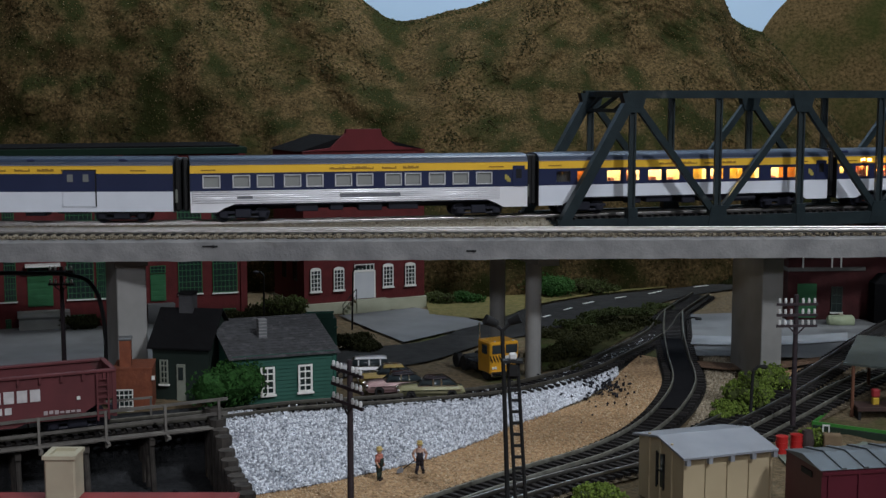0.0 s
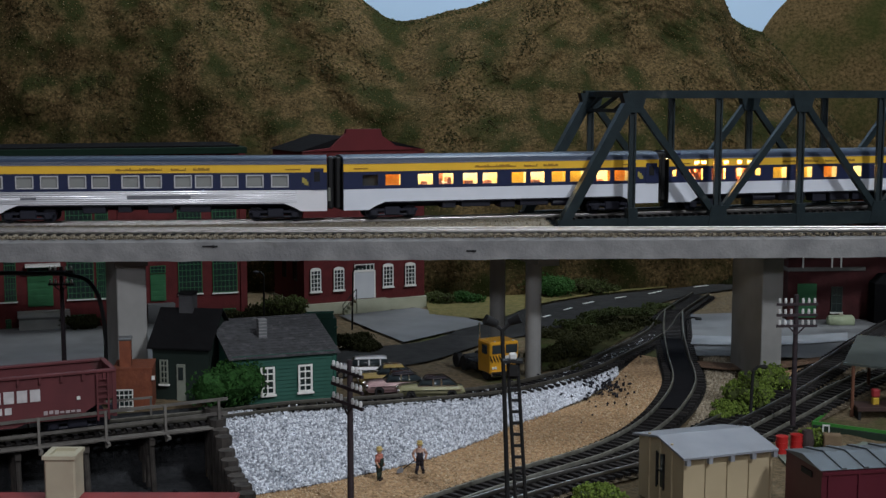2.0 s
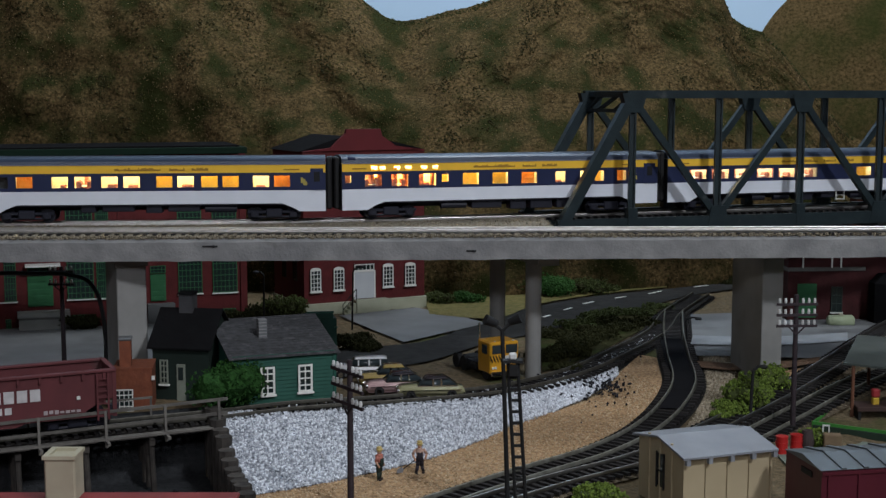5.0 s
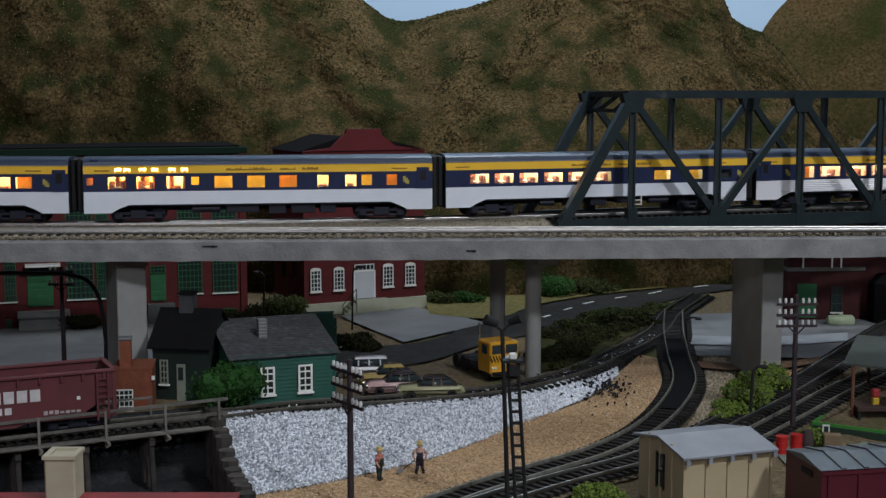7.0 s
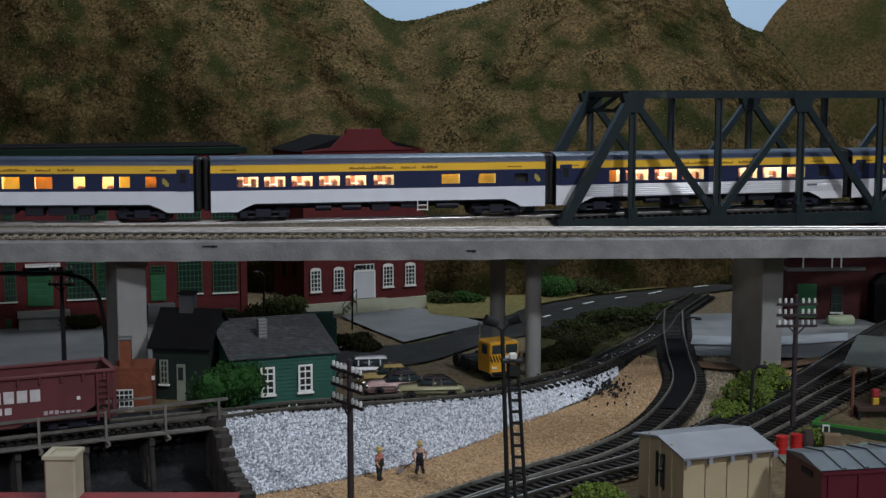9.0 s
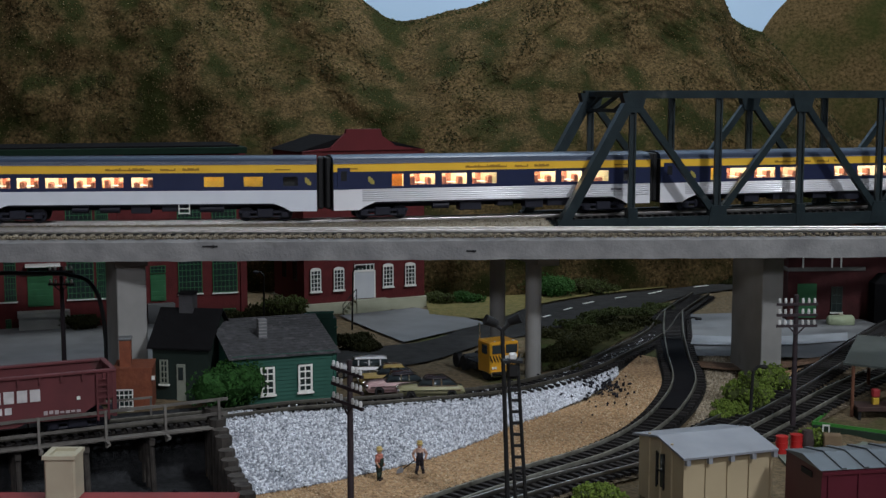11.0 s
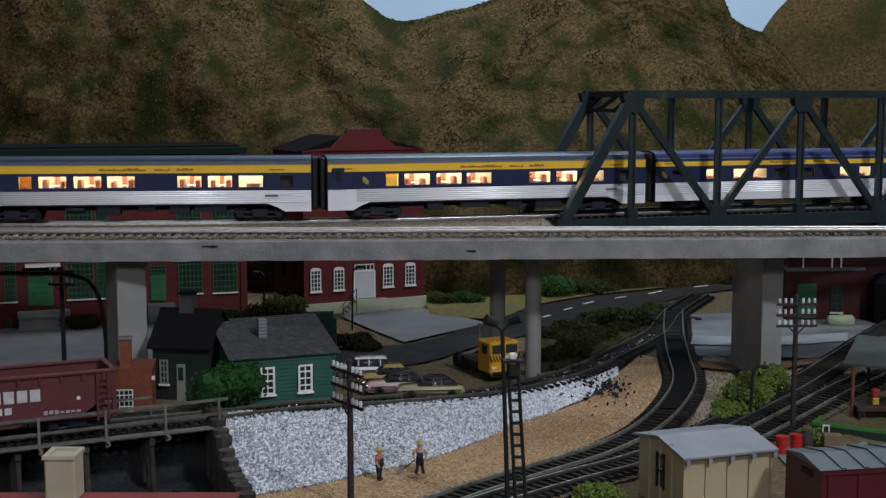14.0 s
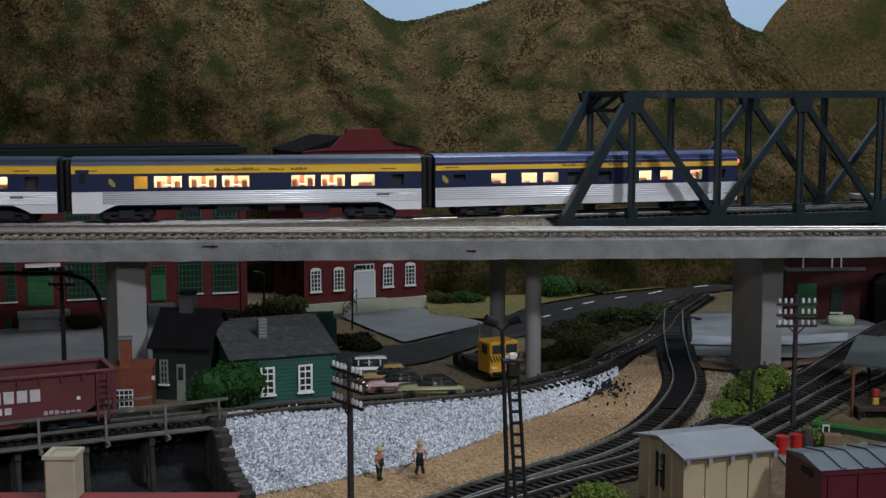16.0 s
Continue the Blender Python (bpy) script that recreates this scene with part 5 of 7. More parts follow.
def gable_house(g, w, d, h, rise, over=0.003, wall=M_GRNSIDE, boards=True):
    """Clapboard body and pitched roof, the ridge along x."""
    bm = bmesh.new()
    prism(bm, [(0, 0), (d, 0), (d, h), (d / 2, h + rise), (0, h)], 0, w, axis="x")
    part("wall", bm, wall, g)
    if boards:
        z = 0.001
        while z < h - 0.001:
            bm = bmesh.new()
            prism(bm, [(-0.0007, z), (0.0002, z), (0.0002, z + 0.0026), (-0.0001, z + 0.0026)], 0, w, axis="x")
            part("clapboard", bm, wall, g)
            z += 0.0026
    k = rise / (d / 2)
    for s in (0, 1):
        # shingle courses laid from eave to ridge
        n = 16
        for i in range(n):
            t0, t1 = i / n, (i + 1.25) / n
            def at(t):
                y = -over + (d / 2 + over) * t
                return y, h - over * k + (d / 2 + over) * k * min(t, 1.0)
            (ya, za), (yb, zb) = at(t0), at(min(1.0, t1))
            out = [(ya, za + 0.0004), (yb, zb), (yb, zb + 0.0009), (ya, za + 0.0013)]
            if s:
                out = [(d - y, z) for y, z in out]
            bm = bmesh.new()
            prism(bm, out, -over, w + over, axis="x")
            part("shingle_course", bm, M_SHINGLE, g)
    quick("ridge_cap", M_SHINGLE, g, (-over, w + over, d / 2 - 0.0012, d / 2 + 0.0012, h + rise - 0.0002, h + rise + 0.0013))


def green_house():
    x, y = (-0.0743, 0.8990)
    a = 21.0
    c, s = math.cos(radians(a)), math.sin(radians(a))
    w = 0.0714
    g = thing("green_house", "dark green clapboard house with grey shingle roof", "house", pose(x - w * c, y - w * s, gz(x, y), 0, 0, a))
    gable_house(g, w, 0.1208, 0.0334, 0.0158)
    for u in (0.0235, 0.0497):
        sash(g, u - 0.0050, u + 0.0050, 0.0075, 0.0265, M_WHITE, 2, 4, t=0.0013, y=-0.0012)
    quick("corner_board", M_GRNSIDE, g, (w - 0.0015, w + 0.0004, -0.0012, 0.0008, 0, 0.0330))
    ch = quick("chimney", mat("grey_brick", (0.28, 0.28, 0.29), 0.85, (0.2, 0.2, 0.21), 250, 0.4), g, (0.0245, 0.0300, 0.0260, 0.0320, 0.034, 0.0545))
    for i in range(8):
        quick("brick_course", M_PAVE, ch, (0.0242, 0.0303, 0.0257, 0.0323, 0.0365 + i * 0.0023, 0.0380 + i * 0.0023))
    # dark house behind, the shade it stands in put into its wall colour
    b = thing("dark_wing_house", "green house with shade-darkened walls, black roof and small windows", "house", pose(*(-0.2003, 0.9007), 0.018, 0, 0, -9))
    w, d, h, r, o = 0.040, 0.050, 0.0385, 0.0215, 0.003
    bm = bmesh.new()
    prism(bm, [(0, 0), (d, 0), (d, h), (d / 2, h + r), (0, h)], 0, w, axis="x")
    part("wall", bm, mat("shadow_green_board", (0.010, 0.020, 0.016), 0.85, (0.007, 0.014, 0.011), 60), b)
    for q in ([(-o, h - o * 0.66), (d / 2, h + r), (d / 2, h + r + 0.0013), (-o, h - o * 0.66 + 0.0013)], [(d / 2, h + r), (d + o, h - o * 0.66), (d + o, h - o * 0.66 + 0.0013), (d / 2, h + r + 0.0013)]):
        bm = bmesh.new()
        prism(bm, q, -o, w + o, axis="x")
        part("roof_slope", bm, M_ROOFD, b)
    quick("chimney", mat("dark_grey_brick", (0.05, 0.05, 0.055), 0.9, None, 150, 0.4), b, (0.012, 0.022, d / 2 - 0.004, d / 2 + 0.006, h + 0.008, h + r + 0.011))
    quick("chimney_cap", M_ROOFD, b, (0.0112, 0.0228, d / 2 - 0.0048, d / 2 + 0.0068, h + r + 0.011, h + r + 0.0125))
    dull = mat("dull_frame", (0.20, 0.22, 0.18), 0.8)
    sash(b, 0.0055, 0.0115, 0.012, 0.029, dull, 2, 4, t=0.0010)
    dr = quick("door", dull, b, (0.0175, 0.0235, -0.0012, 0.0008, 0.0005, 0.0260))
    quick("door_light", M_DARKGLASS, dr, (0.0187, 0.0223, -0.0016, -0.0010, 0.0150, 0.0240))


green_house()


def green_annex():
    """The stepped green parapet that looks out behind the house."""
    g = thing("green_annex", "dark green shed with a stepped parapet behind the house", "shed", pose(-0.1010, 0.9800, 0.017, 0, 0, 12))
    dark = mat("annex_green_board", (0.012, 0.045, 0.034), 0.8, (0.009, 0.034, 0.026), 60, 0.2)
    quick("wall", dark, g, (0, 0.0215, 0, 0.030, 0, 0.0440))
    quick("parapet", dark, g, (-0.0006, 0.0190, -0.0006, 0.0012, 0.0440, 0.0485), bev=0.0003)
    quick("coping", M_GRNSIDE, g, (-0.001, 0.0195, -0.001, 0.0016, 0.0485, 0.0495), (0.0195, 0.0222, -0.001, 0.0016, 0.0370, 0.0378))


green_annex()


def brick_shanty():
    x, y = (-0.2188, 0.8660)
    g = thing("brick_shanty", "small orange brick shanty with white window and chimney", "building", pose(x, y, 0.012, 0, 0, 8))
    quick("wall", M_REDBRICK, g, (0, 0.0250, 0, 0.03, 0, 0.0345))
    sash(g, 0.0005, 0.0125, 0.006, 0.0215, M_WHITE, 4, 4, t=0.0008)
    quick("roof_slab", M_REDBRICK, g, (-0.0006, 0.0256, -0.0006, 0.0306, 0.0345, 0.0355))
    quick("chimney", M_REDBRICK, g, (0.0035, 0.0110, 0.006, 0.014, 0.0355, 0.0530))
    quick("chimney_cap", M_PAVE, g, (0.0028, 0.0117, 0.0053, 0.0147, 0.0530, 0.0550), bev=0.0005)
    quick("wall_lamp", M_WHITE, g, (0.0248, 0.0268, -0.002, 0.0, 0.0275, 0.0300))


brick_shanty()


def freight_house():
    x, y = (0.3157, 1.2033)
    g = thing("freight_house", "dark red brick freight building with green door", "building", pose(x, y, 0.0, 0, 0, 4))
    # lower wall: a darker copy of the brick, with its shade in the colour
    quick("wall", mat("shaded_brick", (0.055, 0.013, 0.014), 0.85, (0.036, 0.009, 0.010), 90, 0.5), g, (0, 0.42, 0, 0.10, 0.014, 0.082))
    quick("stone_band", mat("dark_stone", (0.13, 0.13, 0.125), 0.9), g, (-0.001, 0.072, -0.0016, 0.10, 0.067, 0.0705), bev=0.0003)
    quick("door", M_GREENWIN, g, (0.009, 0.0268, -0.001, 0.001, 0.024, 0.0555))
    sash(g, 0.0405, 0.051, 0.029, 0.0525, mat("dull_green_frame", (0.03, 0.05, 0.045), 0.7), 2, 3)
    for u in (0.0125, 0.0395, 0.0480):
        quick("awning_post", M_WHITE, g, (u - 0.0006, u + 0.0006, -0.004, -0.003, 0.0705, 0.098))
    quick("roof_slab", M_ROOFD, g, (-0.003, 0.425, -0.006, 0.103, 0.098, 0.102))
    quick("upper_wall", M_BRICK, g, (0.003, 0.42, 0.004, 0.10, 0.082, 0.098))
    quick("annex", M_ROOFD, g, (0.073, 0.14, -0.03, 0.0, 0.014, 0.066), bev=0.008)
    t = thing("storage_tank", "pale green horizontal storage tank on saddles", "tank", pose(*(0.3581, 1.1802), 0.0165))
    bm = bmesh.new()
    rod(bm, (-0.0098, 0, 0.0085), (0.0098, 0, 0.0085), 0.0056, n=20)
    for s in (-1, 1):
        bmesh.ops.create_uvsphere(bm, u_segments=16, v_segments=8, radius=0.0055, matrix=pose(s * 0.0096, 0, 0.0085) @ Matrix.Diagonal((0.55, 1, 1, 1)))
    part("shell", bm, mat("pale_green_paint", (0.42, 0.48, 0.32), 0.5, (0.34, 0.40, 0.27), 60), t, smooth=True)
    quick("saddle", M_CREAMF, t, (-0.0080, -0.0052, -0.004, 0.004, 0, 0.005))
    quick("saddle", M_CREAMF, t, (0.0052, 0.0080, -0.004, 0.004, 0, 0.005))
    quick("hatch", M_CREAMF, t, (-0.002, 0.002, -0.002, 0.002, 0.0135, 0.0155), bev=0.0005)
    b = thing("smokestack", "short red brick chimney on the hill foot", "chimney", pose(*(0.4073, 1.2808), 0.0))
    quick("stack", M_REDBRICK, b, (-0.0105, 0.0105, -0.0105, 0.0105, 0.012, 0.128))
    quick("stack_cap", M_CONC, b, (-0.0118, 0.0118, -0.0118, 0.0118, 0.128, 0.132))


freight_house()


def tin_shed():
    g = thing("tin_shed", "tan panelled shed with a grey metal roof", "shed", pose(0.1296, 0.6955, 0, 0, 0, 19.8))
    tan = mat("tan_panel", (0.40, 0.33, 0.215), 0.6, (0.36, 0.295, 0.19), 30, 0.1, spots=(0.28, 0.23, 0.15), spot_scale=22, spot_at=0.66)
    w, d, h, r = 0.0543, 0.0503, 0.0354, 0.0044
    bm = bmesh.new()
    prism(bm, [(0, 0), (d, 0), (d, h), (d / 2, h + r), (0, h)], 0, w, axis="x")
    part("wall", bm, tan, g)
    for i in range(5):
        u = i * w / 4
        quick("batten", tan, g, (u - 0.0006, u + 0.0006, -0.0009, 0.0002, 0, h))
    for i in range(1, 4):
        quick("side_batten", tan, g, (-0.0009, 0.0002, i * d / 4 - 0.0006, i * d / 4 + 0.0006, 0, h + 0.004))
    tin = mat("galvanised_roof", (0.24, 0.255, 0.28), 0.55, (0.19, 0.20, 0.225), 40, 0.1, spots=(0.15, 0.16, 0.175), spot_scale=18, spot_at=0.6)
    for o in ([(-0.004, h - 0.0012), (d / 2, h + r), (d / 2, h + r + 0.0012), (-0.004, h)], [(d / 2, h + r), (d + 0.004, h - 0.0012), (d + 0.004, h), (d / 2, h + r + 0.0012)]):
        bm = bmesh.new()
        prism(bm, o, -0.0025, w + 0.0025, axis="x")
        part("roof_panel", bm, tin, g)
    for i in range(5):
        u = 0.001 + i * w / 4
        quick("rafter_tail", tin, g, (u - 0.0012, u + 0.0012, -0.0036, -0.0002, h - 0.0046, h - 0.0014))
    win = quick("window", M_DARKGLASS, g, (-0.0008, 0.001, 0.0205, 0.0275, 0.0120, 0.0305))
    quick("window_frame", M_BLACK, win, (-0.0014, -0.0007, 0.0195, 0.0205, 0.0110, 0.0315), (-0.0014, -0.0007, 0.0275, 0.0285, 0.0110, 0.0315), (-0.0014, -0.0007, 0.0205, 0.0275, 0.0208, 0.0216))


tin_shed()


def red_building():
    """The roof edge close to the camera, with its tan chimney block."""
    x1, y1, z1 = (-0.0991, 0.6300, 0.0360)
    g = thing("red_roof_building", "flat red-roofed building with a tan chimney block", "building", pose(0, 0, 0))
    red = mat("dull_red_roof", (0.22, 0.03, 0.03), 0.7, (0.16, 0.025, 0.025), 60, 0.3)
    quick("wall", red, g, (-0.36, x1 - 0.003, 0.45, y1 - 0.003, 0.0, z1 - 0.002))
    quick("roof_slab", red, g, (-0.363, x1, 0.447, y1, z1 - 0.002, z1), bev=0.0006)
    tan = mat("tan_plaster", (0.41, 0.38, 0.28), 0.75, (0.35, 0.32, 0.235), 60, 0.2)
    (xa, ya, za), (xb, yb, zb) = (-0.1890, 0.6150, 0.0386), (-0.1744, 0.6150, 0.0590)
    quick("chimney_block", tan, g, (xa, xb, 0.612, 0.628, z1, zb - 0.0015), bev=0.0008)
    quick("chimney_rim", tan, g, (xa - 0.0006, xb + 0.0006, 0.6112, 0.6135, zb - 0.0018, zb), (xa - 0.0006, xb + 0.0006, 0.6265, 0.6288, zb - 0.0018, zb), (xa - 0.0006, xa + 0.002, 0.6135, 0.6265, zb - 0.0018, zb), (xb - 0.002, xb + 0.0006, 0.6135, 0.6265, zb - 0.0018, zb))


red_building()


# ---- trestle and hopper car ----
M_TIMBER = mat("weathered_timber", (0.16, 0.15, 0.135), 0.9, (0.10, 0.092, 0.085), 120, 0.6, per_object=0.25)
M_DTIMBER = mat("creosoted_timber", (0.062, 0.054, 0.048), 0.9, (0.025, 0.022, 0.02), 120, 0.6, per_object=0.3)
M_PIT = mat("coal_pit_floor", (0.022, 0.023, 0.025), 0.95, (0.035, 0.037, 0.040), 300, 1.0, spec=0.03)
TR_A, TR_B = Vector((-0.42, 0.71, 0.0205)), Vector((-0.147, 0.8385, 0.0205))
TR_D = (TR_B - TR_A).normalized()
TR_N = Vector((TR_D.y, -TR_D.x, 0))


def tr_at(s, off, z):
    """s metres back from the bulkhead end, off metres towards the camera."""
    p = TR_B - TR_D * s + TR_N * off
    return Vector((p.x, p.y, z))


def trestle():
    g = thing("trestle", "weathered timber trestle with plank walkway and handrails", "trestle")
    for off in (-0.009, 0.009):
        bm = bmesh.new()
        beam(bm, tr_at(-0.002, off, 0.0180), tr_at(0.29, off, 0.0180), 0.004, 0.0045)
        part("stringer", bm, M_DTIMBER, g)
    for off in (0.0185, 0.0215):
        bm = bmesh.new()
        beam(bm, tr_at(0.0, off, 0.0202), tr_at(0.29, off, 0.0202), 0.0026, 0.0012)
        part("walkway_plank", bm, M_TIMBER, g)
    for s in (0.003, 0.0370, 0.0735, 0.113, 0.152, 0.19, 0.23):
        bm = bmesh.new()
        beam(bm, tr_at(s, 0.0215, 0.0150), tr_at(s, 0.0195, 0.0375), 0.0015, 0.0015)
        part("rail_post", bm, M_TIMBER, g)
        bm = bmesh.new()
        beam(bm, tr_at(s, -0.006, 0.0188), tr_at(s, 0.030, 0.0188), 0.0018, 0.0018)
        part("outrigger", bm, M_TIMBER, g)
    for z in (0.0375, 0.0285):
        bm = bmesh.new()
        beam(bm, tr_at(-0.003, 0.0192, z), tr_at(0.29, 0.0192, z - 0.003), 0.0010, 0.0018)
        part("handrail", bm, M_TIMBER, g)
    for z in (0.0330, 0.0270):
        bm = bmesh.new()
        beam(bm, tr_at(0.035, -0.024, z), tr_at(0.29, -0.024, z), 0.0009, 0.0013)
        part("handrail", bm, M_TIMBER, g)
    for s in (0.036, 0.075, 0.113):
        bm = bmesh.new()
        beam(bm, tr_at(s, -0.024, 0.016), tr_at(s, -0.024, 0.0335), 0.0012, 0.0012)
        part("rail_post", bm, M_TIMBER, g)
    for s in (0.045, 0.085, 0.125, 0.165, 0.21, 0.255):
        bm = bmesh.new()
        beam(bm, tr_at(s, -0.016, 0.0140), tr_at(s, 0.018, 0.0140), 0.0034, 0.0038)
        part("bent_cap", bm, M_DTIMBER, g)
        for a, b in ((-0.018, -0.013), (-0.005, -0.004), (0.006, 0.005), (0.021, 0.014)):
            bm = bmesh.new()
            rod(bm, tr_at(s, a, -0.024), tr_at(s, b, 0.0125), 0.0019, n=8)
            part("bent_post", bm, M_DTIMBER, g)
        bm = bmesh.new()
        beam(bm, tr_at(s, -0.018, -0.014), tr_at(s, 0.015, 0.011), 0.001, 0.0022)
        part("brace", bm, M_DTIMBER, g)


trestle()


def bulkhead():
    g = thing("bulkhead", "stepped bulkhead of dark upright timbers holding the gravel", "retaining wall")
    n = 12
    for i in range(n):
        t = i / (n - 1)
        x, y = -0.1495 + 0.040 * t, 0.842 - 0.124 * t
        top = max(gz(x + 0.008, y) + 0.007, 0.009) + random.uniform(-0.001, 0.0015)
        bm = bmesh.new()
        rod(bm, (x, y, -0.024), (x, y, top), 0.0056, 0.0053, n=8)
        part("timber_post", bm, M_DTIMBER, g)


bulkhead()
structure(loft("coal_pit", [(-0.104, 0.70), (-0.120, 0.75), (-0.137, 0.80), (-0.150, 0.842), (-0.158, 0.866)], [(-0.50, 0.62), (-0.50, 0.65), (-0.50, 0.68), (-0.50, 0.71), (-0.50, 0.74)], M_PIT, 0.0028, 60, 60), "black coal-strewn pit floor below the trestle", "ground")
rp = random.Random(8)
stones("pit_coal", [(rp.uniform(-0.40, -0.150), rp.uniform(0.67, 0.80), -0.0168 + rp.uniform(0, 0.001)) for _ in range(1200)], M_COAL, "black coal lumps on the pit floor", "coal", 0.0017)

M_MAROON = mat("oxide_maroon", (0.115, 0.030, 0.034), 0.65, (0.085, 0.024, 0.027), 50, 0.2, spots=(0.07, 0.03, 0.03), spot_scale=30, spot_at=0.62)


def hopper():
    """Its middle is the origin, x runs along the trestle, z = 0 is the rail top."""
    L, w, zt, zb = 0.150, 0.0178, 0.0375, 0.0120
    p = tr_at(0.0675 + L / 2, 0, 0.0247)
    g = thing("hopper_car", "maroon open-top hopper car with white lettering bars", "freight car", pose(p.x, p.y, p.z, 0, 0, math.degrees(math.atan2(TR_D.y, TR_D.x))))
    h = L / 2
    for s in (-1, 1):
        bm = bmesh.new()
        prism(bm, [(-h, 0.020), (-h + 0.022, 0.0105), (-h + 0.05, 0.0105), (-h + 0.058, 0.0075), (h - 0.058, 0.0075), (h - 0.05, 0.0105), (h - 0.022, 0.0105), (h - 0.006, 0.020), (h, 0.020), (h, zt), (-h, zt)], s * w - 0.0006, s * w + 0.0006)
        part("side_plate", bm, M_MAROON, g)
        bm = bmesh.new()
        bx(bm, -h - 0.001, h + 0.001, s * w - 0.0020, s * w + 0.0020, zt - 0.0010, zt + 0.0008, 0.0004)
        part("top_rim", bm, M_MAROON, g)
        for i in range(12):
            u = -h + 0.006 + i * (L - 0.012) / 11
            quick("rib", M_MAROON, g, (u - 0.0008, u + 0.0008, s * (w + 0.0012) - 0.0008, s * (w + 0.0012) + 0.0008, zt - 0.0045, zt - 0.0010))
        quick("sill", M_MAROON, g, (-h, h, s * w - 0.0012, s * w + 0.0012, 0.0098, 0.0118))
        for k in range(2):
            quick("ladder_rail", M_MAROON, g, (h - 0.011 + k * 0.0065, h - 0.0098 + k * 0.0065, s * (w + 0.0022) - 0.0005, s * (w + 0.0022) + 0.0005, 0.0075, zt - 0.001))
        for k in range(7):
            z = 0.0095 + k * 0.0038
            quick("ladder_rung", M_MAROON, g, (h - 0.010, h - 0.0042, s * (w + 0.0022) - 0.0004, s * (w + 0.0022) + 0.0004, z, z + 0.0008))
    for s in (-1, 1):
        bm = bmesh.new()
        prism(bm, [(s * h - 0.0005, 0.025), (s * h + 0.0005, 0.025), (s * h + 0.0005, zt), (s * h - 0.0005, zt)], -w, w)
        part("end_plate", bm, M_MAROON, g)
        bm = bmesh.new()
        prism(bm, [(s * h, 0.0255), (s * h, 0.0242), (s * (h - 0.05), 0.0100), (s * (h - 0.05), 0.0113)], -w, w)
        part("slope_sheet", bm, M_MAROON, g)
        quick("end_rim", M_MAROON, g, (s * h - 0.0016, s * h + 0.0016, -w, w, zt - 0.001, zt + 0.0008))
        for e in (-1, 1):
            quick("corner_post", M_MAROON, g, (s * h - 0.0012, s * h + 0.0012, e * w - 0.0012, e * w + 0.0012, 0.009, zt))
    quick("floor_sheet", M_MAROON, g, (-0.03, 0.03, -w, w, 0.0096, 0.0106))
    # white lettering: readable company name stays as plain blocks
    y = -w - 0.0010
    for k in range(8):
        quick("letter_block", mat("white_stencil", (0.55, 0.53, 0.54), 0.7), g, (0.0254 - k * 0.0075, 0.0313 - k * 0.0075, y - 0.0002, y + 0.0002, 0.0225, 0.0297))
    for k in range(6):
        quick("number_block", mat("white_stencil", (0.55, 0.53, 0.54), 0.7), g, (0.0108 - k * 0.0054, 0.0147 - k * 0.0054, y - 0.0002, y + 0.0002, 0.0160, 0.0200))
    grey = mat("faded_lettering", (0.40, 0.34, 0.35), 0.7)
    for k in range(7):
        quick("small_lettering", grey, g, (0.0330 + k * 0.0032, 0.0353 + k * 0.0032, y - 0.0002, y + 0.0002, 0.0136 + 0.0004 * (k % 2), 0.0160 - 0.0008 * (k > 2)))
    for s in (-1, 1):
        truck_frame(g, s * 0.0535)
    quick("brake_valve", M_WHITE, g, (0.0525, 0.0545, y - 0.001, y + 0.0004, 0.0215, 0.0232))
    quick("coupler", M_UNDER, g, (h, h + 0.006, -0.0018, 0.0018, 0.009, 0.0125), bev=0.0004)
    quick("coupler", M_UNDER, g, (-h - 0.006, -h, -0.0018, 0.0018, 0.009, 0.0125), bev=0.0004)


hopper()


def boxcar():
    x, y, z = (0.1935, 0.6600, 0.0395)
    g = thing("boxcar", "maroon boxcar with grey ribbed metal roof", "freight car", pose(x, y, 0, 0, 0, 11))
    L, w = 0.145, 0.041
    body = mat("boxcar_maroon", (0.082, 0.012, 0.022), 0.45, (0.07, 0.010, 0.018), 40, 0.1)
    quick("body", body, g, (0, L, 0, w, 0.004, z - 0.0015))
    roof = mat("grey_roof_metal", (0.15, 0.165, 0.17), 0.4, (0.11, 0.12, 0.127), 40, 0.1, metal=0.4)
    bm = bmesh.new()
    prism(bm, [(-0.001, z - 0.0015), (w / 2, z + 0.0020), (w + 0.001, z - 0.0015)], -0.001, L + 0.001, axis="x")
    part("roof_sheet", bm, roof, g)
    for i in range(10):
        u = 0.012 + i * 0.0125
        for a, b, za, zb in ((-0.0008, w / 2, z - 0.0011, z + 0.0024), (w / 2, w + 0.0008, z + 0.0024, z - 0.0011)):
            bm = bmesh.new()
            beam(bm, (u, a, za), (u + 0.004 * (1 if a < 0 else -1) * 0, b, zb), 0.0026, 0.0010)
            part("roof_rib", bm, roof, g)
    quick("side_sill", body, g, (0, L, -0.0008, 0.0, z - 0.0042, z - 0.0022))
    for i in range(9):
        u = 0.004 + i * 0.0168
        quick("side_rib", body, g, (u - 0.0007, u + 0.0007, -0.0008, 0, 0.006, z - 0.0042))
    quick("placard", M_BLACK, g, (-0.0006, 0, 0.010, 0.022, z - 0.008, z - 0.005))
    for s in (0.028, L - 0.028):
        quick("truck", M_UNDER, g, (s - 0.016, s + 0.016, 0.005, w - 0.005, 0.0022, 0.008))


boxcar()


# ---- poles and lamps ----
M_POLE = mat("dark_brown_pole", (0.035, 0.025, 0.030), 0.75, None, 120, 0.4)
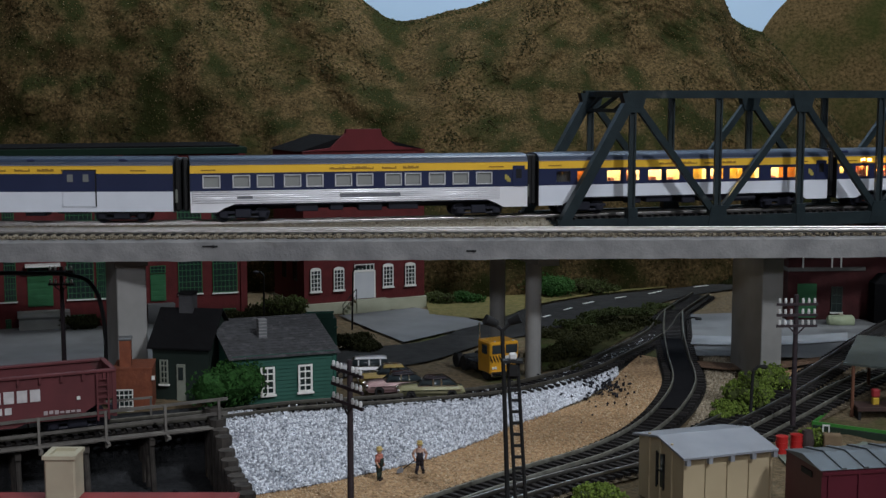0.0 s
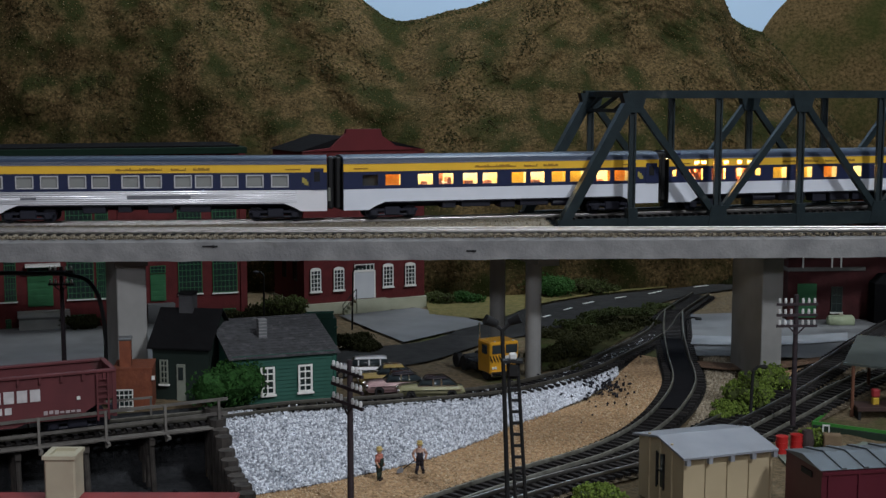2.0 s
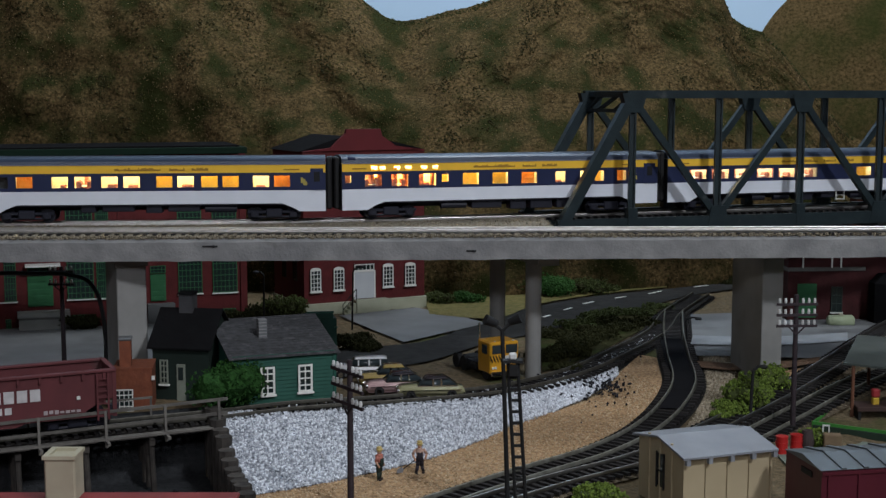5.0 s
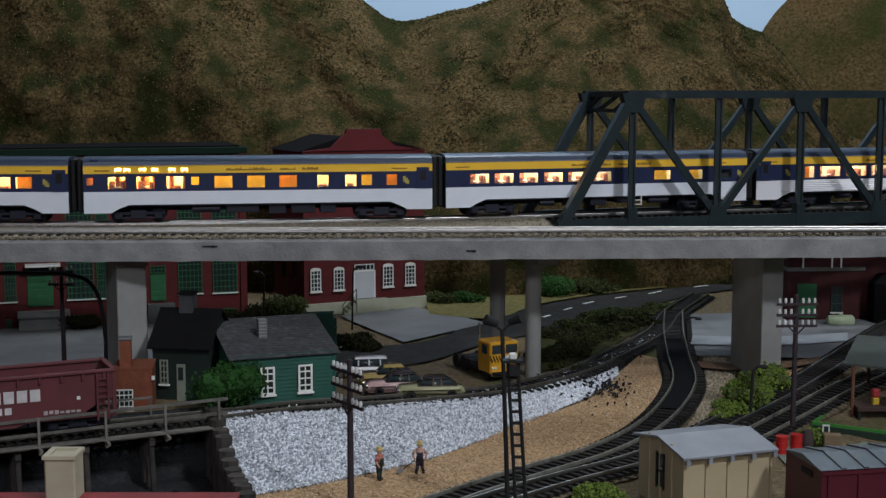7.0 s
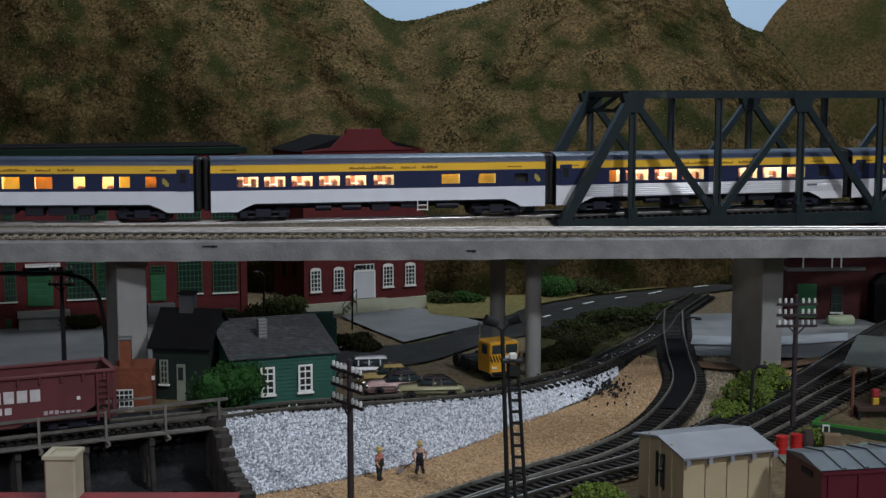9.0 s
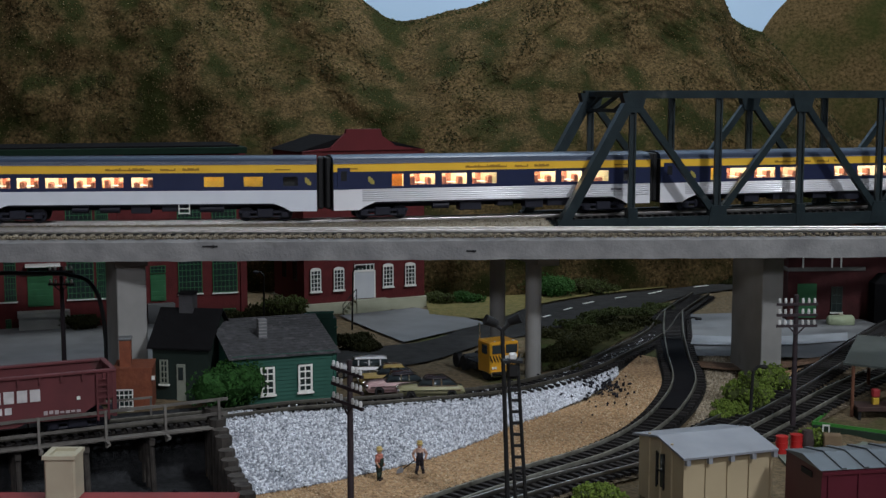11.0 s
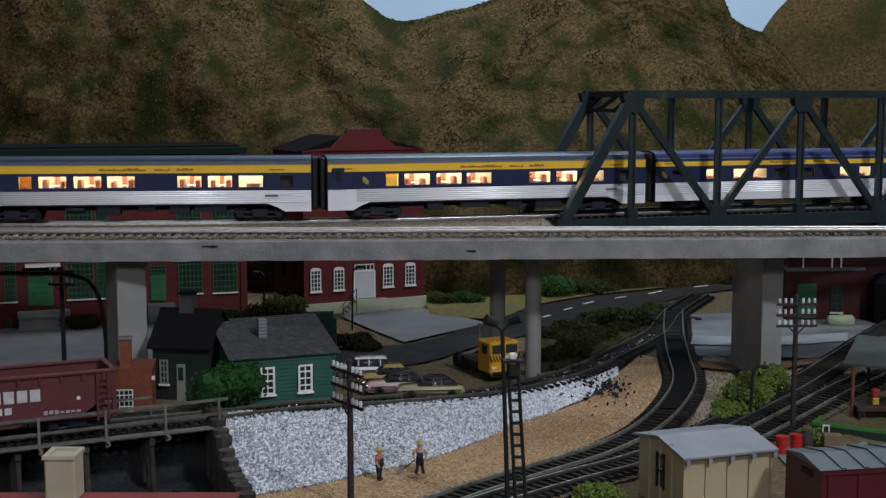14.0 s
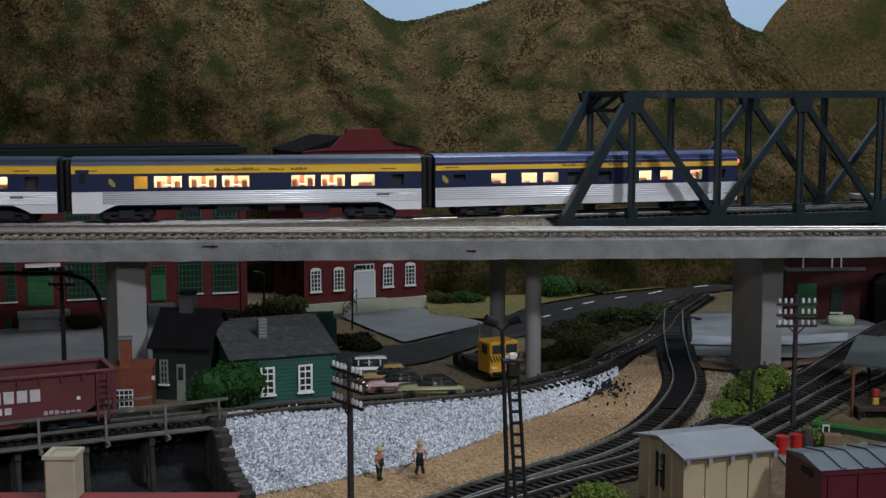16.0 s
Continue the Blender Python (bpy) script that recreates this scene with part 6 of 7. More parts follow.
M_INSUL = mat("pale_glass_insulator", (0.62, 0.62, 0.62), 0.3, (0.5, 0.5, 0.5), 100)


def telephone_pole(x, y, top, turn, arm, levels, count, label, zb=0.0):
    g = thing("telephone_pole", label, "utility pole", pose(x, y, zb, 0, 0, turn), group="telephone poles")
    bm = bmesh.new()
    rod(bm, (0, 0, -0.002), (0, 0, top - zb), 0.0019, 0.0015, n=10)
    part("mast", bm, M_POLE, g)
    for z in levels:
        z -= zb
        quick("crossarm", M_POLE, g, (-arm / 2, arm / 2, -0.0026, -0.0012, z - 0.0009, z + 0.0009))
        for i in range(count):
            u = (-0.5 + (i + 0.3) / (count - 0.4)) * arm * 0.94
            if abs(u) < 0.0022:
                continue
            bm = bmesh.new()
            rod(bm, (u, -0.0019, z + 0.0008), (u, -0.0019, z + 0.0022), 0.0008, 0.0010, n=8)
            rod(bm, (u, -0.0019, z + 0.0022), (u, -0.0019, z + 0.0040), 0.0010, 0.0007, n=8)
            part("insulator", bm, M_INSUL, g)
    for s in (-1, 1):
        bm = bmesh.new()
        z = levels[-1] - zb
        beam(bm, (s * 0.006, -0.0018, z), (0, -0.0018, z - 0.006), 0.0007, 0.0009)
        part("arm_brace", bm, M_POLE, g)


a = (-0.0511, 0.7150, 0.0843)
zs = [(-0.0489, 0.7150, 0.0777)[2], (-0.0490, 0.7150, 0.0688)[2], (-0.0491, 0.7150, 0.0600)[2]]
telephone_pole(a[0], a[1], a[2], -55, 0.033, zs, 8, "dark telephone pole with three crossarms of pale insulators")
a = (0.2349, 0.8720, 0.0962)
telephone_pole(a[0], a[1], a[2], 3, 0.0275, [(0.2343, 0.8720, 0.0901)[2], (0.2345, 0.8720, 0.0829)[2], (0.2348, 0.8720, 0.0756)[2]], 7, "dark telephone pole with white insulators beside the spur", gz(a[0], a[1]))
a = (-0.2959, 1.0200, 0.0956)
telephone_pole(a[0], a[1], a[2], 0, 0.020, [(-0.2960, 1.0200, 0.0921)[2], (-0.2964, 1.0200, 0.0819)[2]], 5, "thin dark pole with two short crossarms", 0.018)
# buffer keg at the foot of the pole
M_KEG = mat("dark_keg", (0.05, 0.035, 0.035), 0.7)


def street_lamp(base, top, head, label, turn=0, r=0.0009):
    """base, top of the post, and the head's end, all as points."""
    g = thing("street_lamp", label, "street lamp", group="street lamps")
    bm = bmesh.new()
    rod(bm, base, top, r, r * 0.8, n=8)
    part("post", bm, M_BLACK, g)
    bm = bmesh.new()
    mid = (Vector(top) + Vector(head)) / 2 + Vector((0, 0, 0.0012))
    rod(bm, top, mid, r * 0.8, n=6)
    rod(bm, mid, head, r * 0.8, n=6)
    part("arm", bm, M_BLACK, g)
    bm = bmesh.new()
    blob(bm, Vector(head) - Vector((0, 0, 0.0006)), 0.0030, 2, 0.0, 0.5)
    part("lamp_head", bm, M_BLACK, g)
    bm = bmesh.new()
    blob(bm, Vector(head) - Vector((0, 0, 0.0014)), 0.0018, 1, 0.0, 0.5)
    part("lens", bm, M_INSUL, g)


street_lamp((-0.1531, 1.1200, 0.0357), (-0.1525, 1.1200, 0.0752), (-0.1592, 1.1200, 0.0781), "black street lamp with a curved arm behind the house")
street_lamp((-0.0813, 1.1700, 0.0157), (-0.0799, 1.1700, 0.0718), (-0.0733, 1.1700, 0.0764), "black street lamp before the brick station")
street_lamp((0.2112, 0.8950, 0.0005), (0.2129, 0.8950, 0.0401), (0.2201, 0.8950, 0.0433), "black street lamp beside the yellow-green bush", r=0.0013)
street_lamp((0.2053, 1.1000, 0.0237), (0.2040, 1.1000, 0.0401), (0.2144, 1.1000, 0.0415), "short black lamp beside the yard track")


def arch_pipe():
    g = thing("bent_pipe", "thick black pipe that bends down into the ground", "pipe")
    pts = [(-0.3539, 1.0000, 0.0930), (-0.3109, 1.0000, 0.0930), (-0.2830, 1.0000, 0.0917), (-0.2716, 1.0000, 0.0883), (-0.2641, 1.0000, 0.0792), (-0.2598, 1.0000, 0.0635), (-0.2579, 1.0000, 0.0425), (-0.2578, 1.0000, 0.0161)]
    line = smooth_line(pts, 50)
    verts, faces = [], []
    for i, p in enumerate(line):
        d = Vector(line[min(i + 1, 49)] - line[max(i - 1, 0)]).normalized()
        a = d.cross(Vector((0, 1, 0))).normalized()
        for k in range(10):
            v = Vector(p) + (a * math.cos(k * math.pi / 5) + Vector((0, 1, 0)) * math.sin(k * math.pi / 5)) * 0.0017
            verts.append(tuple(v))
    faces = [(i * 10 + k, i * 10 + (k + 1) % 10, (i + 1) * 10 + (k + 1) % 10, (i + 1) * 10 + k) for i in range(49) for k in range(10)]
    raw("pipe", verts, faces, M_BLACK, g, smooth=True)


arch_pipe()


def yard_light():
    """A tall mast with two flood lamps, and the laddered signal mast beside it."""
    b, t = Vector((0.0363, 0.7200, -0.0012)), Vector((0.0326, 0.7200, 0.0997))
    g = thing("yard_floodlight", "tall black mast with two angled flood lamps", "floodlight")
    bm = bmesh.new()
    rod(bm, (b.x, b.y, -0.002), t, 0.0014, 0.0011, n=10)
    part("mast", bm, M_BLACK, g)
    for s, e in ((-1, (0.0262, 0.7200, 0.1046)), (1, (0.0397, 0.7200, 0.1057))):
        bm = bmesh.new()
        rod(bm, t, e, 0.0009, n=6)
        part("arm", bm, M_BLACK, g)
        c = Vector(e)
        bm = bmesh.new()
        rod(bm, c + Vector((s * 0.0030, -0.0010, 0.0014)), c + Vector((-s * 0.0034, 0.001, -0.0016)), 0.0030, 0.0021, n=14)
        part("flood_lamp", bm, M_BLACK, g)
    m = thing("signal_mast", "black lattice signal mast with a white box on top", "signal mast")
    a0, a1 = Vector((0.0348, 0.7000, 0.0864)), Vector((0.0400, 0.7000, 0.0864))
    c0, c1 = Vector((0.0396, 0.7000, 0.0052)), Vector((0.0451, 0.7000, 0.0052))
    for p, q in ((a0, c0), (a1, c1)):
        bm = bmesh.new()
        rod(bm, p, q, 0.0010, n=8)
        part("mast_rail", bm, M_BLACK, m)
    for i in range(13):
        f = (i + 0.4) / 13
        bm = bmesh.new()
        beam(bm, a0.lerp(c0, f), a1.lerp(c1, f), 0.0010, 0.0016)
        part("rung", bm, M_BLACK, m)
    x = (a0.x + a1.x) / 2
    quick("platform", M_BLACK, m, (x - 0.0052, x + 0.0052, 0.6965, 0.7035, a0.z - 0.0004, a0.z + 0.0010))
    quick("signal_box", M_INSUL, m, (x - 0.0022, x + 0.0022, 0.6985, 0.7015, a0.z + 0.001, a0.z + 0.0048), bev=0.0008)
    quick("lens_plate", M_BLACK, m, (x - 0.0024, x + 0.0030, 0.6970, 0.6990, a0.z - 0.008, a0.z - 0.001), bev=0.0006)


yard_light()


# ---- vehicles ----
M_TYRE = mat("black_tyre", (0.015, 0.015, 0.016), 0.8)
M_CHROME = mat("chrome", (0.75, 0.75, 0.76), 0.15, metal=1.0)
M_CGLASS = mat("car_glass", (0.03, 0.04, 0.045), 0.08, spec=0.7)


def motor_car(x, y, turn, paint, roof, label, L=0.054, wagon=False, name="sedan"):
    g = thing(name, label, "car", pose(x, y, gz(x, y) + 0.0004, 0, 0, turn), group="parked cars")
    g.scale = (0.88, 0.88, 0.88)
    w, h = 0.0198, 0.0168
    bm = bmesh.new()
    prism(bm, [(-L / 2, 0.0036), (-L / 2, 0.0085), (-L / 2 + 0.002, 0.0098), (-L * 0.2, 0.0106), (L * 0.22, 0.0102), (L / 2 - 0.003, 0.0090), (L / 2, 0.0078), (L / 2, 0.0036), (L / 2 - 0.004, 0.0024), (-L / 2 + 0.004, 0.0024)], -w / 2, w / 2)
    for v in bm.verts:
        v.co.y *= 1.0 if v.co.z > 0.0060 else 0.94
        if abs(v.co.x) > L / 2 - 0.001:
            v.co.y *= 0.90
    bmesh.ops.bevel(bm, geom=list(bm.edges), offset=0.0013, segments=3, affect="EDGES")
    part("body", bm, paint, g, smooth=True)
    top = [(-L * 0.22, 0.0100), (-L * 0.10, 0.0154), (L * 0.24, 0.0158), (L * 0.40, 0.0100)] if not wagon else [(-L * 0.16, 0.0100), (-L * 0.08, 0.0165), (L * 0.44, 0.0168), (L * 0.47, 0.0100)]
    bm = bmesh.new()
    prism(bm, top, -w / 2 + 0.0014, w / 2 - 0.0014)
    for v in bm.verts:
        if v.co.z > 0.012:
            v.co.y *= 0.86
    bmesh.ops.bevel(bm, geom=list(bm.edges), offset=0.0006, segments=2, affect="EDGES")
    part("window_glass", bm, M_CGLASS, g, smooth=True)
    bm = bmesh.new()
    prism(bm, [(top[1][0] - 0.0006, top[1][1] - 0.0004), (top[1][0] + 0.002, h), (top[2][0] - 0.002, h + 0.0003), (top[2][0] + 0.0008, top[2][1] - 0.0004)], -w / 2 + 0.0023, w / 2 - 0.0023)
    bmesh.ops.bevel(bm, geom=list(bm.edges), offset=0.0004, segments=2, affect="EDGES")
    part("roof", bm, roof, g, smooth=True)
    for s in (-1, 1):
        quick("window_trim", M_CHROME, g, (top[0][0] + 0.001, top[3][0] - 0.001, s * (w / 2 - 0.0012) - 0.0003, s * (w / 2 - 0.0012) + 0.0003, 0.0104, 0.0110))
    for k in ((0.12, 0.45, 0.8) if wagon else (0.36, 0.72)):
        u = top[1][0] + (top[2][0] - top[1][0]) * k
        for s in (-1, 1):
            quick("pillar", roof if wagon else M_CHROME, g, (u - 0.0006, u + 0.0006, s * (w / 2 - 0.0020) - 0.0004, s * (w / 2 - 0.0020) + 0.0004, 0.010, 0.0160))
    for s in (-1, 1):
        for u in (-L * 0.31, L * 0.30):
            bm = bmesh.new()
            rod(bm, (u, s * (w / 2 - 0.0024), 0.0038), (u, s * (w / 2 + 0.0003), 0.0038), 0.0038, n=16)
            wh = part("wheel", bm, M_TYRE, g)
            bm = bmesh.new()
            rod(bm, (u, s * (w / 2 - 0.0001), 0.0038), (u, s * (w / 2 + 0.0007), 0.0038), 0.0022, n=12)
            part("hubcap", bm, M_CHROME, wh)
        quick("side_trim", M_CHROME, g, (-L / 2 + 0.003, L / 2 - 0.003, s * (w / 2 + 0.0001) - 0.0003, s * (w / 2 + 0.0001) + 0.0003, 0.0072, 0.0078))
        bm = bmesh.new()
        rod(bm, (-L / 2 - 0.0004, s * 0.0072, 0.0074), (-L / 2 + 0.001, s * 0.0072, 0.0074), 0.0014, n=10)
        part("headlight", bm, M_CHROME, g)
    for u in (-L / 2 - 0.0006, L / 2 - 0.0002):
        quick("bumper", M_CHROME, g, (u, u + 0.0010, -w / 2 + 0.0006, w / 2 - 0.0006, 0.0034, 0.0052), bev=0.0003)


P_OLIVE = mat("olive_cream_paint", (0.30, 0.29, 0.17), 0.22, (0.27, 0.26, 0.15), 30, spec=0.6)
P_PINK = mat("pale_pink_paint", (0.46, 0.31, 0.31), 0.22, (0.43, 0.29, 0.29), 30, spec=0.6)
P_TAN = mat("mustard_paint", (0.34, 0.25, 0.09), 0.25, None, 30, spec=0.6)
P_WHITE = mat("white_car_paint", (0.7, 0.7, 0.72), 0.3, None, 30, spec=0.6)
P_DARK = mat("dark_car_roof", (0.03, 0.025, 0.03), 0.25, spec=0.6)
x, y = (-0.0085, 0.9045)
motor_car(x, y, 6, P_OLIVE, P_DARK, "olive cream sedan with a dark roof parked by the siding", 0.053)
x, y = (-0.0319, 0.9181)
motor_car(x, y, 12, P_PINK, P_DARK, "pale pink hardtop with chrome trim parked by the siding", 0.053, name="hardtop")
x, y = (-0.0393, 0.9435)
motor_car(x, y, 8, P_TAN, P_TAN, "mustard and cream sedan parked in the row", 0.050)
x, y = (-0.0623, 0.9704)
motor_car(x, y, 6, P_WHITE, P_WHITE, "white station wagon parked in the row", 0.052, wagon=True, name="station_wagon")


def tractor_truck():
    x, y = (0.0452, 0.9575)
    g = thing("tractor_truck", "yellow cab-over tractor truck with black striped front", "truck", pose(x, y, gz(x, y) + 0.0004, 0, 0, 25))
    yel = mat("truck_yellow", (0.60, 0.30, 0.02), 0.35, (0.55, 0.27, 0.02), 40, spec=0.5)
    # local: the cab's front faces -y, the frame runs to +y
    cab = quick("cab", yel, g, (-0.0118, 0.0118, 0.0, 0.021, 0.0050, 0.0290), bev=0.0012)
    for a, b in ((-0.0102, -0.0008), (0.0008, 0.0102)):
        quick("windscreen", M_CGLASS, cab, (a, b, -0.0006, 0.0004, 0.0205, 0.0268))
    quick("side_window", M_CGLASS, cab, (-0.0122, -0.0114, 0.005, 0.013, 0.0195, 0.0262))
    for s in (-1, 1):
        for k in range(4):
            bm = bmesh.new()
            u = s * (0.0028 + k * 0.0024)
            beam(bm, (u, -0.0003, 0.0142), (u + s * 0.0022, -0.0003, 0.0192), 0.0009, 0.0006)
            part("black_stripe", bm, M_BLACK, cab)
        for k in (0, 1):
            bm = bmesh.new()
            u = s * (0.0075 + k * 0.0022)
            rod(bm, (u, -0.0009, 0.0100), (u, 0.0005, 0.0100), 0.0010, n=10)
            part("headlight", bm, M_INSUL, cab)
    quick("grille", M_INSUL, cab, (-0.0030, 0.0030, -0.0007, 0.0004, 0.0120, 0.0185))
    quick("bumper", M_CHROME, g, (-0.0112, 0.0112, -0.0016, 0.0004, 0.0035, 0.0072), bev=0.0004)
    quick("chassis_rail", M_BLACK, g, (-0.0050, -0.0030, 0.004, 0.066, 0.0052, 0.0082))
    quick("chassis_rail", M_BLACK, g, (0.0030, 0.0050, 0.004, 0.066, 0.0052, 0.0082))
    quick("fifth_wheel", M_BLACK, g, (-0.006, 0.006, 0.044, 0.058, 0.0082, 0.0100), bev=0.0005)
    quick("fuel_tank", M_BLACK, g, (-0.0118, -0.0065, 0.024, 0.034, 0.0040, 0.0090), bev=0.001)
    quick("deck_plate", M_BLACK, g, (-0.010, 0.010, 0.022, 0.042, 0.0086, 0.0098))
    for v in (0.0085, 0.046, 0.059):
        for s in (-1, 1):
            bm = bmesh.new()
            rod(bm, (s * 0.0070, v, 0.0056), (s * 0.0115, v, 0.0056), 0.0056, n=18)
            part("wheel", bm, M_TYRE, g)
    bm = bmesh.new()
    rod(bm, (-0.0095, 0.0225, 0.008), (-0.0095, 0.0225, 0.040), 0.0008, n=8)
    part("exhaust_stack", bm, M_CHROME, g)
    quick("clearance_lamp", M_INSUL, g, (-0.008, -0.007, 0.001, 0.002, 0.0290, 0.0298), (0.007, 0.008, 0.001, 0.002, 0.0290, 0.0298))


tractor_truck()


# ---- miniature figures: plain painted shapes, one mesh each ----
def figurine(x, y, label, turn, stride, elbow, overall, shirt):
    """A stocky worker in bib overalls, the elbows out by elbow."""
    paints = [overall, shirt, mat("figure_hat", (0.55, 0.42, 0.16), 0.7), mat("figure_skin", (0.50, 0.29, 0.20), 0.7), mat("figure_boot", (0.03, 0.022, 0.02), 0.8)]
    bm = bmesh.new()

    def paint(k, before):
        for f in bm.faces:
            if f not in before:
                f.material_index = k
        return set(bm.faces)

    done = set()
    for s in (-1, 1):
        rod(bm, (s * (0.0012 + stride), s * stride, 0.0012), (s * 0.0013, s * stride * 0.3, 0.0052), 0.0009, 0.0012, n=9)
        rod(bm, (s * 0.0013, s * stride * 0.3, 0.0052), (s * 0.0011, 0, 0.0092), 0.0012, 0.0014, n=9)
    bx(bm, -0.0017, 0.0017, -0.0024, -0.0013, 0.0090, 0.0138, 0.0004)
    rod(bm, (0, 0, 0.0084), (0, 0, 0.0112), 0.0023, 0.0021, n=12)
    done = paint(0, done)
    rod(bm, (0, 0, 0.0110), (0, 0, 0.0150), 0.0020, 0.0025, n=12)
    rod(bm, (0, 0, 0.0150), (0, 0, 0.0161), 0.0025, 0.0011, n=12)
    for s in (-1, 1):
        rod(bm, (s * 0.0023, 0, 0.0152), (s * (0.0030 + elbow), 0.0003, 0.0120), 0.0009, 0.0008, n=8)
    done = paint(1, done)
    blob(bm, (0, 0, 0.0186), 0.0018, 2, 0.0)
    rod(bm, (0, 0, 0.0182), (0, 0, 0.0203), 0.0012, 0.0017, n=12)
    rod(bm, (0, -0.0004, 0.0187), (0, -0.0004, 0.0190), 0.0022, 0.0021, n=12)
    done = paint(2, done)
    blob(bm, (0, -0.0001, 0.0173), 0.0014, 2, 0.0, 1.15)
    for s in (-1, 1):
        rod(bm, (s * (0.0030 + elbow), 0.0003, 0.0120), (s * (0.0027 + elbow * 0.2), -0.0014, 0.0092), 0.0007, 0.0006, n=8)
        blob(bm, (s * (0.0027 + elbow * 0.2), -0.0015, 0.0088), 0.0007, 1, 0.0)
    done = paint(3, done)
    for s in (-1, 1):
        bx(bm, s * (0.0012 + stride) - 0.0008, s * (0.0012 + stride) + 0.0008, s * stride - 0.0019, s * stride + 0.0008, 0, 0.0013, 0.0003)
    paint(4, done)
    me = mesh_of(bm, "figurine", paints[0], True)
    for m in paints[1:]:
        me.materials.append(m)
    ob = new("figurine", me)
    ob.matrix_world = pose(x, y, gz(x, y) + 0.0010, 0, 0, turn)
    tagged(ob, label, "figurine", group="figurines")


figurine(-0.0378, 0.7670, "small painted worker figurine in green trousers and red shirt", 62, 0.0004, 0.0004, mat("figure_green", (0.022, 0.034, 0.026), 0.8), mat("figure_red", (0.46, 0.17, 0.13), 0.8))
figurine(-0.0140, 0.7805, "small painted worker figurine in dark bib overalls", 8, 0.0010, 0.0013, mat("figure_overalls", (0.035, 0.030, 0.042), 0.8), mat("figure_rose", (0.55, 0.36, 0.29), 0.8))
shovel = thing("shovel", "grey-bladed shovel leaning beside the worker figurine", "shovel", pose(-0.0200, 0.7795, gz(-0.02, 0.7795) + 0.0012))
bm = bmesh.new()
rod(bm, (0.0030, -0.0012, 0.0088), (-0.0040, 0.0, 0.0030), 0.0003, n=6)
part("handle", bm, mat("figure_boot", (0.03, 0.022, 0.02), 0.8), shovel)
bm = bmesh.new()
prism(bm, [(-0.0080, 0.0004), (-0.0076, 0.0026), (-0.0048, 0.0042), (-0.0036, 0.0028), (-0.0044, 0.0010)], -0.0008, 0.0004)
part("blade", bm, mat("shovel_steel", (0.30, 0.31, 0.34), 0.45, metal=0.3), shovel)


# ---- yard clutter ----
M_RED = mat("red_drum_paint", (0.42, 0.015, 0.015), 0.35, (0.36, 0.012, 0.012), 60, spec=0.5)


def drum(x, y, z=0.0):
    g = thing("oil_drum", "bright red steel oil drum with raised hoops", "drum", pose(x, y, z), group="oil drums")
    bm = bmesh.new()
    rod(bm, (0, 0, 0), (0, 0, 0.0125), 0.0037, n=18)
    part("shell", bm, M_RED, g)
    for h in (0.0003, 0.0042, 0.0083, 0.0122):
        bm = bmesh.new()
        rod(bm, (0, 0, h - 0.0004), (0, 0, h + 0.0004), 0.0040, n=18)
        part("hoop", bm, M_RED, g)


for p in ((0.2157, 0.8250), (0.2261, 0.8290)):
    drum(*p)
g = thing("dark_keg", "dark wooden keg at the foot of the pole", "keg", pose(*(0.2341, 0.8330), 0))
bm = bmesh.new()
for k in range(6):
    r0, r1 = (0.0032 + 0.0010 * math.sin(math.pi * k / 6)), (0.0032 + 0.0010 * math.sin(math.pi * (k + 1) / 6))
    rod(bm, (0, 0, k * 0.0024), (0, 0, (k + 1) * 0.0024), r0, r1, n=14)
part("staves", bm, M_KEG, g)
g = thing("hand_cart", "brown crate on a small trolley with white handle", "cart", pose(*(0.2493, 0.8303), 0, 0, 0, -10))
quick("crate", mat("brown_crate", (0.18, 0.125, 0.075), 0.8, None, 120, 0.4), g, (-0.0055, 0.0055, -0.004, 0.004, 0.0035, 0.0125), bev=0.0005)
quick("trolley_base", M_BLACK, g, (-0.0062, 0.0062, -0.0045, 0.0045, 0.0015, 0.0034))
for s in (-0.0045, 0.0045):
    bm = bmesh.new()
    rod(bm, (s, -0.0052, 0.0016), (s, 0.0052, 0.0016), 0.0016, n=10)
    part("wheel", bm, M_INSUL if s > 0 else M_TYRE, g)
quick("handle", M_INSUL, g, (-0.0058, -0.0050, 0.004, 0.005, 0.0125, 0.0170), (-0.0020, -0.0012, 0.004, 0.005, 0.0125, 0.0170), (-0.0058, -0.0012, 0.004, 0.005, 0.0164, 0.0172))


def green_platform():
    x, y = (0.2515, 0.8795)
    g = thing("loading_pit", "green-rimmed loading platform with dark inside", "platform", pose(x, y, 0, 0, 0, -32))
    grn = mat("bright_green_rim", (0.05, 0.22, 0.04), 0.5, None, 60)
    deck = mat("grey_green_deck", (0.17, 0.20, 0.17), 0.8, (0.13, 0.155, 0.13), 60)
    quick("rim", grn, g, (0, 0.16, -0.0012, 0.0, 0.0, 0.0085))
    quick("end_rim", grn, g, (-0.0012, 0.0, -0.0012, 0.05, 0.0, 0.0085))
    quick("floor_plate", M_BLACK, g, (0.0, 0.16, 0.0, 0.05, 0.001, 0.003))
    quick("skirt_board", mat("dark_green_board", (0.018, 0.035, 0.022), 0.7), g, (0, 0.16, -0.0032, -0.0012, 0.0, 0.0065))
    d = (0.2421, 0.8330)
    structure(quick("yard_deck", deck, None, (d[0] - 0.03, d[0] + 0.22, d[1] - 0.10, d[1] + 0.030, -0.004, 0.0015)), "grey-green painted yard deck", "ground")


green_platform()


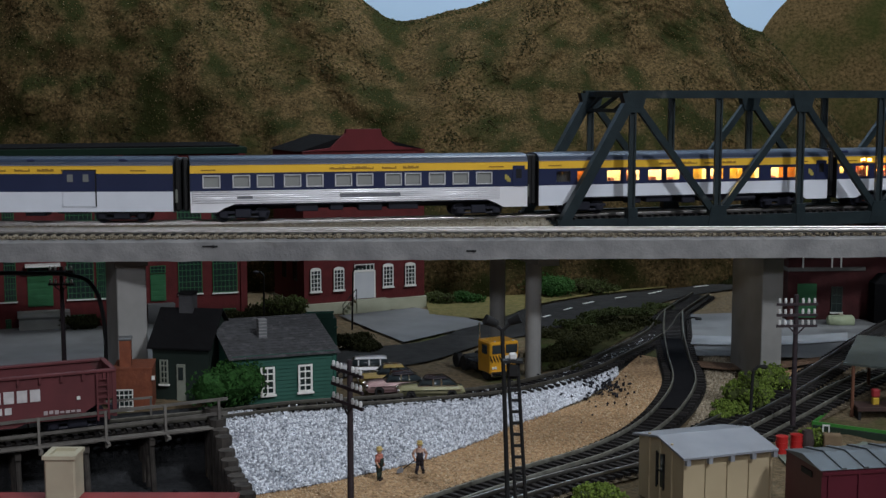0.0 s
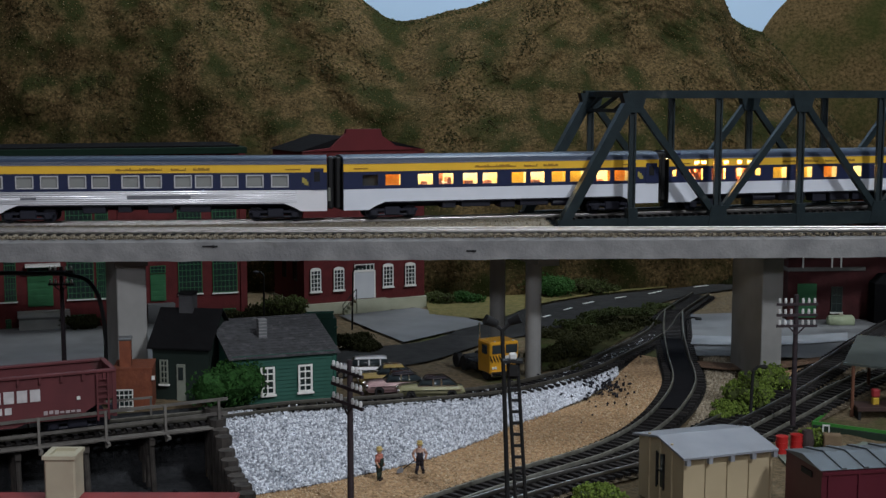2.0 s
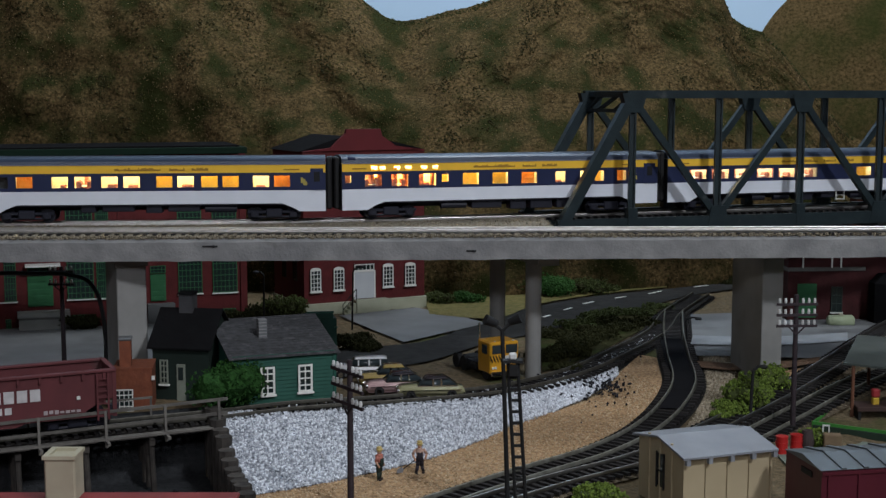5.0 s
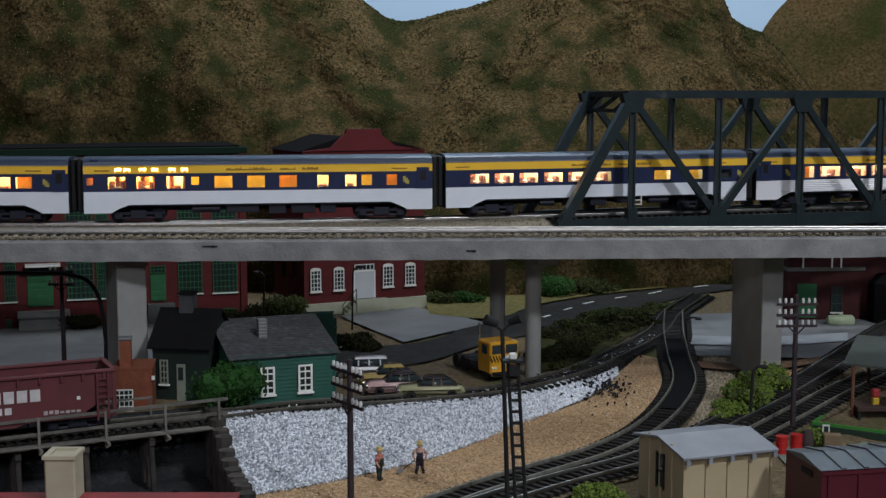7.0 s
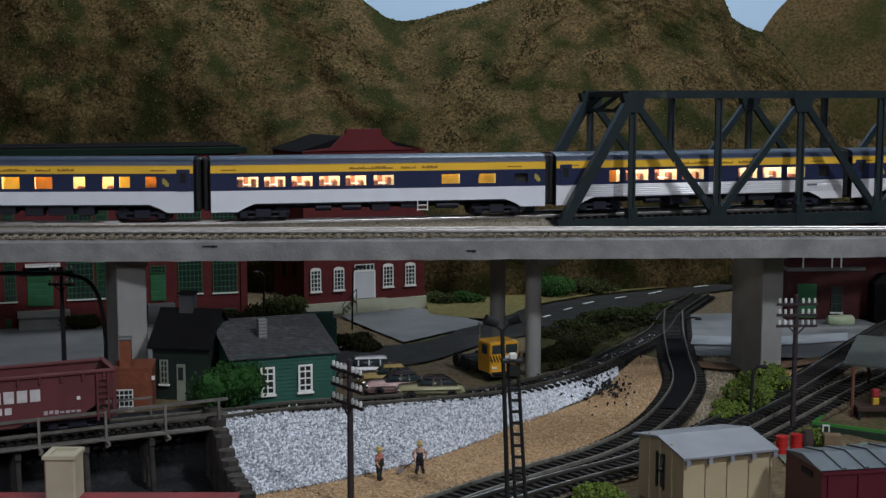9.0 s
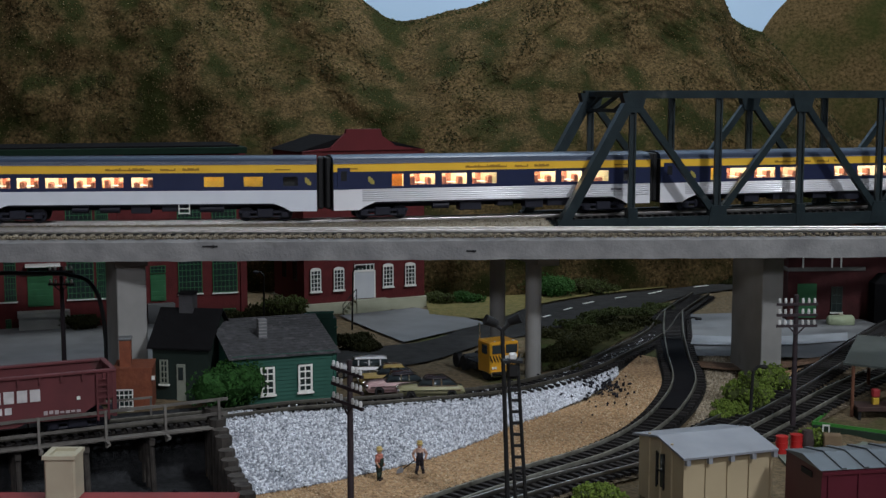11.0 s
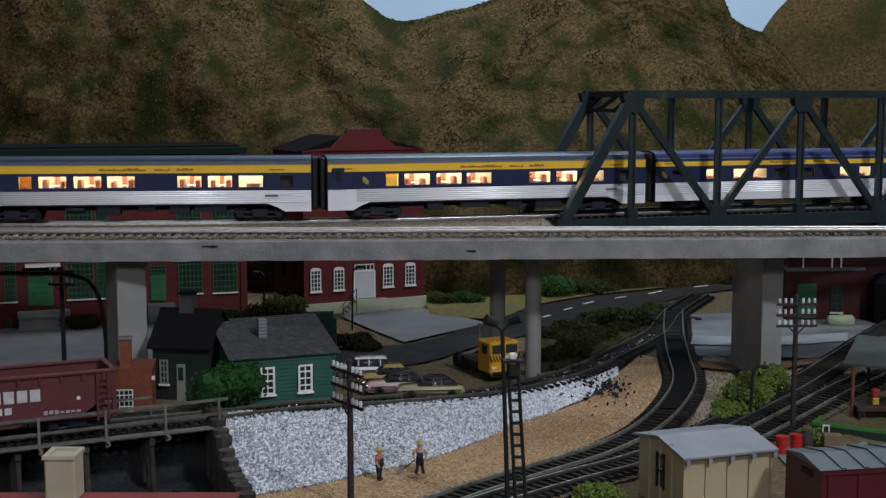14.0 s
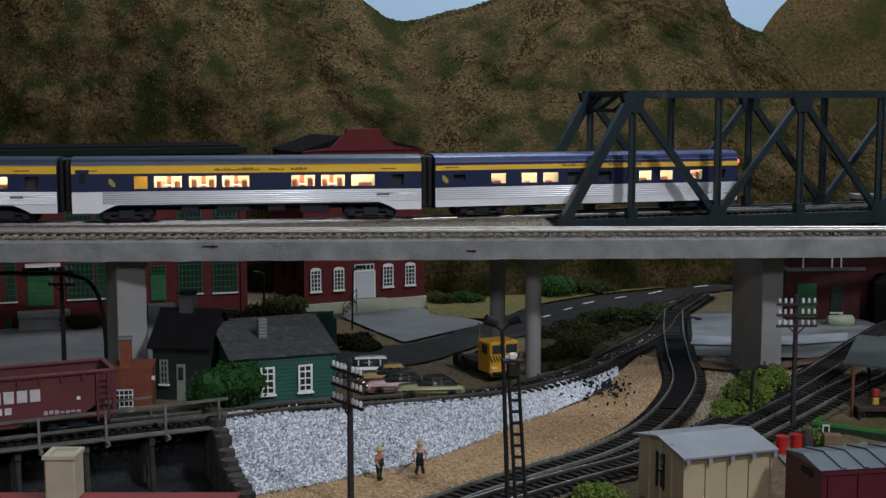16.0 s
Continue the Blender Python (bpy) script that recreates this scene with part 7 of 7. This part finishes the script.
def canopy():
    x, y, z = (0.2774, 0.9050, 0.0420)
    g = thing("open_canopy", "open shelter with grey-green roof on timber posts", "shelter")
    bm = bmesh.new()
    c = [(x, y, z), (x + 0.10, y - 0.045, z - 0.003), (x + 0.13, y + 0.02, z + 0.006), (x + 0.03, y + 0.065, z + 0.008)]
    lo = [bm.verts.new(p) for p in c]
    hi = [bm.verts.new((p[0], p[1], p[2] + 0.0014)) for p in c]
    bm.faces.new(lo[::-1]), bm.faces.new(hi)
    for i in range(4):
        bm.faces.new((lo[i], lo[(i + 1) % 4], hi[(i + 1) % 4], hi[i]))
    bmesh.ops.recalc_face_normals(bm, faces=bm.faces)
    part("roof_sheet", bm, mat("grey_green_roof", (0.052, 0.062, 0.057), 0.75, (0.036, 0.044, 0.040), 40, 0.3), g)
    tim = mat("brown_post", (0.14, 0.06, 0.035), 0.8)
    for px, py in ((x + 0.007, y - 0.001), (x + 0.031, y - 0.010), (x + 0.085, y - 0.034), (x + 0.036, y + 0.055), (x + 0.122, y + 0.016)):
        bm = bmesh.new()
        rod(bm, (px, py, 0.0), (px, py, z + 0.0002), 0.0013, n=8)
        part("post", bm, tim, g)
    w = thing("work_bench", "dark workbench with red and yellow machinery", "bench", pose(x + 0.020, y - 0.002, 0.002))
    quick("bench_top", mat("dark_bench", (0.05, 0.028, 0.024), 0.7), w, (-0.012, 0.035, -0.008, 0.010, 0.009, 0.0125), bev=0.0004)
    for u in (-0.010, 0.033):
        quick("bench_leg", M_BLACK, w, (u - 0.001, u + 0.001, -0.007, 0.009, 0.0, 0.009))
    quick("machine_body", mat("machine_red", (0.30, 0.03, 0.035), 0.5), w, (0.000, 0.0055, -0.002, 0.003, 0.0175, 0.0235), bev=0.001)
    quick("machine_base", mat("machine_yellow", (0.50, 0.33, 0.04), 0.5), w, (0.0005, 0.0050, -0.002, 0.003, 0.0125, 0.0175), bev=0.0006)
    bm = bmesh.new()
    rod(bm, (0.013, -0.002, 0.0125), (0.013, -0.002, 0.018), 0.0016, n=10)
    part("white_jug", bm, M_INSUL, w)


canopy()
rp = random.Random(4)
M_SHOULDER = mat("tan_grey_gravel", (0.30, 0.245, 0.17), 0.95, (0.13, 0.108, 0.075), 420, 1.0, spots=(0.42, 0.38, 0.30), spot_scale=560, spot_at=0.6, spec=0.05)
_sa = smooth_line([(0.2132, 1.0922), (0.2055, 1.026), (0.194, 0.9672), (0.1735, 0.8983), (0.1527, 0.8526)], 60)
_sb = smooth_line([(0.2437, 1.0806), (0.2208, 0.9861), (0.201, 0.923), (0.1826, 0.8719), (0.168, 0.8455)], 60)
structure(loft("gravel_shoulder", [tuple(p) for p in _sa[::6]], [tuple(p) for p in _sb[::6]], M_SHOULDER, 0.0012, 60, 10), "tan grey gravel shoulder beside the yard track", "ground")
_sp = []
for _ in range(2600):
    i, v = rp.randrange(60), rp.random()
    x, y = _sa[i] + (_sb[i] - _sa[i]) * v
    _sp.append((x + rp.uniform(-0.001, 0.001), y + rp.uniform(-0.001, 0.001), gz(x, y) + 0.0015))
stones("shoulder_gravel", _sp, island_mat("shoulder_grains", (0.12, 0.10, 0.07), (0.46, 0.40, 0.31)), "loose tan gravel beside the yard track", "gravel", 0.0008)
structure(loft("sand_shoulder", [(0.2662, 1.0141), (0.3036, 1.0220), (0.3669, 1.0388)], [(0.2192, 0.9237), (0.2572, 0.9621), (0.3013, 1.0141)], M_SAND, 0.0008, 30, 10), "tan sandy shoulder beside the spur", "ground")
# dark scraps stuck to the face of the viaduct
for (px, py, pz), w in (((-0.1576, 0.8930, 0.1247), 0.0075), ((0.0211, 0.9110, 0.1206), 0.0050)):
    g = thing("dark_scrap", "dark scrap stuck on the viaduct face", "scrap", pose(px, deck_front(px) - 0.0003, pz))
    bm = bmesh.new()
    blob(bm, (0, 0, 0), 0.0012, 2, 0.3, 0.7)
    bx(bm, -w, w * 0.4, -0.0006, 0.0004, -0.0005, 0.0006, 0.0002)
    part("scrap", bm, M_BLACK, g)


# ---- what moves ----
def motions():
    for i, car in enumerate(CARS):
        walk(car, [(t, car_pose(s + (i - 2) * PITCH)) for t, s in GO])


motions()
